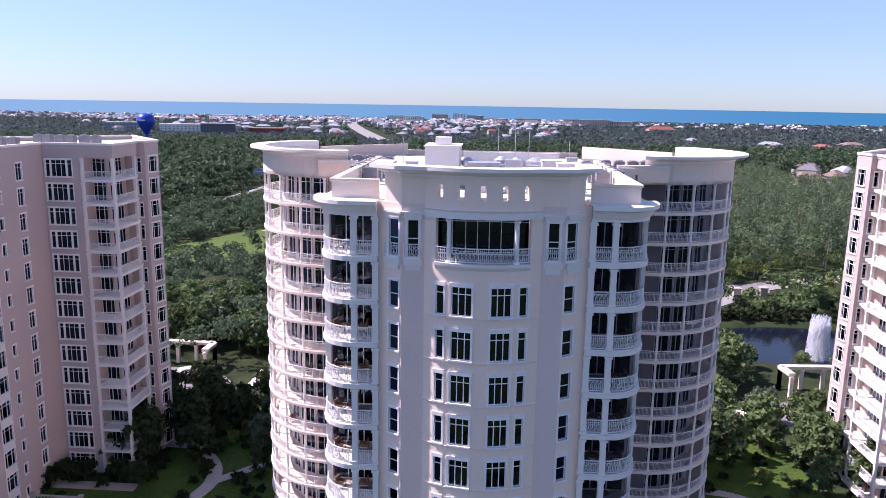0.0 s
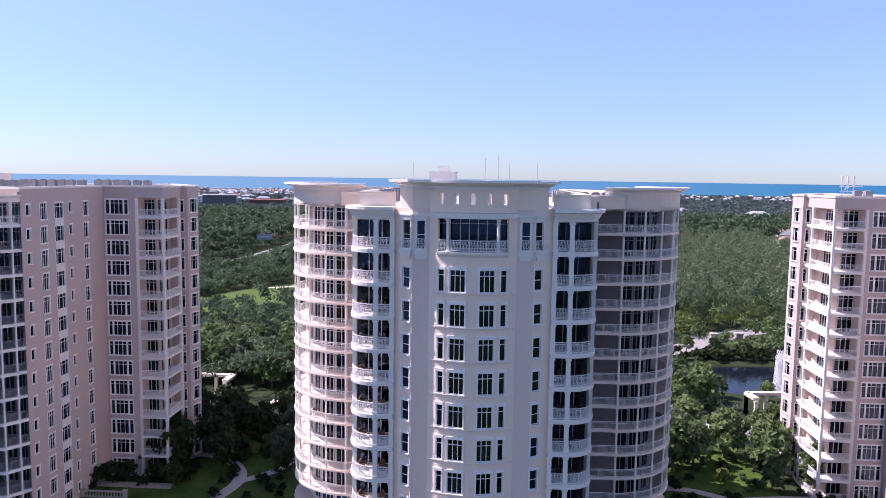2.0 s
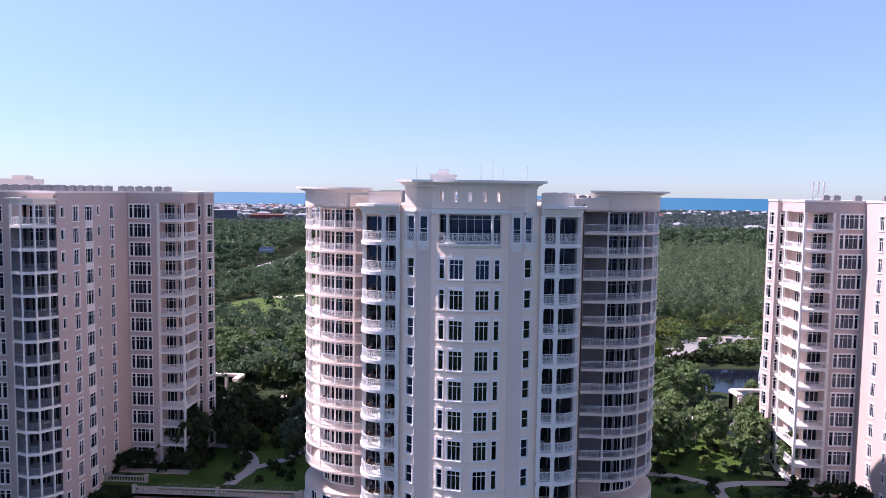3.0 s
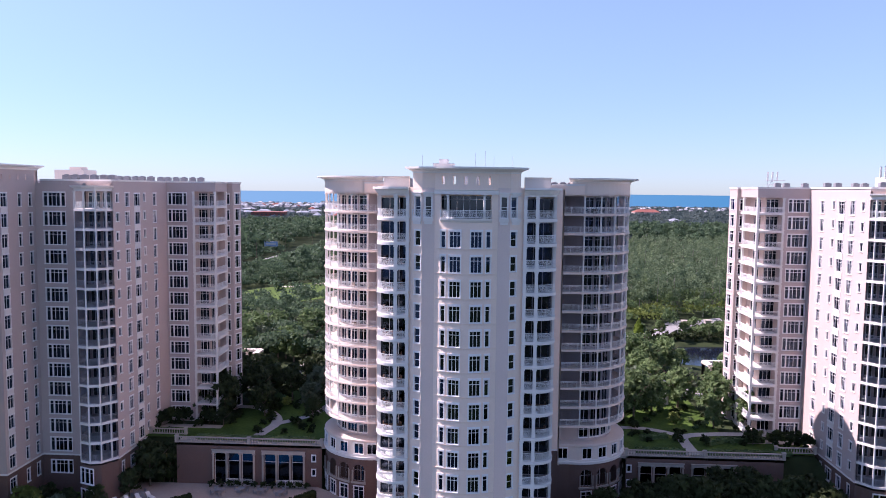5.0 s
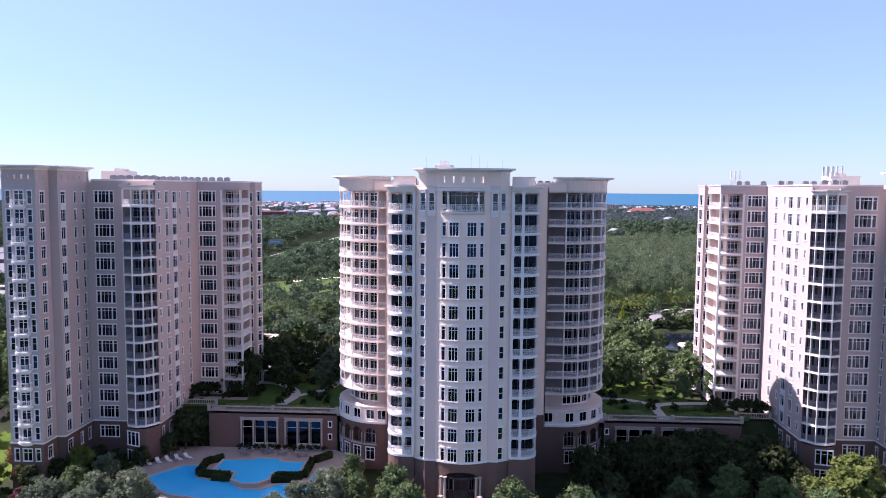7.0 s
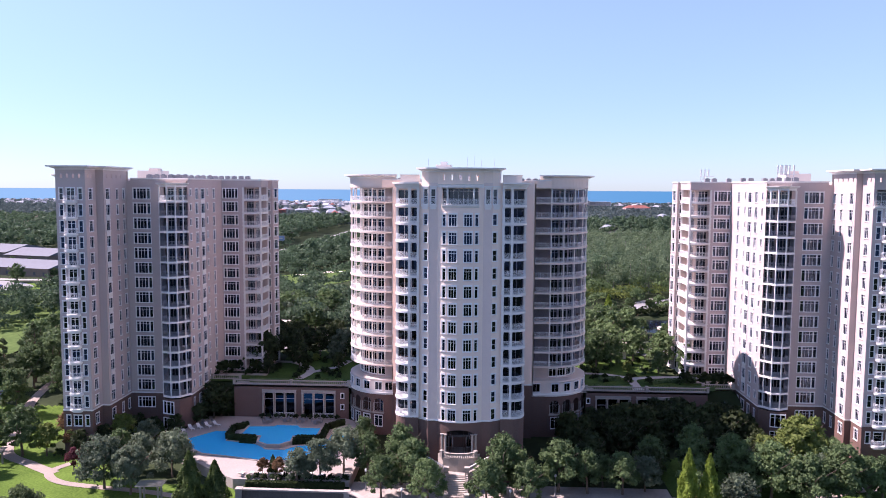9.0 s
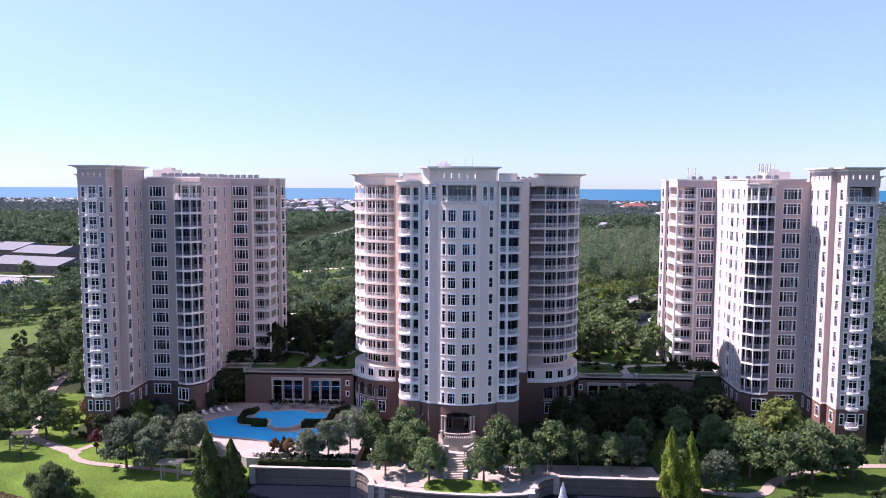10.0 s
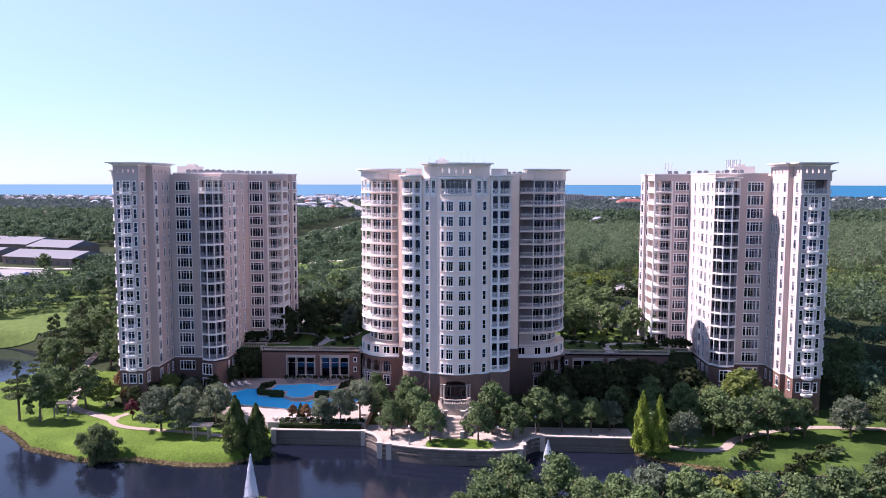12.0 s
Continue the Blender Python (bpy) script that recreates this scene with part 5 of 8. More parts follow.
# ---- podium, pool terrace, quay ----
def podium(s):
    """Garden terrace wall between a round wing and a side tower."""
    xa, xb = (24.4, 48.8) if s < 0 else (25.2, 50.0)
    back = 54.9 if s < 0 else 56.2
    y, yb = (76.6, 80.4) if s < 0 else (76.4, 79.6)
    top = 10.3
    t = thing("terrace_podium", (s * 37, y, 3.4), "brick garden terrace podium with tall white-framed openings", "terrace", "garden podiums")

    def run(*pts):
        q = [(s * u, v) for u, v in pts]
        return q if s > 0 else q[::-1]
    ln = Line(run((xa, y), (xb, y)))

    def U(x):
        return x - xa if s > 0 else ln.length - (x - xa)
    holes, bays = [], []
    for c in (30.75, 39.15):
        bays.append(U(c))
        for k in (-1, 0, 1):
            holes.append((U(c) + k * 2.3 - 0.98, U(c) + k * 2.3 + 0.98, 3.4, 8.7))
    for zz in (7.7, 5.3):
        holes.append((U(25.7) - 0.3, U(25.7) + 0.3, zz, zz + 1.0))
    part("wall", facade(ln, 1.5, top, holes, 0.5), BRICK, t)
    for p, q in (((xb, y), (xb, yb)), ((xb, yb), (back, yb))):
        part("wall", facade(Line(run(p, q)), 1.0, top, [], 0.5), BRICK, t)
    for u in bays:
        part("lintel", Shape().box(-3.6, 3.6, -0.22, 0.1, 8.75, 9.2).box(-3.7, 3.7, -0.3, 0.1, 9.2, 9.32), LIMESTONE, t, at=ln.mat_at(u, 0))
        for k in (-1.5, -0.5, 0.5, 1.5):
            part("column", pillar_shape(0.2, 5.3), LIMESTONE, t, at=ln.mat_at(u + k * 2.3, 3.42, 0.12))
        for k in (-1, 0, 1):
            put_window(t, ln.mat_at(u + k * 2.3, 3.41, -0.25), 1.9, 5.2, (), 3.9, trim=0.0, name="glazed_door")
            if k > -1:
                part("fence_panel", railing_shape(Line([ln.offset(u + k * 2.3 - 1.0, 0.75), ln.offset(u + k * 2.3 + 1.0, 0.75)]), 3.4, 1.25, 0.1), RAIL, t, "white lattice fence panel")
    for zz in (7.7, 5.3):
        put_window(t, ln.mat_at(U(25.7), zz), 0.6, 1.0)
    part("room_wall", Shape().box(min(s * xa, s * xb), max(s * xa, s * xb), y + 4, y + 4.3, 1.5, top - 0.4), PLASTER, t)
    part("terrace_slab", Shape().prism([(s * p[0], p[1]) for p in ([(xa - 3, y), (xb, y), (xb, yb), (back, yb), (back, 86), (xa - 3, 86)] if s > 0 else [(xa - 3, 86), (back, 86), (back, yb), (xb, yb), (xb, y), (xa - 3, y)])], top - 0.4, top + 0.02), LIMESTONE, t)
    rail = thing("balustrade", (s * 37, y, top), "pale cast-stone balustrade along the garden terrace", "balustrade", "terrace balustrades")
    balustrade(rail, Line(run((xa, y - 0.05), (xb, y - 0.05))), top + 0.02)
    balustrade(rail, Line(run((xb, yb - 0.05), (back, yb - 0.05))), top + 0.02)
    return t


podium(-1)
podium(1)


def loop_sheet(name, pts, z0, z1, material, label, category):
    area = sum(a[0] * b[1] - b[0] * a[1] for a, b in zip(pts, pts[1:] + pts[:1]))
    return thing(name, None, label, category, kind="structure", shape=Shape().prism(pts if area > 0 else pts[::-1], z0, z1), material=material)


def round_path(pts, n=6, closed=False):
    """A smooth plan line through the given places."""
    out = []
    m = len(pts)
    for k in range(m if closed else m - 1):
        p0 = pts[(k - 1) % m] if closed or k else pts[0]
        p1, p2 = pts[k % m], pts[(k + 1) % m]
        p3 = pts[(k + 2) % m] if closed or k < m - 2 else pts[-1]
        for j in range(n):
            t = j / n
            out.append(tuple(0.5 * (2 * b + (c - a) * t + (2 * a - 5 * b + 4 * c - e) * t * t + (3 * b - a - 3 * c + e) * t ** 3) for a, b, c, e in zip(p0, p1, p2, p3)))
    return out if closed else out + [pts[-1]]


# quay: wall in plan from the pool side round the promenade
bowq = round_path([(-12.4, 32.9), (-5.7, 31.0), (1.5, 30.3), (8.0, 30.5), (11.9, 31.4)], 6)
quay_runs = [[(-36.0, 40.0), (-18.2, 39.9)], round_path([(-18.2, 39.9), (-16.3, 38.4), (-15.0, 36.3), (-14.2, 33.4)], 5), [(-14.2, 33.4), (-12.4, 32.9)], bowq, [(11.9, 31.4), (12.6, 33.6)], round_path([(12.6, 33.6), (13.5, 36.4), (15.0, 38.0), (16.6, 38.6)], 5), [(16.6, 38.6), (34.4, 38.1)]]
quay = thing("quay_wall", (0, 31, 0), "pale cast-stone quay wall curving round the lakeside promenade", "wall", kind="structure")
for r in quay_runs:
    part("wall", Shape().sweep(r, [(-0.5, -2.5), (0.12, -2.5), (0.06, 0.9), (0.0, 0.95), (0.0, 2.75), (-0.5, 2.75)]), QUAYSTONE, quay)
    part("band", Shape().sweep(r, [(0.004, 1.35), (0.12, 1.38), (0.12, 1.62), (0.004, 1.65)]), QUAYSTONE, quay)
    part("coping", Shape().sweep(r, [(-0.62, 2.75), (0.16, 2.75), (0.2, 2.82), (0.2, 3.0), (-0.62, 3.0)]), LIMESTONE, quay)
for x, y in ((-18.2, 39.9), (-14.2, 33.4), (-12.4, 32.9), (11.9, 31.4), (12.6, 33.6), (16.6, 38.6), (-36.0, 40.0)):
    part("pier", Shape().box(x - 0.5, x + 0.5, y - 0.28, y + 0.7, -2.5, 2.76).box(x - 0.58, x + 0.58, y - 0.36, y + 0.78, 2.76, 3.06), LIMESTONE, quay)
loop_sheet("promenade", [(-18.2, 39.9)] + quay_runs[1][1:] + bowq + quay_runs[5] + [(34.4, 38.3), (34.4, 46.0), (12, 46.0), (-12, 46.0), (-18.2, 46.0)], -1.0, 2.2, PAVER, "tan paved lakeside promenade", "pavement")
loop_sheet("planting_bed", [(-36.0, 40.3), (-18.4, 40.3), (-18.4, 43.0), (-36.0, 43.0)], -1.0, 2.5, EARTH, "planted strip above the quay wall", "ground")
loop_sheet("lawn", round_path([(-4.8, 33.2), (1.0, 32.6), (6.5, 33.4), (6.8, 36.5), (3.6, 38.2), (-0.7, 38.4), (-4.4, 38.0), (-5.6, 36.0)], 4, True), 1.9, 2.26, GRASS, "small round lawn before the entrance stair", "ground")
# pool terrace
deck = loop_sheet("pool_deck", [(-57.5, 64.0), (-52.5, 55.0), (-44.0, 47.5), (-38.0, 43.0), (-18.4, 43.0), (-18.4, 72.0), (-25, 76.5), (-48.6, 76.5), (-57.5, 76.5)], 0.0, 3.4, DECK, "pale paved pool deck", "pavement")
LOWER = [(-49.4, 66.6), (-46.2, 66.8), (-45.4, 61.2), (-38.8, 59.6), (-36.5, 57.0), (-33.0, 57.0), (-31.0, 59.2), (-26.0, 60.4), (-25.9, 65.8), (-21.0, 66.2), (-20.6, 60.0), (-23.5, 55.5), (-27.5, 51.9), (-36.0, 51.5), (-41.5, 53.0), (-47.5, 54.3), (-54.3, 60.3)]
UPPER = [(-43.0, 68.2), (-38.2, 68.6), (-37.6, 69.4), (-33.4, 69.4), (-32.6, 68.0), (-28.4, 68.0), (-28.4, 63.4), (-32.9, 63.0), (-32.6, 60.2), (-34.2, 58.3), (-36.6, 58.1), (-38.6, 59.6), (-39.0, 62.7), (-43.2, 63.6)]


def pool(pts, z, name, label):
    area = sum(a[0] * b[1] - b[0] * a[1] for a, b in zip(pts, pts[1:] + pts[:1]))
    q = pts if area > 0 else pts[::-1]
    p = thing("swimming_pool", (q[0][0], q[0][1], 3.4), label, "swimming pool")
    part("coping", Shape().sweep(q, [(-0.05, 3.35), (0.4, 3.35), (0.4, z), (-0.05, z)], True), LIMESTONE, p)
    part("water", Shape().prism(q, 3.38, z - 0.07), POOL, p, "clear blue pool water")
    return p


pool(LOWER, 3.52, "lower", "large blue free-form swimming pool")
pool(UPPER, 4.1, "upper", "raised blue swimming pool with a round end")
# entrance stair from the promenade to the porch
stair = thing("entrance_stair", (-0.6, 39, 2.2), "pale stone entrance stair rising to the porch", "stair")
for k in range(15):
    part("step", Shape().box(-2.0, 0.9, 38.9 + k * 0.3, 43.5, 2.2 + k * 0.178, 2.2 + (k + 1) * 0.178), LIMESTONE, stair)
for s in (-1, 1):
    x = -0.55 + s * 1.7
    w = Shape()
    for k in range(15):
        w.box(x - 0.2, x + 0.2, 38.7 + k * 0.3, 39.0 + k * 0.3 + 0.004 * k, 2.0, 3.0 + k * 0.178)
    part("side_wall", w, LIMESTONE, stair)
    part("newel", Shape().box(x - 0.35, x + 0.35, 38.2, 38.9, 2.0, 3.5).box(x - 0.42, x + 0.42, 38.1, 39.0, 3.5, 3.65), LIMESTONE, stair)
    part("newel", Shape().box(x - 0.35, x + 0.35, 42.9, 43.6, 4.4, 6.1).box(x - 0.42, x + 0.42, 42.8, 43.7, 6.1, 6.25), LIMESTONE, stair)
    # side flights up to the porch
    for k in range(12):
        x0s, x1s = -0.55 + s * (1.6 + k * 0.3), -0.55 + s * (1.9 + k * 0.3)
        part("step", Shape().box(min(x0s, x1s), max(x0s, x1s), 43.6, 45.4, 2.2, 4.87 + (k + 1) * 0.178), LIMESTONE, stair)
    part("handrail", Shape().tube((-0.55 + s * 1.7, 43.5, 5.9), (-0.55 + s * 5.2, 43.7, 7.9), 0.12, 0.12, 8), TRIM, stair)
part("landing", Shape().box(-2.2, 1.1, 43.5, 46.0, 2.2, 4.87), LIMESTONE, stair)
porch_rail = thing("balustrade", (-0.35, 44.6, 7.0), "bowed stone balustrade of the entrance porch", "balustrade", "terrace balustrades")
balustrade(porch_rail, Line(arc_points(-0.35, 49.2, 4.75, -128, -52, 12)), 7.0, 1.0, 0.36)


# ---- garden things ----
WEATHERED = surface("weathered_grey_timber", (0.24, 0.22, 0.20), 0.85, 0.2, 1.0, 8.0, spec=0.2)


def pergola(x, y, turn, label="weathered grey timber garden pergola on the lawn", w=3.6, d=2.2, h=2.6):
    z = ground_height(x, y)
    m = pose(x, y, z, 0, 0, turn)
    p = thing("pergola", m, label, "pergola", "garden pergolas")
    for sx in (-1, 1):
        for sy in (-1, 1):
            part("post", Shape().box(-0.13, 0.13, -0.13, 0.13, -0.3, h), WEATHERED, p, at=m @ Matrix.Translation((sx * w * 0.38, sy * d * 0.38, 0)))
        part("beam", Shape().box(-0.1, 0.1, -d * 0.6, d * 0.6, h, h + 0.22), WEATHERED, p, at=m @ Matrix.Translation((sx * w * 0.38, 0, 0)))
    for k in range(7):
        part("rafter", Shape().box(-w * 0.6, w * 0.6, -0.05, 0.05, h + 0.22, h + 0.36), WEATHERED, p, at=m @ Matrix.Translation((0, -d * 0.55 + d * 1.1 * k / 6, 0)))


pergola(-84.5, 50.5, 12)
pergola(-49.5, 37.6, 6)


def colonnade(pts, z, h=4.0, label="cream colonnade beam on square columns"):
    c = thing("colonnade", (pts[0][0], pts[0][1], z), label, "colonnade", "motor court colonnades")
    for a, b in zip(pts, pts[1:]):
        a, b = Vector(a), Vector(b)
        n = max(1, int((b - a).length / 3.4))
        part("beam", Shape().sweep([tuple(a), tuple(b)], [(-0.55, z + h), (0.55, z + h), (0.62, z + h + 0.55), (-0.62, z + h + 0.55)]), CREAM, c)
        for k in range(n + 1):
            q = a + (b - a) * k / n
            part("column", Shape().box(q.x - 0.3, q.x + 0.3, q.y - 0.3, q.y + 0.3, z - 0.3, z + h).box(q.x - 0.38, q.x + 0.38, q.y - 0.38, q.y + 0.38, z + h - 0.4, z + h - 0.15), CREAM, c)


colonnade([(-62.0, 132.2), (-51.2, 131.9), (-51.4, 127.6)], 9.6, 3.9)
colonnade([(-37.5, 110.0), (-37.3, 118.5)], 10.2, 3.4)
colonnade([(64.5, 131.2), (52.8, 130.3), (53.3, 126.4)], 9.6, 3.9)
colonnade([(38.8, 106.5), (38.7, 117.5)], 10.2, 3.4)
loop_sheet("motor_court", round_path([(-64, 126), (-52, 128), (-44, 121), (-46, 113), (-56, 110), (-66, 114)], 5, True), 8.5, 10.12, ASPHALT, "grey paved motor court behind the tower", "road")
loop_sheet("motor_court", round_path([(66, 124), (54, 124), (45, 119), (45, 112), (56, 109), (68, 113)], 5, True), 8.5, 10.12, ASPHALT, "grey paved motor court behind the tower", "road")
bowl = thing("fountain_bowl", (54.5, 116.5, 10.12), "round stone fountain bowl in the motor court", "fountain", shape=Shape().lathe(0, 0, [(2.6, 0), (2.6, 0.5), (2.3, 0.55), (2.2, 0.3), (1.3, 0.3), (1.3, 0.9), (1.0, 0.95), (0.9, 0.5), (0.3, 0.5), (0.2, 1.6), (0.0, 1.7)], 24), material=LIMESTONE)


def path_strip(name, pts, width, material, label, lift=0.06, height=None, category="path"):
    """A thin paved strip that follows the ground."""
    ln = Line(round_path(pts, 6))
    n = max(2, int(ln.length / 1.2))
    s = Shape()
    hh = height if height is not None else ground_height
    for k in range(n + 1):
        u = ln.length * k / n
        for side in (-1, 1):
            x, y = ln.offset(u, side * width / 2)
            s.v.append((x, y, hh(x, y) + lift))
    s.f = [(2 * k, 2 * k + 1, 2 * k + 3, 2 * k + 2) for k in range(n)]
    return thing(name, None, label, category, kind="structure", shape=s, material=material)


path_strip("garden_path", [(-102, 100), (-99, 86), (-92, 70), (-86, 57), (-78, 51.5), (-71.5, 47.6)], 2.2, PATHTAN, "tan paved garden path over the lawn", 0.12)
path_strip("garden_path", [(-71.0, 52.4), (-72.5, 48.0), (-68.5, 44.0), (-60.7, 42.2), (-52.1, 40.9), (-43.0, 38.8), (-38.5, 40.5)], 1.5, PATHTAN, "tan curving garden path by the lake", 0.14)
path_strip("garden_path", [(34.4, 43.5), (38.5, 38.5), (42, 36.5), (47, 35.6), (50.5, 36.9), (54, 41.6), (60, 45.5), (66, 48.5), (72.7, 49.9), (78, 50.0), (95, 49)], 1.9, PATHTAN, "tan curving path by the tower", 0.14)
flat = lambda x, y: 10.35
path_strip("garden_path", [(-36.5, 77.5), (-36.0, 82.0), (-35.0, 87.0), (-36.5, 92), (-41, 96.5), (-46, 97)], 1.9, CONCRETE, "pale path through the shaded terrace garden", 0.1, flat)
path_strip("garden_path", [(-35.0, 87.0), (-30.0, 92.5), (-28.0, 99)], 1.6, CONCRETE, "pale path through the shaded terrace garden", 0.13, flat)
path_strip("garden_path", [(36.5, 77.3), (36.3, 81.5), (37.0, 86.5), (43.0, 88.2), (50.0, 88.6)], 1.9, CONCRETE, "pale path through the terrace garden", 0.1, flat)
path_strip("garden_path", [(37.0, 86.5), (31.5, 90), (27.0, 90.5)], 1.6, CONCRETE, "pale path through the terrace garden", 0.13, flat)


def spray(x, y, z, h, r, seed, label, n=3200, column=False):
    """A fountain jet: many falling drops gathered in a slim cone."""
    rng = np.random.default_rng(seed)
    t = rng.random(n) ** 0.8
    rad = r * ((1 - t) ** 0.9 if not column else 0.8 + 0.2 * (1 - t)) * np.sqrt(rng.random(n)) + 0.05
    if column:
        t = t * rng.uniform(0.75, 1.0, n)
    a = rng.random(n) * 2 * np.pi
    c = np.stack([x + rad * np.cos(a), y + rad * np.sin(a), z + h * t], 1)
    d = np.stack([rng.normal(0, 0.04, n), rng.normal(0, 0.04, n), rng.uniform(0.15, 0.5, n)], 1)
    w = np.stack([rng.normal(0, 1, n), rng.normal(0, 1, n), np.zeros(n)], 1)
    w = w / np.linalg.norm(w, axis=1)[:, None] * rng.uniform(0.02, 0.065, n)[:, None]
    v = np.stack([c - w, c - d, c + w, c + d], 1)
    s = Shape()
    s.v = v.reshape(-1, 3).tolist()
    s.f = [(4 * k, 4 * k + 1, 4 * k + 2, 4 * k + 3) for k in range(n)]
    f = thing("fountain", (x, y, z), label, "fountain", "lake fountains")
    part("jet", s, SPRAY, f, kind="stuff")
    part("ring", Shape().lathe(x, y, [(0.5, z - 0.1), (0.55, z + 0.08), (0.3, z + 0.1)], 12), GREYBOX, f)


spray(-32.9, 14.8, 0.0, 7.2, 1.2, 1, "white fountain jet rising from the dark lake")
spray(17.2, 34.0, 0.0, 3.5, 0.95, 2, "white fountain jet beside the quay wall")
spray(67.9, 150.3, 8.6, 9.5, 2.3, 3, "tall white fountain in the pond behind the towers", 9000, True)


def lamp_post(x, y, z):
    t = thing("street_lamp", (x, y, z), "black cast-iron lamp post with a globe", "street lamp", "promenade lamps")
    part("pole", Shape().lathe(x, y, [(0.16, z), (0.14, z + 0.4), (0.06, z + 0.5), (0.05, z + 3.1), (0.12, z + 3.2)], 8), GREYBOX, t)
    part("globe", Shape().lathe(x, y, [(0.05, z + 3.2), (0.2, z + 3.35), (0.22, z + 3.5), (0.12, z + 3.68), (0.02, z + 3.72)], 10), TRIM, t)


for x, y in ((-8.8, 35.0), (7.9, 35.4), (-15.5, 42.5), (15.5, 42.0)):
    lamp_post(x, y, 2.2)


def lounger(x, y, z, turn, group="pool loungers"):
    m = pose(x, y, z, 0, 0, turn)
    t = thing("sun_lounger", m, "white sun lounger on the pool deck", "sun lounger", group)
    part("frame", Shape().box(-0.32, 0.32, -0.95, 0.45, 0.28, 0.36), TRIM, t, at=m)
    part("backrest", Shape().box(-0.32, 0.32, 0.0, 0.72, 0.0, 0.07, pose(0, 0.45, 0.33, 42)), TRIM, t, at=m)
    for sx in (-1, 1):
        for sy in (-0.85, 0.4):
            part("leg", Shape().box(-0.03, 0.03, -0.03, 0.03, 0, 0.28), TRIM, t, at=m @ Matrix.Translation((sx * 0.28, sy, 0)))


for k in range(9):
    lounger(-37.0 + k * 1.7, 44.6 + 0.15 * (k % 2), 3.4, 178 + 5 * (k % 3))
for k in range(5):
    lounger(-56.0 + k * 1.4, 66.5 + k * 0.9, 3.4, 40 + 4 * k)


def patio_set(x, y, z, turn):
    m = pose(x, y, z, 0, 0, turn)
    t = thing("patio_table", m, "dark round patio table on the pool deck", "table", "patio tables")
    part("tabletop", Shape().lathe(0, 0, [(0.6, 0.70), (0.62, 0.73), (0.6, 0.76)], 16), GREYBOX, t, at=m)
    part("leg", Shape().lathe(0, 0, [(0.32, 0), (0.3, 0.04), (0.05, 0.06), (0.05, 0.7)], 10), GREYBOX, t, at=m)
    for k in range(4):
        q = m @ pose(0, 0, 0, 0, 0, 90 * k + 20) @ Matrix.Translation((0, -0.95, 0))
        c = thing("patio_chair", q, "dark metal patio chair beside a table", "chair", "patio chairs")
        part("seat", Shape().box(-0.26, 0.26, -0.24, 0.24, 0.42, 0.48), GREYBOX, c, at=q)
        part("backrest", Shape().box(-0.26, 0.26, -0.26, -0.2, 0.48, 0.95), GREYBOX, c, at=q)
        for sx in (-0.22, 0.22):
            for sy in (-0.2, 0.2):
                part("leg", Shape().box(sx - 0.02, sx + 0.02, sy - 0.02, sy + 0.02, 0, 0.42), GREYBOX, c, at=q)


for x, y in ((-40.4, 72.6), (-36.8, 73.4), (-33.6, 73.2), (-30.2, 72.6), (-52.5, 70.5)):
    patio_set(x, y, 3.4, x * 13)


def hedge_block(pts, h, z, label="dark clipped hedge beside the pool", seed=0, material=None):
    """A clipped hedge: a leafy block along a plan line."""
    material = material or HEDGE
    ln = Line(pts)
    rng = np.random.default_rng(seed + int(abs(pts[0][0]) * 10))
    n = int(ln.length * h * 60) + 40
    s = Shape().sweep(pts, [(-0.45, z), (0.45, z), (0.42, z + h * 0.92), (-0.42, z + h * 0.92)])
    for k in range(n):
        (cx, cy), t = ln.at(rng.random() * ln.length)
        o = rng.uniform(-0.55, 0.55)
        zz = z + h * (1.0 if abs(o) < 0.42 and rng.random() < 0.6 else rng.random()) + rng.uniform(-0.06, 0.06)
        if abs(o) < 0.42 and zz < z + h * 0.85:
            o = 0.5 if o > 0 else -0.5
        c = Vector((cx + t.y * o, cy - t.x * o, zz))
        a, b = Vector(rng.normal(0, 1, 3)).normalized() * 0.14, Vector(rng.normal(0, 1, 3)).normalized() * 0.14
        s.face(c - a, c - b, c + a, c + b)
    thing("hedge", None, label, "hedge", "clipped hedges", shape=s, material=material)


for pts in ([(-46.0, 67.6), (-43.6, 69.6)], [(-45.4, 62.2), (-45.9, 67.4)], [(-45.2, 61.9), (-39.8, 61.7)], [(-42.4, 60.5), (-39.2, 60.2)], [(-32.0, 61.9), (-27.4, 62.2)], [(-32.2, 60.3), (-29.0, 60.6)], [(-27.2, 62.6), (-27.4, 69.5)], [(-27.0, 69.6), (-24.6, 72.5)]):
    hedge_block(pts, 1.15, 3.4)
hedge_block([(-35.5, 42.2), (-19.0, 42.2)], 1.0, 2.5, "low dark hedge above the quay wall")
for pts in ([(-46, 78.6), (-26, 78.4)], [(27, 78.2), (35, 78.2)], [(38.5, 78.0), (52, 78.6)], [(40, 82.5), (43.5, 84.5), (50, 85)], [(29, 84), (34, 86)]):
    hedge_block(pts, 0.8, 10.3, "low garden hedge on the terrace", material=OAK)


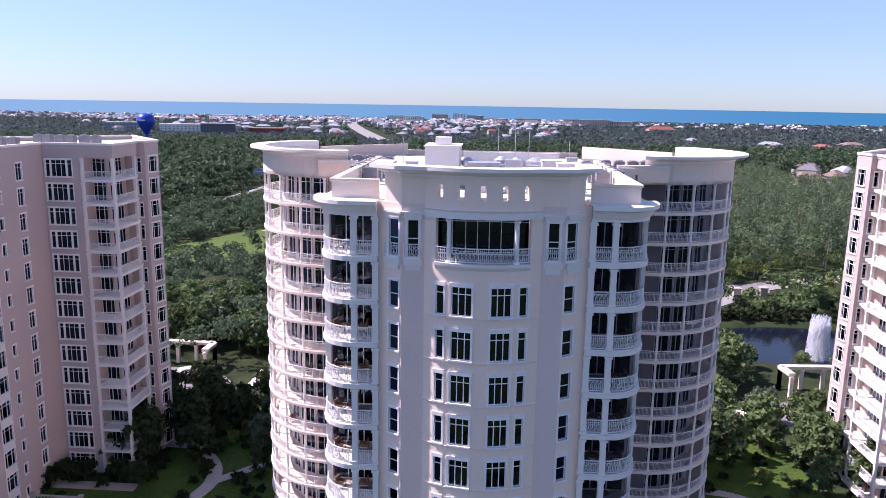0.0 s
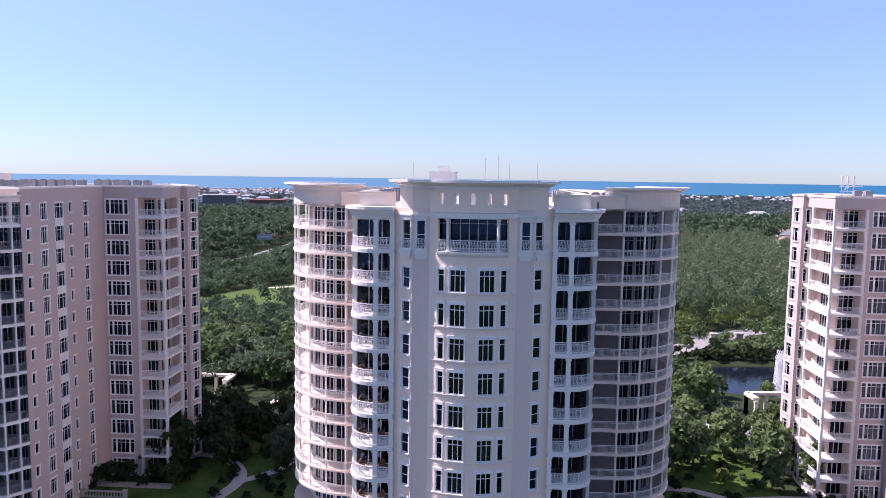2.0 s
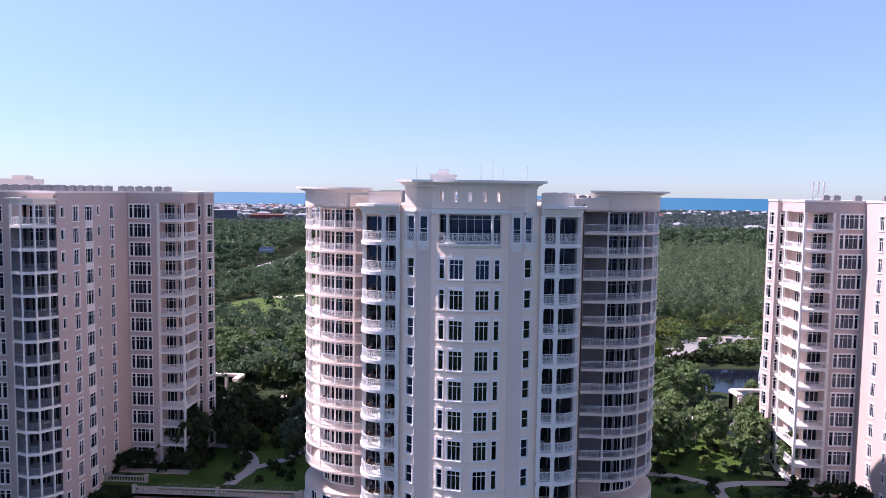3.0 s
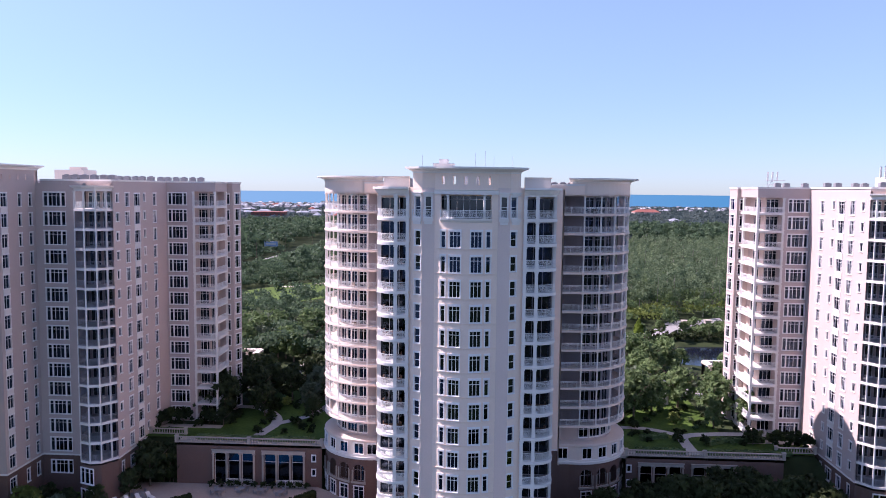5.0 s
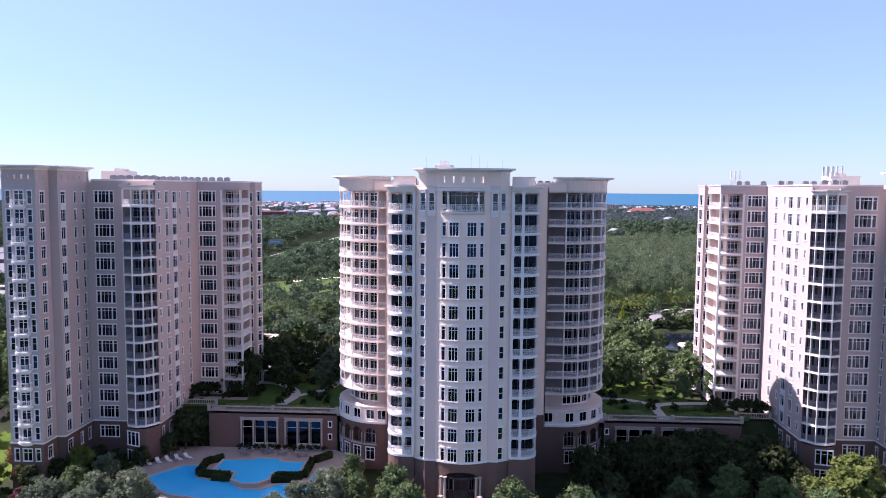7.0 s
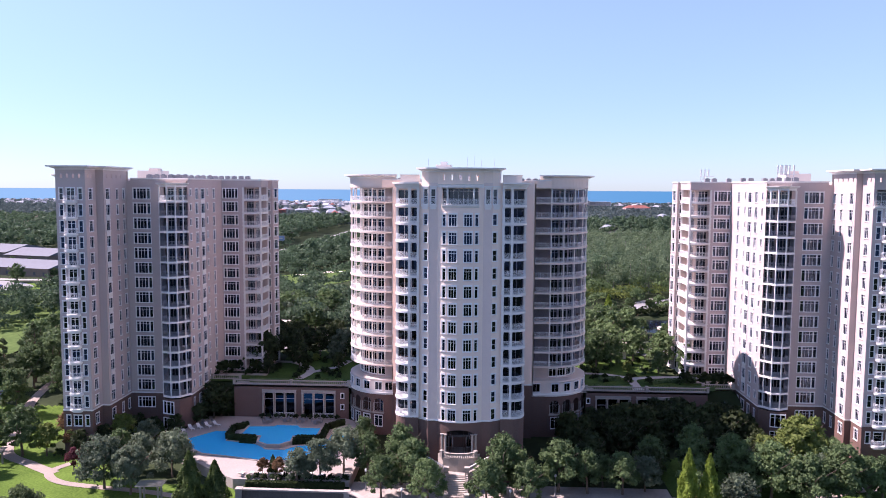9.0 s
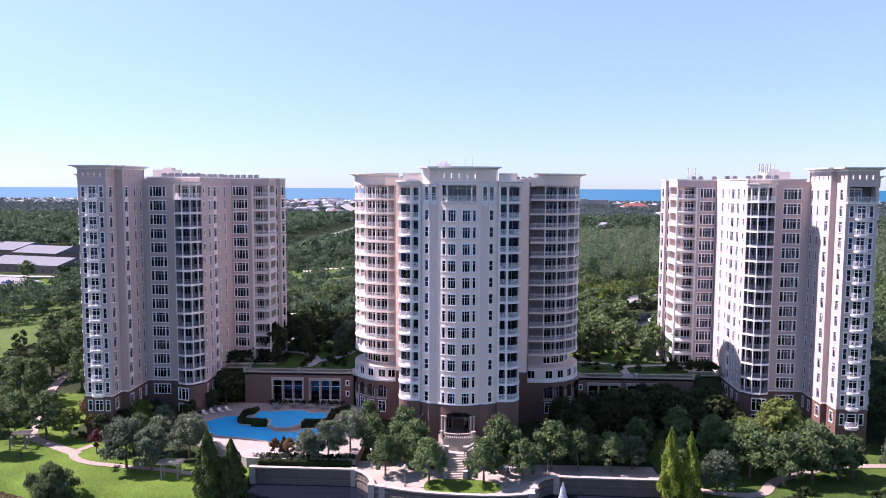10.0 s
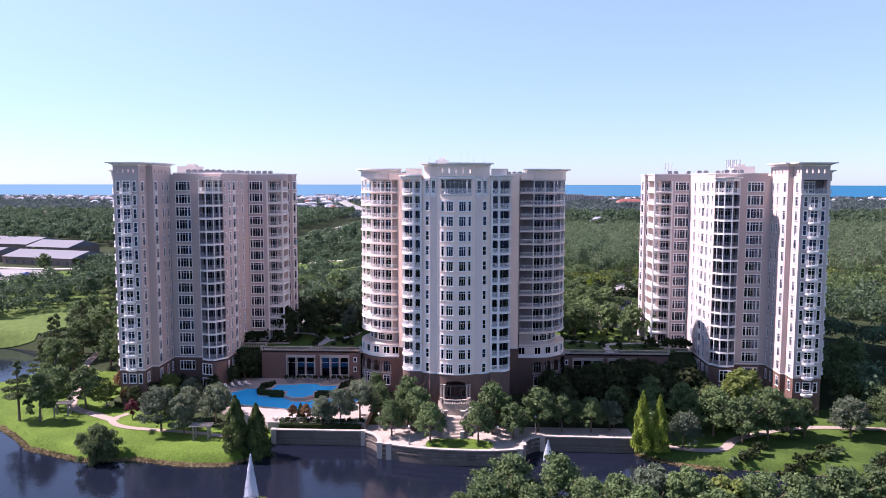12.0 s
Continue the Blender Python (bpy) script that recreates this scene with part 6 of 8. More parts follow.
def car(x, y, z, turn, paint, label):
    m = pose(x, y, z, 0, 0, turn)
    c = thing("car", m, label, "car", "parked cars")
    body = Shape()
    prof = [(-2.2, 0.35), (2.2, 0.35), (2.25, 0.75), (1.2, 0.95), (0.5, 1.45), (-1.3, 1.5), (-2.15, 1.0), (-2.25, 0.7)]
    n = len(prof)
    for yy, k in ((-0.9, 1.0), (0.9, 1.0)):
        body.v += [(px, yy * (0.82 if pz > 1.2 else 1.0), pz) for px, pz in prof]
    body.f = [tuple(range(n)), tuple(reversed(range(n, 2 * n)))] + [(k, k + n, (k + 1) % n + n, (k + 1) % n) for k in range(n)]
    part("body", body, paint, c, at=m)
    part("windscreen", Shape().face((1.16, -0.76, 0.99), (1.16, 0.76, 0.99), (0.56, 0.7, 1.43), (0.56, -0.7, 1.43)), GREYBOX, c, at=m @ Matrix.Translation((0.02, 0, 0.02)))
    part("side_window", Shape().box(-1.2, 0.45, -0.84, 0.84, 1.05, 1.36), GREYBOX, c, at=m)
    for sx in (-1.35, 1.35):
        for sy in (-0.82, 0.82):
            part("wheel", Shape().lathe(0, 0, [(0.33, -0.1), (0.33, 0.1)], 14), GREYBOX, c, at=m @ Matrix.Translation((sx, sy, 0.33)) @ pose(0, 0, 0, 90))


WHITEPAINT = surface("white_car_paint", (0.75, 0.75, 0.76), 0.25, 0.03)
DARKPAINT = surface("dark_car_paint", (0.04, 0.045, 0.05), 0.25, 0.03)
car(-53.2, 124.6, 10.12, 35, WHITEPAINT, "white saloon car parked in the motor court")
car(57.8, 122.5, 10.12, 80, DARKPAINT, "dark car parked under the colonnade")


# chairs and small tables on the balconies of the central tower
WICKER = surface("brown_wicker", (0.16, 0.085, 0.05), 0.8, 0.3, 3.0, 20.0)
CUSHION = surface("pale_cushion", (0.58, 0.52, 0.46), 0.9, 0.1, 1.0, 8.0)
CHAIRMESH = [Shape().box(-0.3, 0.3, -0.3, 0.3, 0.3, 0.42).mesh("seat", CUSHION), Shape().box(-0.3, 0.3, 0.22, 0.32, 0.42, 0.95).mesh("backrest", WICKER), Shape().box(-0.03, 0.03, -0.03, 0.03, 0.0, 0.3).mesh("leg", WICKER), Shape().box(-0.05, 0.05, -0.3, 0.3, 0.42, 0.62).mesh("armrest", WICKER)]
TABLEMESH = [Shape().lathe(0, 0, [(0.42, 0.66), (0.45, 0.69), (0.42, 0.72)], 14).mesh("tabletop", WICKER), Shape().lathe(0, 0, [(0.26, 0.0), (0.24, 0.04), (0.05, 0.08), (0.05, 0.66)], 8).mesh("leg", WICKER)]


def balcony_chair(x, y, z, turn):
    m = pose(x, y, z, 0, 0, turn)
    c = thing("balcony_chair", m, "brown wicker armchair with a pale cushion on a balcony", "chair", "balcony chairs")
    part("seat", CHAIRMESH[0], CUSHION, c, at=m)
    part("backrest", CHAIRMESH[1], WICKER, c, at=m)
    for sx in (-0.25, 0.25):
        part("armrest", CHAIRMESH[3], WICKER, c, at=m @ Matrix.Translation((sx, 0, 0)))
        for sy in (-0.25, 0.25):
            part("leg", CHAIRMESH[2], WICKER, c, at=m @ Matrix.Translation((sx, sy, 0)))


def balcony_table(x, y, z):
    m = pose(x, y, z)
    t = thing("balcony_table", m, "small round brown table on a balcony", "table", "balcony tables")
    part("tabletop", TABLEMESH[0], WICKER, t, at=m)
    part("leg", TABLEMESH[1], WICKER, t, at=m)


rng_b = random.Random(41)
for k in range(0, 10):
    for s in (-1, 1):
        x, y, z = -0.35 + s * 9.1, 50.1, level(k) + 0.003
        if rng_b.random() < 0.75:
            balcony_table(x, y, z)
        for dx, dy, turn in ((-0.9, 0.2, 80), (0.8, 0.3, -75)):
            if rng_b.random() < 0.8:
                balcony_chair(x + dx, y + dy, z, turn + rng_b.uniform(-15, 15))
for k in range(0, 9, 2):
    for s, wx, wy in ((-1, -15.8, 80.1), (1, 16.8, 80.9)):
        a = radians(rng_b.uniform(15, 60))
        balcony_chair(wx + s * 7.5 * math.sin(a), wy - 7.5 * math.cos(a), level(k) + 0.003, -s * math.degrees(a) + rng_b.uniform(-30, 30) + 180)


# ---- trees ----
def card_mesh(name, v, material):
    """A mesh of loose leaf clumps; v is an array n x corners x 3."""
    n, c = v.shape[:2]
    me = bpy.data.meshes.new(name)
    me.vertices.add(c * n)
    me.vertices.foreach_set("co", np.ascontiguousarray(v, dtype=np.float32).ravel())
    me.loops.add(c * n)
    me.loops.foreach_set("vertex_index", np.arange(c * n, dtype=np.int32))
    me.polygons.add(n)
    me.polygons.foreach_set("loop_start", np.arange(0, c * n, c, dtype=np.int32))
    me.materials.append(material)
    me.update(calc_edges=True)
    return me


def leaf_cards(rng, centres, normals, size, droop=0.0):
    """Three-cornered leaf sprays about the given places, facing roughly along the normals."""
    n = len(centres)
    nn = normals + rng.normal(0, 0.7, (n, 3))
    nn /= np.linalg.norm(nn, axis=1)[:, None] + 1e-9
    a = np.cross(nn, rng.normal(0, 1, (n, 3)))
    a /= np.linalg.norm(a, axis=1)[:, None] + 1e-9
    b = np.cross(nn, a)
    s = (size * rng.uniform(0.6, 1.35, n))[:, None]
    e = rng.uniform(0.7, 1.1, (n, 1))
    q = np.stack([centres - a * s * 0.85 - b * s * 0.5, centres + a * s * 0.85 - b * s * 0.5, centres + b * s * e + nn * s * 0.25], 1)
    if droop:
        q[:, 2, 2] -= droop
    return q


def crown_cards(rng, blobs, n, size, hollow=0.72, droop=0.0):
    """Leaf clumps over a set of ellipsoid boughs (cx, cy, cz, rx, ry, rz)."""
    blobs = np.array(blobs)
    vol = (blobs[:, 3] * blobs[:, 4] * blobs[:, 5]) ** 0.67
    pick = rng.choice(len(blobs), n, p=vol / vol.sum())
    d = rng.normal(0, 1, (n, 3))
    d /= np.linalg.norm(d, axis=1)[:, None]
    low = d[:, 2] < -0.35
    d[low, 2] *= -0.4
    d /= np.linalg.norm(d, axis=1)[:, None]
    lump = 1 + 0.16 * np.sin(d[:, 0] * 7 + pick) * np.cos(d[:, 1] * 6 + pick * 2)
    r = (hollow + (1 - hollow) * rng.random(n)) * lump
    c = blobs[pick, :3] + d * blobs[pick, 3:] * r[:, None]
    mid = blobs[:, :3].mean(0) - np.array([0, 0, blobs[:, 2].mean() * 0.35])
    out = c - mid
    out /= np.linalg.norm(out, axis=1)[:, None]
    return leaf_cards(rng, c, d * 0.45 + out * 0.55, size, droop)


def trunk_shape(rng, h, r, spread, limbs, lean=0.0):
    s = Shape()
    p, top = Vector((0, 0, -0.4)), Vector((lean, 0, h * 0.42))
    mid = Vector((lean * 0.3, 0, h * 0.2))
    s.tube(p, mid, r * 1.25, r * 0.9, 8)
    s.tube(mid, top, r * 0.9, r * 0.65, 8)
    for k in range(limbs):
        a = 2 * math.pi * (k + rng.uniform(-0.3, 0.3)) / limbs
        e = top + Vector((math.cos(a) * spread * 0.55, math.sin(a) * spread * 0.55, h * rng.uniform(0.15, 0.3)))
        s.tube(top - Vector((0, 0, 0.1 * h * (k % 2))), e, r * 0.5, r * 0.25, 6)
        s.tube(e, e + Vector((math.cos(a + 0.4) * spread * 0.3, math.sin(a + 0.4) * spread * 0.3, h * 0.12)), r * 0.25, r * 0.08, 5)
    s.tube(top, (lean, 0, h * 0.8), r * 0.6, r * 0.12, 6)
    return s


def broad_tree(seed, h, r, material, n=5500, size=0.185, boughs=38, droop=0.0, base=0.12, detail=1.0):
    """Trunk and crown meshes of a broad-leaved tree: an egg of uneven boughs with gaps between them."""
    rng = np.random.default_rng(seed)
    n, size = int(n * detail), size * detail ** -0.45
    blobs = []
    for k in range(boughs):
        a, z = k * 2.4 + rng.uniform(-0.5, 0.5), base + 0.12 + (0.76 - base) * (k + rng.random()) / boughs
        u = (z - base) / (1 - base)
        wide = math.sin(math.pi * min(1.0, 0.22 + 0.78 * u ** 0.85)) ** 0.6
        q = rng.uniform(0.25, 0.84) * wide
        f = rng.uniform(0.15, 0.31) * (0.6 + 0.4 * wide)
        blobs.append((math.cos(a) * r * q, math.sin(a) * r * q, h * z, r * f, r * f, r * f * rng.uniform(0.8, 1.15)))
    blobs.append((0, 0, h * (0.52 + base * 0.4), r * 0.42, r * 0.42, h * 0.28))
    blobs.append((0.1 * r, 0, h * 0.86, r * 0.26, r * 0.26, h * 0.10))
    blobs.append((0, 0, h * 0.56, r * 0.72, r * 0.72, h * 0.32))
    crown = crown_cards(rng, blobs, n, size, 0.2, droop)
    core = crown_cards(rng, [(b[0], b[1], b[2], b[3] * 0.6, b[4] * 0.6, b[5] * 0.6) for b in blobs], n // 9, size * 1.8, 0.5)
    return trunk_shape(rng, h, 0.022 * h, r, 5, rng.uniform(-0.5, 0.5)).mesh("trunk", BARK), card_mesh("crown", np.concatenate([crown, core]), material)


def cone_tree(seed, h, r, material, n=2600, size=0.24):
    """Trunk and crown of a cedar: an uneven flame of upright sprays."""
    rng = np.random.default_rng(seed)
    t = rng.random(n) ** 1.25
    a = rng.random(n) * 2 * np.pi
    lobes = 1 + 0.22 * np.sin(a * 5 + t * 9) + 0.15 * np.sin(a * 3 - t * 17)
    rad = r * np.sin(np.clip(1 - t, 0.02, 1) * 1.45) ** 0.8 * lobes * rng.uniform(0.75, 1.05, n)
    c = np.stack([rad * np.cos(a), rad * np.sin(a), 0.35 + t * h], 1)
    nrm = np.stack([np.cos(a), np.sin(a), np.full(n, 0.5)], 1)
    q = leaf_cards(rng, c, nrm, size)
    q[:, 2, 2] += size * 0.9
    s = Shape().tube((0, 0, -0.3), (0, 0, h * 0.8), 0.16, 0.04, 7)
    return s.mesh("trunk", BARK), card_mesh("crown", q, material)


def pine_tree(seed, h, r, material, n=1500, size=0.3):
    rng = np.random.default_rng(seed)
    blobs = []
    s = Shape().tube((0, 0, -0.4), (0.2, 0, h * 0.5), 0.022 * h, 0.016 * h, 8).tube((0.2, 0, h * 0.5), (0.1, 0.1, h * 0.97), 0.016 * h, 0.004 * h, 6)
    for k in range(13):
        z = 0.38 + 0.58 * k / 12
        a = k * 2.4
        q = r * (1.05 - z) * 1.5 * rng.uniform(0.6, 1.0)
        c = (math.cos(a) * q * 0.7, math.sin(a) * q * 0.7, h * z)
        blobs.append((*c, max(0.5, q * 0.6), max(0.5, q * 0.6), h * 0.05))
        s.tube((0.15, 0.05, h * (z - 0.03)), c, 0.05, 0.02, 4)
    return s.mesh("trunk", BARK), card_mesh("crown", crown_cards(rng, blobs, n, size, 0.4), material)


TREES = {}
GROW = {"tree": 1.13}


def tree(kind, x, y, scale=1.0, turn=None, z=None, wide=1.0, plain=False):
    """Plants a tree of a kind; its meshes are shared by all of that kind."""
    label, category, group = KINDS[kind][1:4]
    key = (kind, plain)
    if key not in TREES:
        TREES[key] = KINDS[kind][0](0.24) if plain else KINDS[kind][0]()
    tr, cr = TREES[key]
    turn = turn if turn is not None else (x * 37 + y * 91) % 360
    z = ground_height(x, y) if z is None else z
    scale *= GROW.get(category, 1.0)
    m = pose(x, y, z, 0, 0, turn) @ Matrix.Diagonal((scale * wide, scale * wide, scale, 1))
    t = thing("tree" if category == "tree" else category, pose(x, y, z, 0, 0, turn), label, category, group)
    part("trunk", tr, BARK, t, at=m)
    part("crown", cr, None, t, at=m)
    return t


KINDS = {
    "oak_a": (lambda d=1.0: broad_tree(1, 8.5, 3.9, OAK, detail=d), "spreading green live oak with a full crown", "tree", "lakeside oaks"),
    "oak_b": (lambda d=1.0: broad_tree(2, 8.0, 3.4, OAK, boughs=33, detail=d), "rounded green live oak with a gappy crown", "tree", "lakeside oaks"),
    "oak_c": (lambda d=1.0: broad_tree(3, 9.0, 3.0, OAK, boughs=40, detail=d), "upright green live oak on a slim trunk", "tree", "lakeside oaks"),
    "silver_a": (lambda d=1.0: broad_tree(4, 7.5, 4.0, SILVER, boughs=36, detail=d), "broad silver-green tree on the lawn", "tree", "silver-green trees"),
    "silver_b": (lambda d=1.0: broad_tree(5, 7.0, 3.4, SILVER, boughs=34, droop=0.2, detail=d), "silver-green tree with loose hanging leaves", "tree", "silver-green trees"),
    "willow": (lambda d=1.0: broad_tree(6, 7.6, 4.1, PINE, 8000, 0.2, 34, 0.35, 0.06, d), "dark drooping tree leaning over the lake bank", "tree", "lakeside trees"),
    "cedar": (lambda d=1.0: cone_tree(7, 8.6, 1.9, CEDAR, int(5200 * d), 0.19), "bright yellow-green flame-shaped cedar", "tree", "cedars"),
    "dark_cedar": (lambda d=1.0: cone_tree(8, 9.6, 2.5, DARKCEDAR, int(6500 * d), 0.22), "dense dark green cedar by the lake wall", "tree", "cedars"),
    "pine": (lambda d=1.0: pine_tree(9, 12.0, 3.4, PINE, int(4500 * d), 0.2), "tall dark pine with open tiers", "tree", "pines"),
    "russet": (lambda d=1.0: broad_tree(10, 6.5, 2.8, RUSSET, 4000, 0.19, 16, detail=d), "russet-leaved tree beside the tower", "tree", "ornamental trees"),
    "maroon": (lambda d=1.0: broad_tree(11, 4.0, 1.7, MAROON, 2000, 0.16, 11, detail=d), "small maroon-leaved tree on the lawn", "tree", "ornamental trees"),
    "lime": (lambda d=1.0: broad_tree(12, 6.2, 3.0, LIME, 4800, 0.2, 18, detail=d), "bright green young tree", "tree", "ornamental trees"),
    "shade_oak": (lambda d=1.0: broad_tree(15, 8.0, 3.6, SHADELEAF, detail=d), "dark leafy tree in the shade of the tower", "tree", "shaded slope trees"),
    "shrub": (lambda d=1.0: broad_tree(13, 1.8, 1.3, OAK, 480, 0.17, 7, base=0.1), "rounded green garden shrub", "shrub", "garden shrubs"),
    "dark_shrub": (lambda d=1.0: broad_tree(14, 2.2, 1.5, HEDGE, 480, 0.19, 7, base=0.1), "dark rounded garden shrub", "shrub", "garden shrubs"),
}
# dark copy of the oak leaves: tower shade painted into the colour
SHADELEAF = leaf_surface("shade_darkened_leaves", (0.022, 0.034, 0.014), (0.075, 0.10, 0.035))
LIME = leaf_surface("bright_green_leaves", (0.10, 0.14, 0.03), (0.26, 0.32, 0.08))
# lawn by the lake
for kind, x, y, s in (("pine", -91.6, 46.7, 0.95), ("oak_c", -87.0, 46.4, 1.1), ("oak_a", -88.5, 55.5, 1.05), ("oak_b", -82.0, 55.5, 1.15), ("lime", -77.6, 55.8, 0.95), ("lime", -73.5, 59.0, 0.75), ("willow", -65.8, 29.6, 1.0),
                      ("maroon", -68.7, 49.2, 1.0), ("russet", -77.3, 63.5, 1.05), ("russet", -74.0, 58.2, 0.7), ("silver_a", -59.2, 41.5, 1.15), ("silver_b", -54.0, 39.8, 1.1), ("silver_a", -50.2, 47.5, 1.0), ("silver_b", -56.5, 49.5, 0.95),
                      ("lime", -66.0, 62.5, 0.95), ("silver_b", -60.5, 60.5, 0.8), ("oak_b", -63.0, 55.0, 0.7), ("pine", -108.5, 91.0, 1.0), ("pine", -106.0, 84.0, 1.05), ("oak_a", -103.0, 80.0, 1.1), ("oak_c", -97.5, 78.0, 1.1), ("oak_b", -97.0, 66.0, 0.9),
                      ("pine", -106.0, 99.0, 1.1), ("oak_a", -104.0, 95.0, 1.2), ("oak_b", -92.5, 88.0, 1.2), ("oak_c", -87.0, 84.0, 1.2), ("oak_a", -95.0, 104.0, 1.3), ("oak_b", -84.0, 98.0, 1.3), ("pine", -101.0, 70.5, 0.8), ("shrub", -80.5, 44.0, 0.8)):
    tree(kind, x, y, s)
for k, (x, y) in enumerate(((-117, 119), (-111, 125), (-104, 118), (-113, 109), (-105, 107), (-98, 113), (-119, 130), (-101, 98), (-109, 133), (-96, 123), (-90, 112), (-88, 124))):
    tree(("oak_a", "pine", "oak_b", "oak_c")[k % 4], x, y, 1.15 + 0.08 * (k % 3), plain=k % 2 == 0)
tree("dark_cedar", -40.9, 31.9, 0.92, wide=0.85)
tree("dark_cedar", -37.5, 33.4, 1.0, wide=0.9)
# pool edge and promenade
for kind, x, y, s, z in (("silver_b", -27.0, 43.2, 0.85, 2.5), ("silver_b", -23.5, 44.6, 0.9, 3.4), ("silver_a", -20.0, 47.0, 0.95, 3.4), ("oak_c", -15.6, 46.5, 0.9, 2.2), ("oak_b", -12.6, 39.6, 0.85, 2.2), ("oak_a", -8.2, 42.4, 1.0, 2.2), ("oak_b", -4.9, 36.6, 0.92, 2.2),
                         ("oak_c", -10.0, 45.3, 1.1, 2.2), ("oak_c", -17.5, 54.0, 0.8, 3.4), ("oak_b", 4.3, 36.6, 0.95, 2.2), ("oak_c", 7.0, 41.4, 1.1, 2.2), ("oak_a", 9.0, 45.0, 0.85, 2.2), ("oak_b", 10.9, 38.7, 0.85, 2.2), ("oak_a", 16.2, 43.6, 1.0, 2.2), ("oak_c", 20.9, 43.4, 0.8, 2.2), ("oak_b", 26.6, 43.4, 0.85, 2.2),
                         ("silver_a", 30.5, 44.8, 0.75, 2.2), ("oak_b", 24.0, 47.0, 0.7, 1.6)):
    tree(kind, x, y, s, None, z)
tree("russet", -33.4, 44.8, 0.45, None, 3.4)
tree("russet", -30.6, 44.3, 0.5, None, 3.4)
tree("dark_cedar", -32.0, 46.0, 0.28, None, 3.4)
for k in range(14):
    tree("dark_shrub" if k % 3 else "shrub", -35.4 + k * 1.25, 43.4 + 0.4 * (k % 2), 0.62, None, 3.0)
tree("cedar", 34.9, 35.6, 1.12, z=1.4, wide=0.72)
tree("cedar", 38.0, 35.4, 1.06, z=1.4, wide=0.72)
# right-hand shore and slope
for kind, x, y, s in (("silver_a", 42.8, 36.8, 0.85), ("oak_a", 50.5, 43.5, 1.1), ("oak_b", 55.0, 40.5, 1.1), ("oak_a", 60.5, 42.0, 1.15), ("oak_b", 65.5, 43.5, 0.95), ("lime", 54.5, 56.5, 1.0), ("lime", 58.0, 53.0, 1.45), ("lime", 60.5, 56.0, 1.6), ("oak_c", 64.5, 53.5, 0.8), ("lime", 63.0, 49.5, 0.95),
                      ("silver_a", 77.4, 44.5, 1.0), ("silver_b", 80.5, 48.5, 0.85), ("oak_a", 86.5, 47.0, 1.1), ("silver_b", 57.5, 43.5, 1.1), ("oak_c", 68.5, 44.5, 0.8), ("lime", 63.5, 54.5, 0.9), ("shade_oak", 90.0, 34.0, 0.85), ("oak_a", 97.0, 38.0, 0.9), ("oak_b", 38.0, 41.5, 0.9), ("oak_a", 46.5, 50.0, 1.0), ("oak_c", 40.5, 53.5, 1.0), ("oak_b", 33.0, 52.0, 0.9), ("silver_b", 66.5, 47.5, 0.7), ("oak_b", 92.0, 56.0, 1.2), ("oak_a", 99.0, 62.0, 1.3), ("oak_c", 84.0, 60.0, 1.2), ("oak_a", 90.0, 72.0, 1.3), ("oak_b", 82.0, 70.0, 1.2), ("oak_c", 104.0, 52.0, 1.2)):
    tree(kind, x, y, s)
rng_s = random.Random(5)
for k in range(70):
    x, y = rng_s.uniform(14, 57), rng_s.uniform(47, 75.5)
    if x < 27 and y > 68 or (x < 17 and y > 50):
        continue
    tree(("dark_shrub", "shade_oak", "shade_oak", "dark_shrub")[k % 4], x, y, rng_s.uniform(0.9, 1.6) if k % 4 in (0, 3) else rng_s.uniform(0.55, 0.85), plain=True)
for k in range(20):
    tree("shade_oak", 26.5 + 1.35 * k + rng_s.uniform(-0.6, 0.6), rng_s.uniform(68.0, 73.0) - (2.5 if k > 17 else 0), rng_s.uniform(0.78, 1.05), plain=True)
for k in range(26):
    x, y = rng_s.uniform(-75, -58), rng_s.uniform(52, 63)
    tree(("shrub", "dark_shrub", "shrub")[k % 3], x, y, rng_s.uniform(0.7, 1.2))
for k in range(12):
    tree("dark_shrub", -42.5 + k * 1.45, 75.4, 0.55, None, 3.4)
for k in range(18):
    tree("dark_shrub", rng_s.uniform(-56.5, -49.5), rng_s.uniform(76.5, 80), rng_s.uniform(1.0, 1.9), None, 3.0)
for x, y in ((-57.0, 62.0), (-58.6, 66.5), (-60.5, 67.2), (-62.8, 67.4), (-64.5, 68.0), (-66.5, 67.6), (-68.6, 61.0)):
    tree("shrub", x, y, 0.9)
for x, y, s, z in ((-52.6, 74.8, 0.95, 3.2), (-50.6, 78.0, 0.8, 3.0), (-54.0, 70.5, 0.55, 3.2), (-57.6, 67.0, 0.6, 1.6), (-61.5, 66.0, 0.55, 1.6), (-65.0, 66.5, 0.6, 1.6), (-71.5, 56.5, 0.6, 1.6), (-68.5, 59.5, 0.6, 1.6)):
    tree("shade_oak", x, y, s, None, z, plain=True)
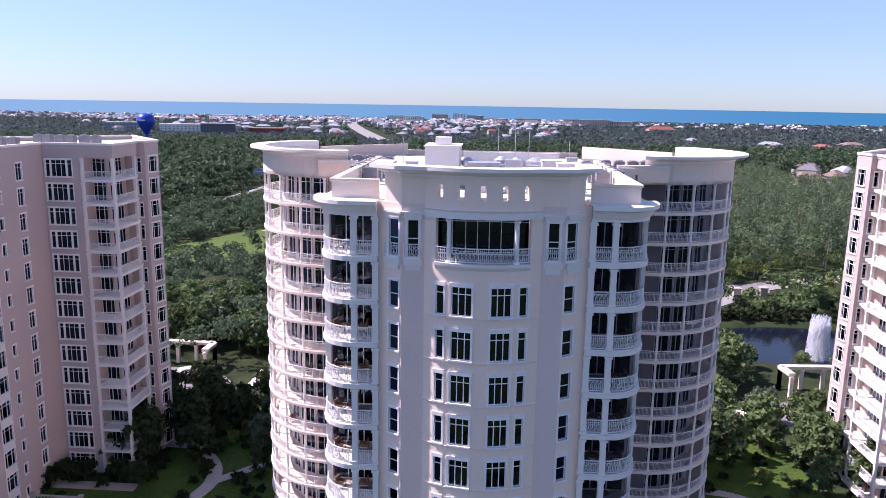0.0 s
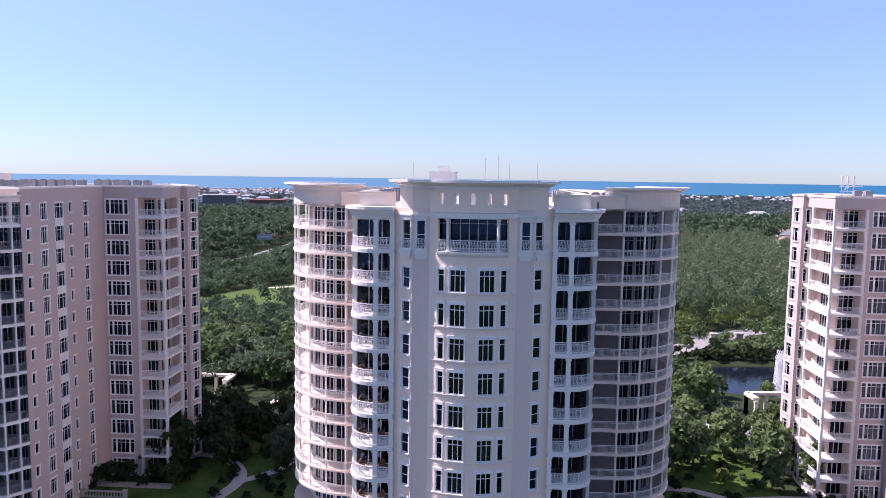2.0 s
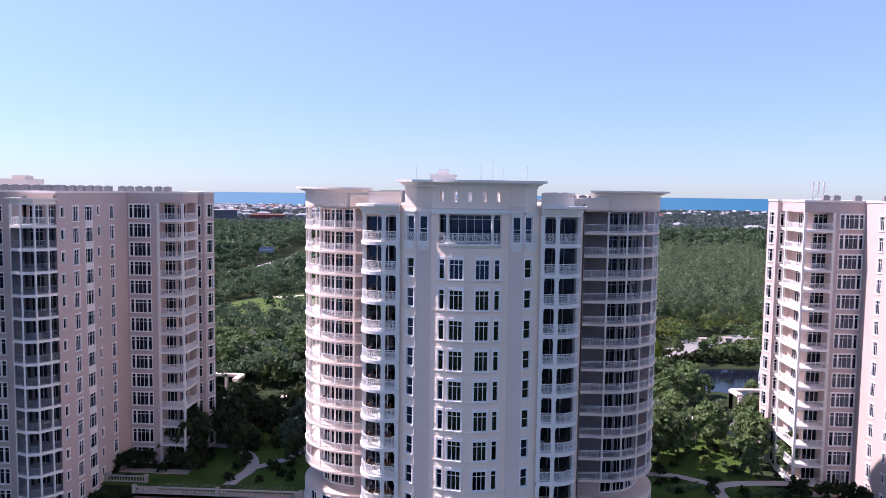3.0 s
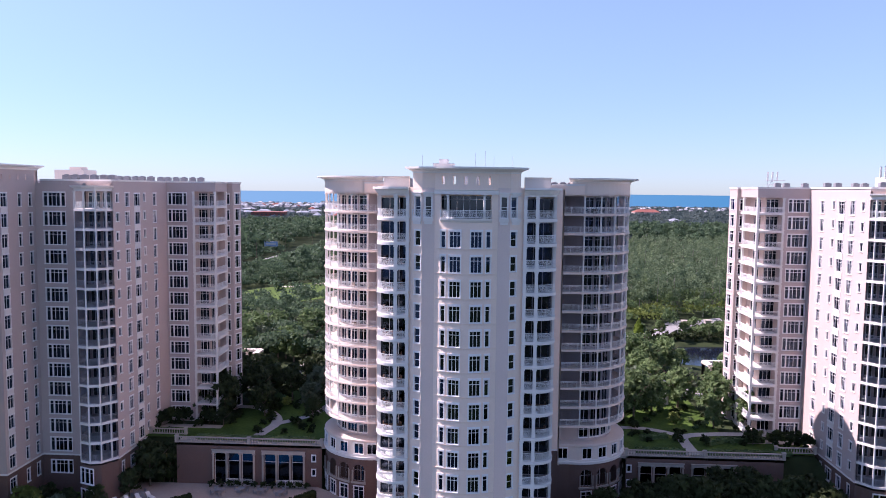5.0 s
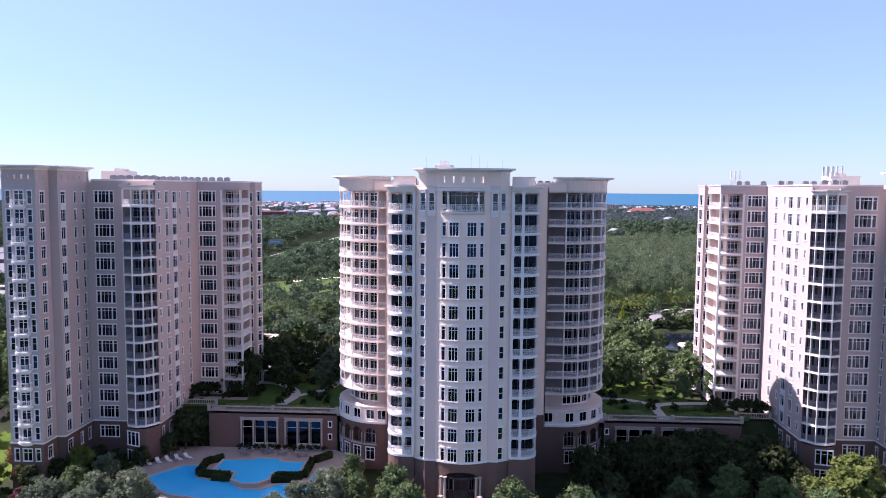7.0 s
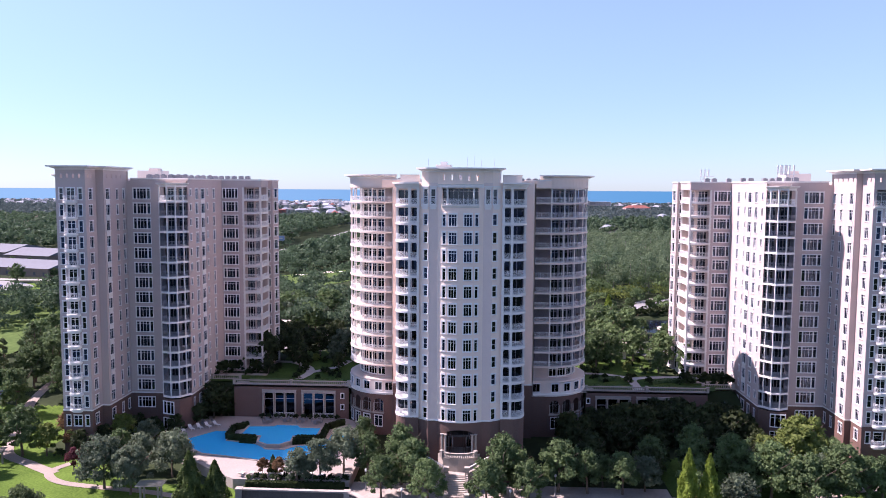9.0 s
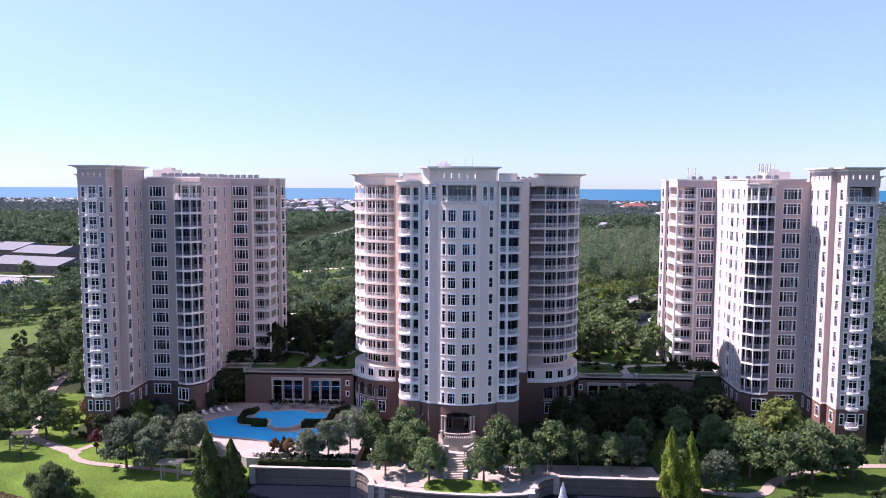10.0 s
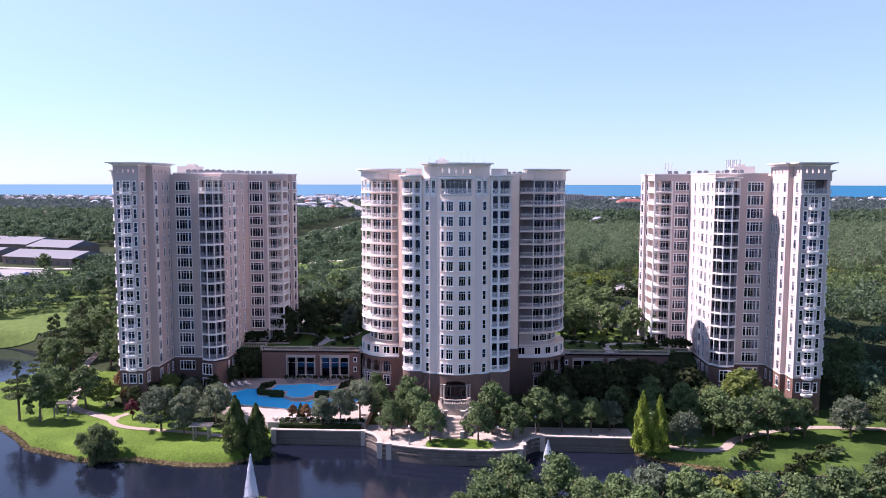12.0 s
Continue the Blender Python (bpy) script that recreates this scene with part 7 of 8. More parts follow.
# terrace gardens between the towers
for kind, x, y, s in (("oak_a", -45.8, 91.5, 1.0), ("oak_b", -41.5, 97.5, 1.0), ("oak_a", -46.5, 101.5, 1.15), ("oak_c", -36.0, 102.5, 0.9), ("silver_b", -31.0, 97.0, 0.75), ("silver_a", -30.0, 104.0, 0.9), ("oak_b", -42.5, 108.0, 1.0), ("oak_c", -50.0, 106.5, 0.9), ("lime", -36.0, 98.5, 0.35), ("oak_a", -50.5, 98.0, 1.0), ("oak_c", -38.5, 92.0, 0.8), ("oak_b", -48.0, 95.0, 1.0), ("oak_a", -33.0, 109.0, 1.0), ("oak_b", -46.0, 113.0, 0.9),
                      ("oak_a", 30.5, 97.5, 1.05), ("oak_b", 45.5, 97.5, 1.05), ("oak_a", 40.5, 104.5, 0.95), ("silver_b", 33.0, 108.0, 1.0), ("oak_c", 48.5, 105.0, 1.0), ("oak_b", 28.0, 105.5, 1.0), ("lime", 37.0, 93.5, 0.4), ("silver_a", 44.0, 113.0, 0.8)):
    # left-hand oaks take the leaf copy with painted shade
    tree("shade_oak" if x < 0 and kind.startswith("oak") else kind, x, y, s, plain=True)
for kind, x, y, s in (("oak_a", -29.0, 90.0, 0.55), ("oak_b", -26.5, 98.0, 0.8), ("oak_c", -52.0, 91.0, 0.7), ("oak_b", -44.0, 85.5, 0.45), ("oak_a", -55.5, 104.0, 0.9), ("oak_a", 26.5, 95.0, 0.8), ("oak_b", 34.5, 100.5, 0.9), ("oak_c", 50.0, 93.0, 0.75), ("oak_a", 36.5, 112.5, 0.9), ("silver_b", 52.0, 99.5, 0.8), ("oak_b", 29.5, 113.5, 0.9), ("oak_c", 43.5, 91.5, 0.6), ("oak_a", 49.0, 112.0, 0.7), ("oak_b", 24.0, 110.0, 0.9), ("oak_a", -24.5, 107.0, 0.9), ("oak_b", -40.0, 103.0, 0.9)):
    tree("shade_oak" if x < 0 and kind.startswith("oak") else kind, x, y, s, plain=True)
for k in range(90):
    s = -1 if k % 2 else 1
    x, y = s * rng_s.uniform(27, 53), rng_s.uniform(82, 104)
    tree("dark_shrub" if s < 0 or k % 3 else "shrub", x, y, rng_s.uniform(0.5, 0.95))
for x, y in ((-51.5, 86.5), (-53.8, 86.6), (-47.2, 86.8), (-55.0, 84.5), (47.5, 83.5), (51.5, 83.0), (54.0, 83.0), (55.5, 81.5)):
    tree("dark_shrub", x, y, 1.5)
# near bank
for kind, x, y, s in (("oak_a", 8.6, 4.0, 0.98), ("oak_b", 15.8, 4.0, 1.06), ("oak_c", 4.6, 2.0, 0.80), ("oak_b", 1.2, 0.0, 0.62), ("oak_a", -2.0, -2.0, 0.55), ("oak_a", 5.8, -1.5, 0.85), ("oak_b", 11.8, -2.0, 0.85), ("oak_a", 19.3, 0.0, 0.72), ("oak_b", 23.2, -1.0, 0.86), ("silver_b", 28.4, 0.5, 1.06), ("oak_b", 32.5, -1.5, 0.98), ("lime", 37.6, -2.0, 1.12), ("oak_a", 42.6, -1.5, 0.86), ("oak_b", 48.0, -1.0, 0.9), ("oak_a", 54.0, 0.5, 0.9), ("oak_b", 60.0, 1.5, 0.92), ("oak_a", 66.0, 2.0, 0.9), ("lime", -24.5, -9.0, 1.1), ("oak_b", 25.5, -6.0, 0.9), ("oak_b", 35.0, -6.5, 0.9)):
    tree(kind, x, y, s * (1.15 if x < 18 else 1.3))
for k in range(34):
    tree("dark_shrub" if k % 3 else "shrub", 45 + (k * 7.3) % 42, 27.6 + (k * 3.7) % 7, 0.8 + 0.5 * ((k * 13) % 10) / 10)


# ---- reeds on the bank ----
rng = np.random.default_rng(77)
bx = np.concatenate([rng.uniform(-100, -38, 2600), rng.uniform(34, 48, 700)])
bo = rng.uniform(-0.4, 1.4, len(bx))
by = np.array([shore(a) for a in bx]) + bo
bz = np.array([max(0.0, ground_height(a, b)) for a, b in zip(bx, by)])
reeds = leaf_cards(rng, np.stack([bx, by, bz + 0.12], 1), np.tile([0.0, -0.6, 0.8], (len(bx), 1)), 0.26)
tagged(new("reeds", card_mesh("reeds", reeds, leaf_surface("brown_reeds", (0.13, 0.10, 0.045), (0.34, 0.27, 0.13), 0.5, 0.0))), "brown and straw-coloured reeds along the lake bank", "reeds", kind="stuff")


# ---- woodland ----
def in_any(x, y, shapes):
    hit = np.zeros(len(x), bool)
    for cx, cy, rx, ry, turn in shapes:
        c, s = math.cos(radians(turn)), math.sin(radians(turn))
        u, v = (x - cx) * c + (y - cy) * s, -(x - cx) * s + (y - cy) * c
        hit |= (u / rx) ** 2 + (v / ry) ** 2 < 1
    return hit


def near_line(x, y, pts, width):
    hit = np.zeros(len(x), bool)
    for (ax, ay), (bx, by) in zip(pts, pts[1:]):
        dx, dy = bx - ax, by - ay
        t = np.clip(((x - ax) * dx + (y - ay) * dy) / (dx * dx + dy * dy), 0, 1)
        hit |= np.hypot(x - ax - t * dx, y - ay - t * dy) < width
    return hit


ROAD_W = [(-175, 215), (-152, 255), (-138, 307), (-132, 350), (-127.5, 410), (-124, 510), (-120, 640), (-118, 780), (-126, 950)]
ROAD_E = [(-5, 168), (25, 172), (45, 179), (60, 192), (76, 208), (105, 222), (150, 232), (240, 240)]
HIGHWAY = [(-126, 950), (-176, 1150), (-240, 1400), (-288, 1594), (-345, 1850), (-380, 2050)]
CLEAR = [(-150, 145, 44, 30, 60), (-78, 258, 50, 21, 63), (-143, 91, 40, 32, 0), (-142, 128, 34, 30, 30), (-126, 92, 22, 16, 0), (-245, 300, 62, 66, 0), (-200, 225, 52, 36, -15), (66, 155, 30, 21, 0), (0, 104, 74, 29, 0), (-55, 119, 17, 15, 0), (56, 118, 17, 13, 0), (0, 60, 110, 56, 0), (120, 560, 60, 16, -10), (200, 760, 90, 26, 12), (218, 520, 22, 50, -12)]


def scatter(seed, y0, y1, spread, cell, jitter=0.5):
    """Places on a jittered grid inside a wedge that widens away from the lake."""
    rng = np.random.default_rng(seed)
    gx = np.arange(-spread(y1), spread(y1), cell)
    gy = np.arange(y0, y1, cell)
    X, Y = np.meshgrid(gx, gy)
    x = (X + rng.uniform(-jitter, jitter, X.shape) * cell).ravel()
    y = (Y + rng.uniform(-jitter, jitter, Y.shape) * cell).ravel()
    ok = np.abs(x) < spread(y)
    return x[ok], y[ok], rng


def wood(name, x, y, rng, h, r, cards, size, material, label, trunk=False):
    """Many trees in one body: clumps of leaves round each place."""
    n = len(x)
    hh, rr = h * rng.uniform(0.55, 1.28, n), r * rng.uniform(0.65, 1.3, n)
    idx = np.repeat(np.arange(n), cards)
    d = rng.normal(0, 1, (len(idx), 3))
    d /= np.linalg.norm(d, axis=1)[:, None]
    d[:, 2] = np.where(d[:, 2] < -0.3, -d[:, 2] * 0.5, d[:, 2])
    bough = rng.normal(0, 1, (n, 6, 3))
    bough *= 0.62 / np.linalg.norm(bough, axis=2)[:, :, None]
    bough[:, :, 2] = np.abs(bough[:, :, 2]) * 1.2 - 0.25
    b = bough[idx, rng.integers(0, 6, len(idx))]
    f = (rng.uniform(0.3, 0.55, len(idx)))[:, None] * d + b
    zc = hh * 0.62
    z = np.array([land(a, b) for a, b in zip(x, y)])[idx] - 0.1
    c = np.stack([x[idx] + f[:, 0] * rr[idx], y[idx] + f[:, 1] * rr[idx], z + zc[idx] + f[:, 2] * hh[idx] * 0.4], 1)
    q = leaf_cards(rng, c, d, size)
    ob = new(name, card_mesh(name, q, material))
    tagged(ob, label, "woodland", kind="stuff")
    if trunk:
        s = Shape()
        for k in range(0, n, 3):
            s.tube((x[k], y[k], 9.0), (x[k] + 0.2, y[k], 9.4 + hh[k] * 0.8), 0.17, 0.06, 4)
        tagged(new("tree_trunks", s.mesh("tree_trunks", PALEBARK)), "pale bare trunks among the swamp trees", "woodland", kind="stuff")
    return ob


PALEBARK = surface("pale_grey_bark", (0.30, 0.27, 0.24), 0.95, 0.25, 1.0, 5.0, spec=0.1)
# dark woods on the left, close behind the gardens
x, y, rng = scatter(21, 118, 330, lambda v: 86 + v * 0.66, 7.4)
ok = ~in_any(x, y, CLEAR) & ~near_line(x, y, ROAD_W, 9) & ~near_line(x, y, ROAD_E, 9) & (x < 24)
low = 9.0 * np.where((x > -125) & (x < -25) & (y > 185) & (y < 245), 0.98, 1.0)
low *= np.where(near_line(x, y, ROAD_W, 42), 0.66, 1.0)
wood("woodland", x[ok], y[ok], rng, low[ok], 4.6, 215, 0.49, WOODS, "dense dark green oak wood behind the towers")
okr = ~in_any(x, y, CLEAR) & ~near_line(x, y, ROAD_E, 8) & (x >= 24) & (y < 218)
wood("woodland", x[okr], y[okr], rng, 7.5, 4.2, 220, 0.46, OAK, "green trees along the road behind the gardens")
x, y, rng = scatter(30, 190, 470, lambda v: 86 + v * 0.66, 4.6)
ok = near_line(x, y, ROAD_W, 62) & ~near_line(x, y, ROAD_W, 7) & ~in_any(x, y, CLEAR)
wood("undergrowth", x[ok], y[ok], rng, 4.6, 3.4, 34, 0.75, WOODS, "dense dark green undergrowth along the wood road")
x, y, rng = scatter(26, 18, 135, lambda v: 190 + 0 * v, 7.2)
ok = ((x > 88) & (y > 50) | (x > 108) & (y > 30)) & ~in_any(x, y, [(66, 155, 32, 24, 0)])
wood("woodland", x[ok], y[ok], rng, 11.0, 4.4, 170, 0.52, WOODS, "dense dark trees beside the sunlit tower")
x, y, rng = scatter(27, 200, 224, lambda v: 190 + 0 * v, 4.5)
ok = ~in_any(x, y, CLEAR) & ~near_line(x, y, ROAD_E, 7) & (x > 24)
wood("woodland", x[ok], y[ok], rng, 5.0, 3.0, 90, 0.42, LIME, "bright green bushes before the swamp wood")
x, y, rng = scatter(28, 100, 232, lambda v: 260 + 0 * v, 5.6)
ok = near_line(x, y, [(-250, 96), (-200, 118), (-165, 140), (-152, 156), (-147, 184), (-139, 208)], 13)
wood("woodland", x[ok], y[ok], rng, 10.0, 4.0, 230, 0.45, WOODS, "dark belt of trees between the fairway and the school")
wood("undergrowth", x[ok], y[ok], rng, 5.0, 3.8, 60, 0.5, WOODS, "dark bushes under the trees of the fairway belt")
x, y, rng = scatter(22, 214, 560, lambda v: 86 + v * 0.66, 5.4)
ok = ~in_any(x, y, CLEAR) & ~near_line(x, y, ROAD_E, 8) & (x >= 24) & (rng.random(len(x)) < 0.94)
tall = 14.0 * np.where(y > 400, 0.72, 1.0)
wood("woodland", x[ok], y[ok], rng, tall[ok], 2.6, 108, 0.41, SWAMP, "pale green swamp wood with bare grey trunks", True)
x, y, rng = scatter(31, 216, 330, lambda v: 86 + v * 0.66, 6.0)
ok = ~in_any(x, y, CLEAR) & ~near_line(x, y, ROAD_E, 9) & (x >= 24)
wood("undergrowth", x[ok], y[ok], rng, 7.5, 3.6, 90, 0.46, OAK, "mixed green thicket under the swamp trees")
x, y, rng = scatter(29, 222, 300, lambda v: 230 + 0 * v, 9.0)
ok = (x > 40) & ~near_line(x, y, ROAD_E, 10) & (rng.random(len(x)) < np.where(y < 250, 0.6, 0.22))
wood("woodland", x[ok], y[ok], rng, 15.0, 4.4, 260, 0.46, WOODS, "tall dark trees along the edge of the swamp wood")
x, y, rng = scatter(23, 330, 760, lambda v: 86 + v * 0.66, 8.0)
ok = ~in_any(x, y, CLEAR) & ~near_line(x, y, ROAD_W, 16) & ((x < 24) | (y > 560))
low = 13.0 * np.where(near_line(x, y, ROAD_W, 40) & (x > np.interp(y, [p[1] for p in ROAD_W], [p[0] for p in ROAD_W])), 0.45, 1.0)
wood("woodland", x[ok], y[ok], rng, low[ok], 5.2, 70, 1.2, WOODS, "dark pine wood reaching towards the town")
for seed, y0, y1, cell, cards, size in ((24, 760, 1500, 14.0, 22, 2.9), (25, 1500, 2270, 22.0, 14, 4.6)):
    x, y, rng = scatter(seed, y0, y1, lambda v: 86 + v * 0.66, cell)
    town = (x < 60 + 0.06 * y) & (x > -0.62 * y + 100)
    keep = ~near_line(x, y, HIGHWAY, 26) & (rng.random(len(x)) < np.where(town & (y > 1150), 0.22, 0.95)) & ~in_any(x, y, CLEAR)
    wood("woodland", x[keep], y[keep], rng, 6.5, cell * 0.6, cards, size, FARWOODS, "distant woods towards the coast, haze in their leaf colour")


# ---- roads, golf, town and sea ----
flat9 = lambda x, y: far_level(y) + 0.1
path_strip("road", ROAD_W, 8.0, ROADGREY, "pale two-lane road through the woods", 0.1, flat9, "road")
path_strip("road", ROAD_E, 7.5, ROADGREY, "pale entrance road behind the gardens", 0.1, flat9, "road")
path_strip("highway", HIGHWAY, 27.0, ROADGREY, "broad pale highway leading to the coast", 0.3, flat9, "road")


def blob_sheet(name, cx, cy, rx, ry, turn, z, material, label, category="ground", wob=0.12, seed=0, drape=None):
    pts, rings = [], Shape()
    for k in range(40):
        a = 2 * math.pi * k / 40
        q = 1 + wob * math.sin(3 * a + seed) + wob * 0.6 * math.sin(5 * a + 2 * seed)
        u, v = rx * q * math.cos(a), ry * q * math.sin(a)
        c, s = math.cos(radians(turn)), math.sin(radians(turn))
        pts.append((cx + u * c - v * s, cy + u * s + v * c))
    for j in range(9):
        f = 1 - j / 8.5
        rings.v += [(cx + (p[0] - cx) * f, cy + (p[1] - cy) * f, (z if drape is None else drape(cx + (p[0] - cx) * f, cy + (p[1] - cy) * f))) for p in pts]
    rings.f = [(j * 40 + k, j * 40 + (k + 1) % 40, (j + 1) * 40 + (k + 1) % 40, (j + 1) * 40 + k) for j in range(8) for k in range(40)] + [tuple(range(320, 360))]
    return thing(name, None, label, category, kind="structure", shape=rings, material=material, smooth=True)


blob_sheet("fairway", -78, 258, 48, 20, 63, 9.75, GOLF, "pale green golf fairway among the trees", wob=0.06, seed=1)


def on_fairway(x, y):
    u, v = (x + 152) * 0.5 + (y - 148) * 0.866, -(x + 152) * 0.866 + (y - 148) * 0.5
    return (u / 50) ** 2 + (v / 36) ** 2 < 1 and math.hypot((x + 143) / 33, (y - 91) / 27) > 0.95


fair = lawn("fairway", on_fairway, "green golf fairway beside the pond", -179, -116, 112, 200, 2.0, mat=GOLF, lift=0.3)
blob_sheet("fairway", 200, 760, 95, 26, 12, 9.2, GOLF, "distant pale golf fairway", seed=4)
blob_sheet("bunker", -80, 279, 7.0, 2.2, 40, 9.87, SAND, "white sand bunker on the golf green", "bunker", 0.2, 1)
blob_sheet("bunker", -70, 290, 6.0, 2.4, 30, 9.87, SAND, "white sand bunker on the golf green", "bunker", 0.2, 2)
blob_sheet("bunker", 235, 765, 12, 4, 20, 9.3, SAND, "white sand bunker on the far fairway", "bunker", 0.2, 3)
blob_sheet("car_park", -214, 222, 30, 22, -15, 9.75, ROADGREY, "pale car park before the school", "road", 0.05)
blob_sheet("lawn", -182, 212, 34, 26, -15, 9.70, GRASS, "green verge beside the car park", "ground", 0.08)
blob_sheet("road_apron", 70, 204, 9, 6, 30, 9.75, ASPHALT, "grey entrance apron beside the road", "road", 0.05)

GREYROOF = surface("grey_metal_roof", (0.15, 0.152, 0.17), 0.75, 0.12, 0.05, 0.8)
REDROOF = surface("red_tile_roof", (0.26, 0.09, 0.07), 0.85, 0.15, 0.1, 1.0)
TANROOF = surface("tan_tile_roof", (0.23, 0.17, 0.135), 0.85, 0.15, 0.1, 1.0)
WHITEROOF = surface("white_roof", (0.30, 0.315, 0.35), 0.7, 0.1, 0.05, 1.0)
WALLS = surface("pale_house_wall", (0.42, 0.39, 0.36), 0.9, 0.15, 0.1, 1.0, per_object=0.6)
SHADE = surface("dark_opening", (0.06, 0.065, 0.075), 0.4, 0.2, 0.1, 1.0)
BLUE = surface("blue_tank_paint", (0.02, 0.055, 0.42), 0.35, 0.08, 0.2, 2.0)
TANWALL = surface("brown_school_wall", (0.20, 0.15, 0.12), 0.9, 0.15, 0.1, 1.0)
HOTELWALL = surface("white_hotel_wall", (0.78, 0.76, 0.74), 0.8, 0.1, 0.1, 1.0)
PINKWALL = surface("terracotta_wall", (0.60, 0.47, 0.42), 0.9, 0.12, 0.1, 1.0)


def gable(w, d, h0, h1, hip=0.0, over=0.5):
    s = Shape()
    a, b = w / 2 + over, d / 2 + over
    r = a - hip * b
    v = [(-a, -b, h0), (a, -b, h0), (a, b, h0), (-a, b, h0), (-r, 0, h1), (r, 0, h1)]
    s.v = v
    s.f = [(0, 1, 5, 4), (2, 3, 4, 5), (1, 2, 5), (3, 0, 4), (3, 2, 1, 0)]
    return s


HOUSES = {}


def house(kind, x, y, turn, w, d, h, roof, material, wall, label, group, z=9.4, storeys=1, scale=1.0):
    key = (kind, w, d, h, roof)
    if key not in HOUSES:
        body = Shape().box(-w / 2, w / 2, -d / 2, d / 2, -0.5, h)
        win = Shape().box(-0.6, 0.6, -0.06, 0.05, 0, 1.5)
        HOUSES[key] = body.mesh("wall", wall), gable(w, d, h + 0.004, h + roof, 0.9 if kind != "shed" else 0.0).mesh("roof", material), win.mesh("window", SHADE)
    b, r, wn_ = HOUSES[key]
    z = far_level(y) - 0.1
    m = pose(x, y, z, 0, 0, turn)
    t = thing("house" if kind != "shed" else "school_building", m, label, "house" if kind != "shed" else "building", group)
    part("wall", b, wall, t, at=m)
    part("roof", r, material, t, at=m)
    n = max(2, int(w / 5))
    for k in range(n):
        for q in range(storeys):
            part("window", wn_, SHADE, t, at=m @ Matrix.Translation((-w / 2 + w * (k + 0.5) / n, -d / 2 - 0.01, 1.0 + 3.1 * q)))
    return t


# school with long grey roofs, and its parking
for x, y, turn, w, d, h, r in ((-214, 273, -15, 44, 23, 4.2, 2.9), (-268, 291, -15, 44, 24, 4.2, 2.9), (-238, 324, -15, 30, 24, 5, 3.2), (-287, 351, -15, 56, 30, 5, 3.4), (-182, 277, -15, 12, 9, 3, 1.6)):
    house("shed", x, y, turn, w, d, h, r, GREYROOF, TANWALL, "long school building with a grey metal roof", "school buildings", 9.5)
path_strip("road", [(-235, 252), (-205, 247), (-180, 250), (-165, 262)], 5.0, CONCRETE, "pale pavement along the school", 0.16, flat9, "road")
PAINTS = [WHITEPAINT, DARKPAINT, BLUE]
for k in range(6):
    car(-232 + k * 7.0, 212 + (k % 2) * 9, 9.85, 75, PAINTS[k % 3], "car standing in the school car park")
for k, (x, y, s) in enumerate(((-199, 238, 0.95), (-194, 258, 0.5), (-232, 246, 0.6), (-186, 254, 0.4), (-180, 248, 0.4), (-243, 303, 0.6), (-232, 300, 0.55))):
    tree("oak_a", x, y, s, None, 9.5)
# houses on the right behind the swamp wood
for k, (x, y, w, d, mat, lab) in enumerate(((200, 482, 17, 11, TANROOF, "large house with a tan tiled roof among trees"), (224, 500, 16, 11, TANROOF, "large house with a tan tiled roof among trees"), (246, 535, 16, 11, WHITEROOF, "pale house with white gables among trees"), (226, 545, 14, 10, GREYROOF, "grey-roofed house among trees"), (238, 580, 16, 11, TANROOF, "large house with a tan tiled roof among trees"),
                                    (330, 900, 26, 16, TANROOF, "tan-roofed house in the woods"), (420, 980, 28, 18, REDROOF, "red-roofed house in the woods"), (380, 1050, 30, 16, WHITEROOF, "pale-roofed house in the woods"), (510, 1100, 30, 18, TANROOF, "tan-roofed house in the woods"), (300, 1150, 30, 18, WHITEROOF, "pale-roofed house in the woods"), (150, 640, 20, 12, TANROOF, "tan-roofed house beyond the swamp wood"), (120, 600, 16, 10, WHITEROOF, "white-roofed house beyond the swamp wood"))):
    house("h%d" % (k % 5), x, y, (k * 47) % 180, w, d, 6.5, 4.0, mat, WALLS, lab, "houses in the woods", 9.4, 2)
house("big", 345, 1560, 10, 56, 20, 9, 6, REDROOF, PINKWALL, "long building with a red roof near the coast", "coast buildings", 9.4, 3)
# houses beyond the school
for k, (x, y) in enumerate(((-430, 620), (-455, 650), (-405, 660), (-470, 700), (-380, 720), (-520, 690), (-350, 640))):
    house("r", x, y, k * 40, 24, 15, 6.5, 5.0, REDROOF if k % 3 else TANROOF, WALLS, "house with a red tiled roof among trees", "houses in the woods", 9.4, 2)


def block(x, y, turn, w, d, h, floors, bays, wall, label, group, roof=None):
    """A town building with its storeys of openings."""
    ln = Line([(-w / 2, -d / 2), (w / 2, -d / 2)])
    holes = [(w * (b + 0.5) / bays - w / bays * 0.2, w * (b + 0.5) / bays + w / bays * 0.2, h * (f + 0.28) / floors, h * (f + 0.7) / floors) for f in range(floors) for b in range(bays)]
    m = pose(x, y, far_level(y) - 0.1, 0, 0, turn)
    t = thing("town_building", m, label, "building", group)
    part("front_wall", facade(ln, -0.5, h + 0.8, holes, 0.8), wall, t, at=m)
    part("wall", Shape().box(-w / 2, w / 2, -d / 2 + 0.9, d / 2, -0.5, h), wall, t, at=m)
    # thin dark sheet behind the openings, painted as the shade of rooms
    part("room_wall", Shape().box(-w / 2 + 0.1, w / 2 - 0.1, -d / 2 + 0.82, -d / 2 + 0.89, 0, h), SHADE, t, at=m)
    part("roof", Shape().box(-w / 2 - 0.6, w / 2 + 0.6, -d / 2 - 0.6, d / 2 + 0.6, h + 0.81, h + 1.3), roof or WHITEROOF, t, at=m)


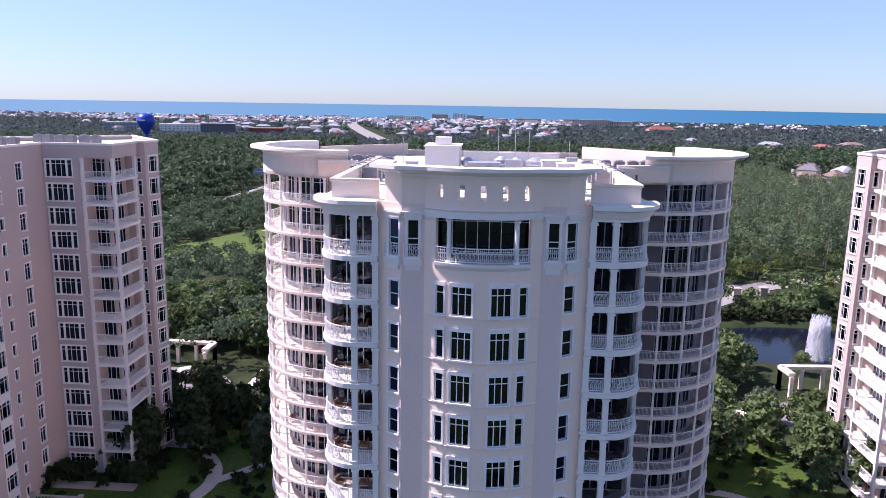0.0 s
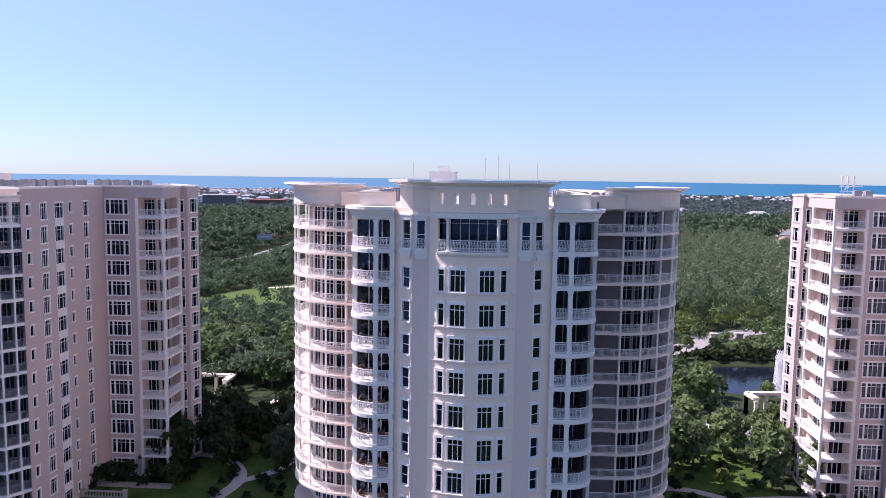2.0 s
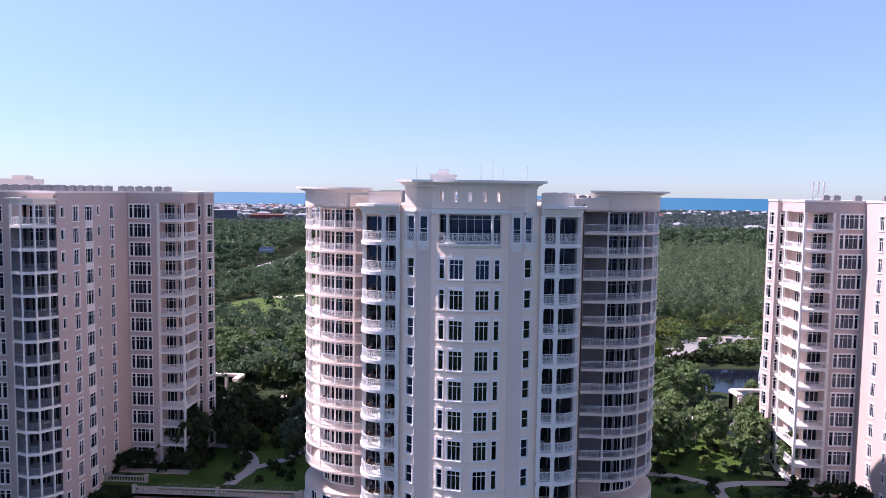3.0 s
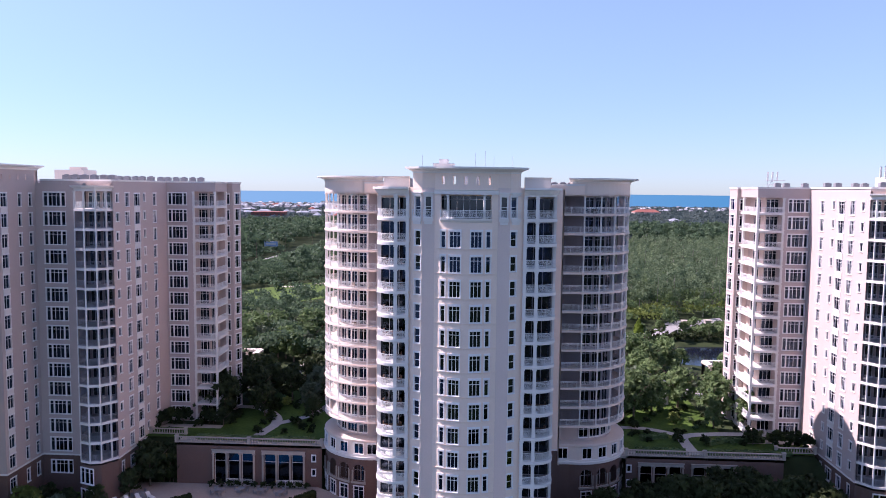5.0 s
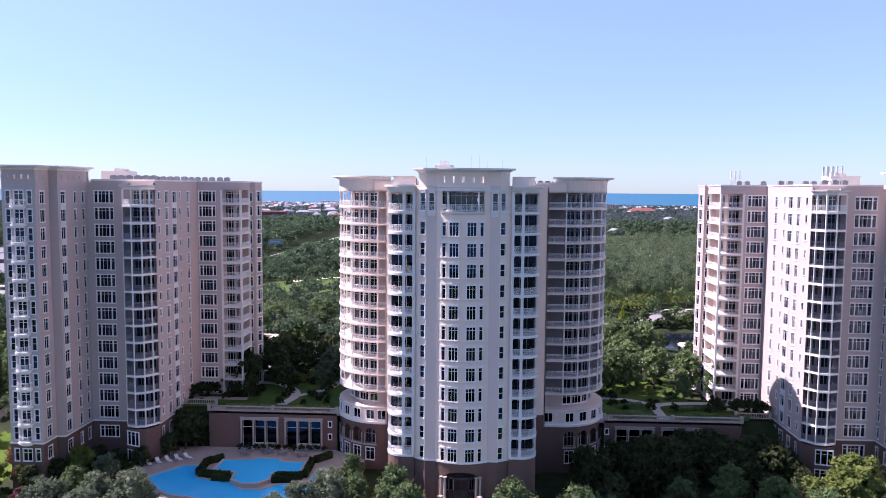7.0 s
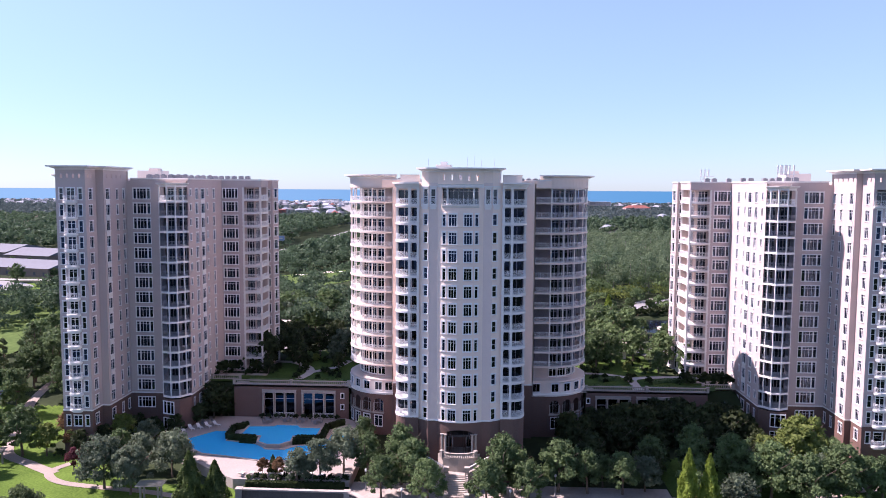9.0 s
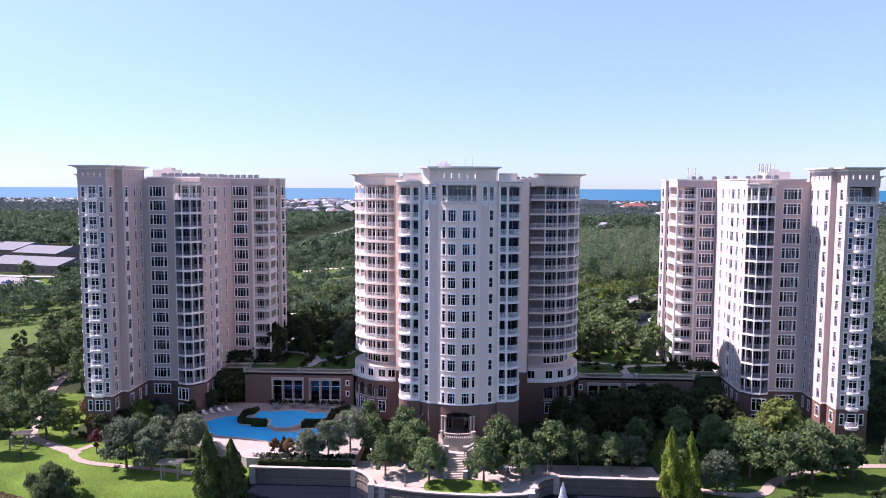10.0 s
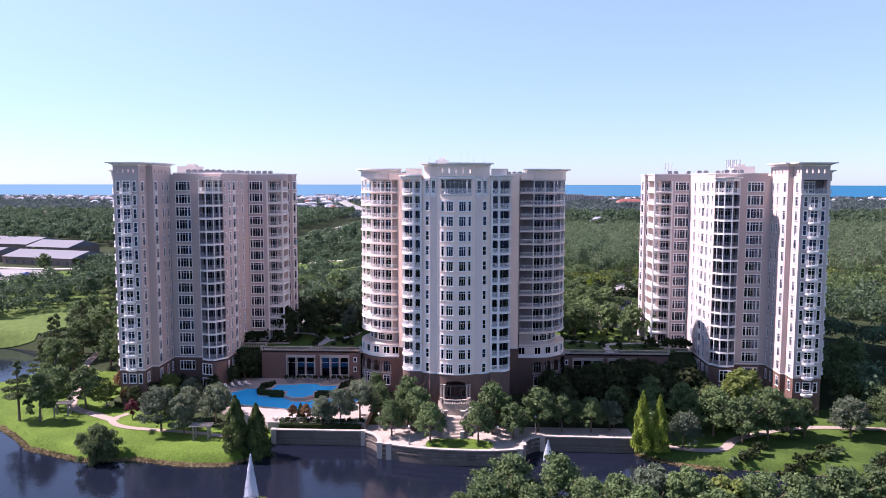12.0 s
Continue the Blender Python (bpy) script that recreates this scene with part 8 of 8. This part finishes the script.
block(-480, 1180, 22, 95, 40, 15, 4, 16, HOTELWALL, "long white parking building with open decks", "town buildings")
block(-414, 1120, 18, 50, 30, 19, 5, 12, GREYROOF, "grey hotel block with rows of windows", "town buildings")
block(-357, 1185, 10, 55, 40, 11, 2, 8, REDROOF, "red store front in the town", "town buildings", REDROOF)
block(-620, 1250, 15, 70, 30, 14, 3, 12, WHITEROOF, "pale office building in the town", "town buildings")
for k, (x, y, w, h, f, lab) in enumerate(((-330, 2780, 110, 18, 5, "pale beach hotel with many storeys"), (-190, 2800, 60, 24, 7, "white hotel tower by the sea"), (-120, 2810, 45, 28, 8, "white hotel tower by the sea"), (-60, 2800, 60, 22, 7, "white hotel block by the sea"), (-260, 2500, 60, 22, 5, "pale hotel in the town"), (300, 2300, 110, 24, 7, "dark beach hotel with stepped roof"), (380, 2320, 90, 20, 6, "dark beach hotel with stepped roof"), (250, 2320, 50, 24, 6, "dark beach hotel with stepped roof"), (-560, 2700, 90, 17, 5, "pale beach hotel with many storeys"), (120, 2500, 80, 20, 5, "white hotel block by the sea"), (-900, 2500, 120, 15, 4, "pale beach hotel with many storeys"), (20, 2600, 70, 17, 5, "white hotel block by the sea"))):
    block(x * 0.8, y * 0.8, 5 - k * 3, w * 0.8, 20, h * 0.8, f, max(8, w // 7), (HOTELWALL, WALLS, PINKWALL)[2 if "dark" in lab else k % 2], lab, "coast buildings")
# many small houses of the town
rng_t = random.Random(31)
made = 0
while made < 190:
    y = rng_t.uniform(1150, 2000)
    x = rng_t.uniform(-0.6 * y + 60, 40 + 0.06 * y)
    if near_line(np.array([x]), np.array([y]), HIGHWAY, 32)[0] or (abs(x + 470) < 90 and abs(y - 1180) < 60):
        continue
    k = rng_t.randrange(6)
    house("t%d" % k, x, y, rng_t.choice((0, 20, 70, 90, 110)), (13, 16, 11, 19, 14, 26)[k], (9, 11, 8, 11, 10, 14)[k], (6, 7, 9, 6.5, 8, 7)[k], (3.5, 4, 3.5, 4.5, 4, 3)[k], (WHITEROOF, GREYROOF, WHITEROOF, WHITEROOF, REDROOF, WHITEROOF)[k], WALLS, ("small town house with a pale roof", "small grey-roofed town house", "tall narrow white-roofed town house", "wide town house with a pale roof", "small red-roofed town house", "low wide white-roofed store")[k], "town houses", 9.4, 1)
    made += 1
far = Shape()
for k in range(900):
    y = rng_t.uniform(1750, 2260)
    x = rng_t.uniform(-0.68 * y, 0.10 * y + 40) if k % 6 else rng_t.uniform(0.1 * y, 0.7 * y)
    w, d, h = rng_t.uniform(8, 20), rng_t.uniform(7, 11), rng_t.uniform(4, 8)
    m = pose(x, y, far_level(y) - 0.1, 0, 0, rng_t.uniform(0, 180))
    far.box(-w / 2, w / 2, -d / 2, d / 2, -0.5, h, m)
    g = gable(w, d, h, h + 4, 0.8)
    i = len(far.v)
    far.v += [tuple(m @ Vector(v)) for v in g.v]
    far.f += [tuple(i + q for q in f) for f in g.f]
# grey-blue tone of the far roofs carries painted distance haze
FARHOUSE = surface("hazed_distant_houses", (0.13, 0.13, 0.145), 0.8, 0.3, 0.02, 0.2, tint=(0.45, 0.46, 0.49), per_island=0.9)
tagged(new("distant_houses", far.mesh("distant_houses", FARHOUSE)), "pale roofs of the distant coast town, haze in their colour", "houses", kind="stuff")
# water tower
wt = thing("water_tower", (-282, 600, 9.4), "blue globe water tower above the woods", "water tower")
part("tank", Shape().lathe(-282, 600, [(1.6, 29.0), (2.3, 31.0), (4.7, 34.4), (6.6, 37.4), (7.3, 40.0), (6.9, 42.6), (5.2, 44.9), (2.8, 46.0), (0.1, 46.4)], 28), BLUE, wt, smooth=True)
part("stem", Shape().lathe(-282, 600, [(3.2, 9.0), (1.9, 14.0), (1.6, 28.0), (1.6, 30.0)], 20), BLUE, wt, smooth=True)
part("lettering", Shape().box(-284.6, -279.6, 592.4, 593.4, 40.0, 41.1), TRIM, wt)
# roadside hoarding
bb = thing("billboard", (-141, 450, 9.4), "pale blue roadside billboard on posts", "billboard")
part("panel", Shape().box(-145.8, -136.2, 449.8, 450.2, 13.4, 17.2), WALLS, bb)
part("poster", Shape().box(-145.5, -136.5, 449.72, 449.79, 13.7, 16.9), surface("pale_blue_poster", (0.30, 0.42, 0.62), 0.6, 0.1, 0.3, 2.0), bb)
part("bar", Shape().box(-144.4, -137.6, 449.68, 449.715, 14.9, 15.7), TRIM, bb)
for x in (-144, -138):
    part("post", Shape().box(x - 0.2, x + 0.2, 450.2, 450.6, 9.0, 17.0), GREYBOX, bb)
# power poles by the road
for k, (x, y) in enumerate(((-146, 300), (-138, 345), (-134, 395), (-131, 450), (-129, 520))):
    u = thing("utility_pole", (x, y, 9.4), "thin wooden utility pole beside the road", "utility pole", "utility poles")
    part("pole", Shape().tube((x, y, 9.0), (x, y, 20.5), 0.16, 0.1, 6), BARK, u)
    part("cross_arm", Shape().box(x - 1.2, x + 1.2, y - 0.08, y + 0.08, 19.3, 19.5), BARK, u)
# gate houses at the entrance road
for x, y in ((66.5, 197.5), (74.0, 199.0)):
    g = thing("gate_pillar", (x, y, 9.5), "cream stone gate pillar beside the entrance road", "pillar", "gate pillars")
    part("shaft", Shape().box(x - 0.9, x + 0.9, y - 0.9, y + 0.9, 9.2, 11.6), LIMESTONE, g)
    part("cap", Shape().box(x - 1.1, x + 1.1, y - 1.1, y + 1.1, 11.6, 11.9), LIMESTONE, g)
for k in range(14):
    tree("dark_shrub" if k % 2 else "oak_b", 48 + k * 3.4, 176 + (k % 3) * 2.5 + k * 0.4, 1.3 if k % 2 else 0.6, None, 9.5)
for x, y, q in ((40, 128, 1.0), (44.5, 133, 1.1), (38, 136, 1.05), (42, 141.5, 0.95), (47.5, 138, 0.6), (36, 122, 0.9), (50.5, 141, 0.6), (33, 130, 1.0), (30, 138, 1.1), (60, 138.5, 0.5)):
    tree("oak_b" if x % 2 else "oak_a", x, y, q, plain=True)
rng_o = random.Random(57)
for k in range(34):
    ox, oy = rng_o.uniform(-78, -43), rng_o.uniform(137, 172)
    if abs(ox + 60) < 9 and oy < 140:
        continue
    tree("oak_a" if k % 3 else "silver_a", ox, oy, rng_o.uniform(0.75, 1.1), None, 9.5, plain=True)
for k in range(15):
    tree("dark_shrub", 52.5 + k * 2.6, 175.2 - 0.03 * (k - 7) ** 2 + (k % 3) * 0.5, 1.25 + 0.2 * (k % 2), None, 9.3)
tree("cedar", 44.0, 160.0, 0.9, None, 9.4)
# the sea on the horizon: a glowing backdrop, its lit gradient painted left to right
SEA = bpy.data.materials.new("glowing_sea_backdrop")
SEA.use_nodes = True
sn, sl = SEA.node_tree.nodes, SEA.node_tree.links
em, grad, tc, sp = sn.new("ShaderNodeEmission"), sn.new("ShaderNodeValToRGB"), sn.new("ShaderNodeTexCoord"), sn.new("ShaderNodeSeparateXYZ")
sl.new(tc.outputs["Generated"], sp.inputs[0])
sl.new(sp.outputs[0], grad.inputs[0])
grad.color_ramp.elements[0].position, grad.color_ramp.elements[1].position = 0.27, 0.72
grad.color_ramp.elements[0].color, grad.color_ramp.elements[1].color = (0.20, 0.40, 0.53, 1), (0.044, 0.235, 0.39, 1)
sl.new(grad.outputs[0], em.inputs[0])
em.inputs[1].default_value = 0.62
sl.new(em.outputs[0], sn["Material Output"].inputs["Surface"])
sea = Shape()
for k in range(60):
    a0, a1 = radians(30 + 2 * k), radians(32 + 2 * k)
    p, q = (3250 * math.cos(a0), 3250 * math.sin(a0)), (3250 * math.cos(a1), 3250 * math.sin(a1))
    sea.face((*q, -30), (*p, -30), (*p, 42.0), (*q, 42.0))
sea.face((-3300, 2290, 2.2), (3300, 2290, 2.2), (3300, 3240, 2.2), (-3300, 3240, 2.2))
thing("backdrop", None, "self-lit blue sea backdrop reaching the horizon", "sea", kind="structure", shape=sea, material=SEA)
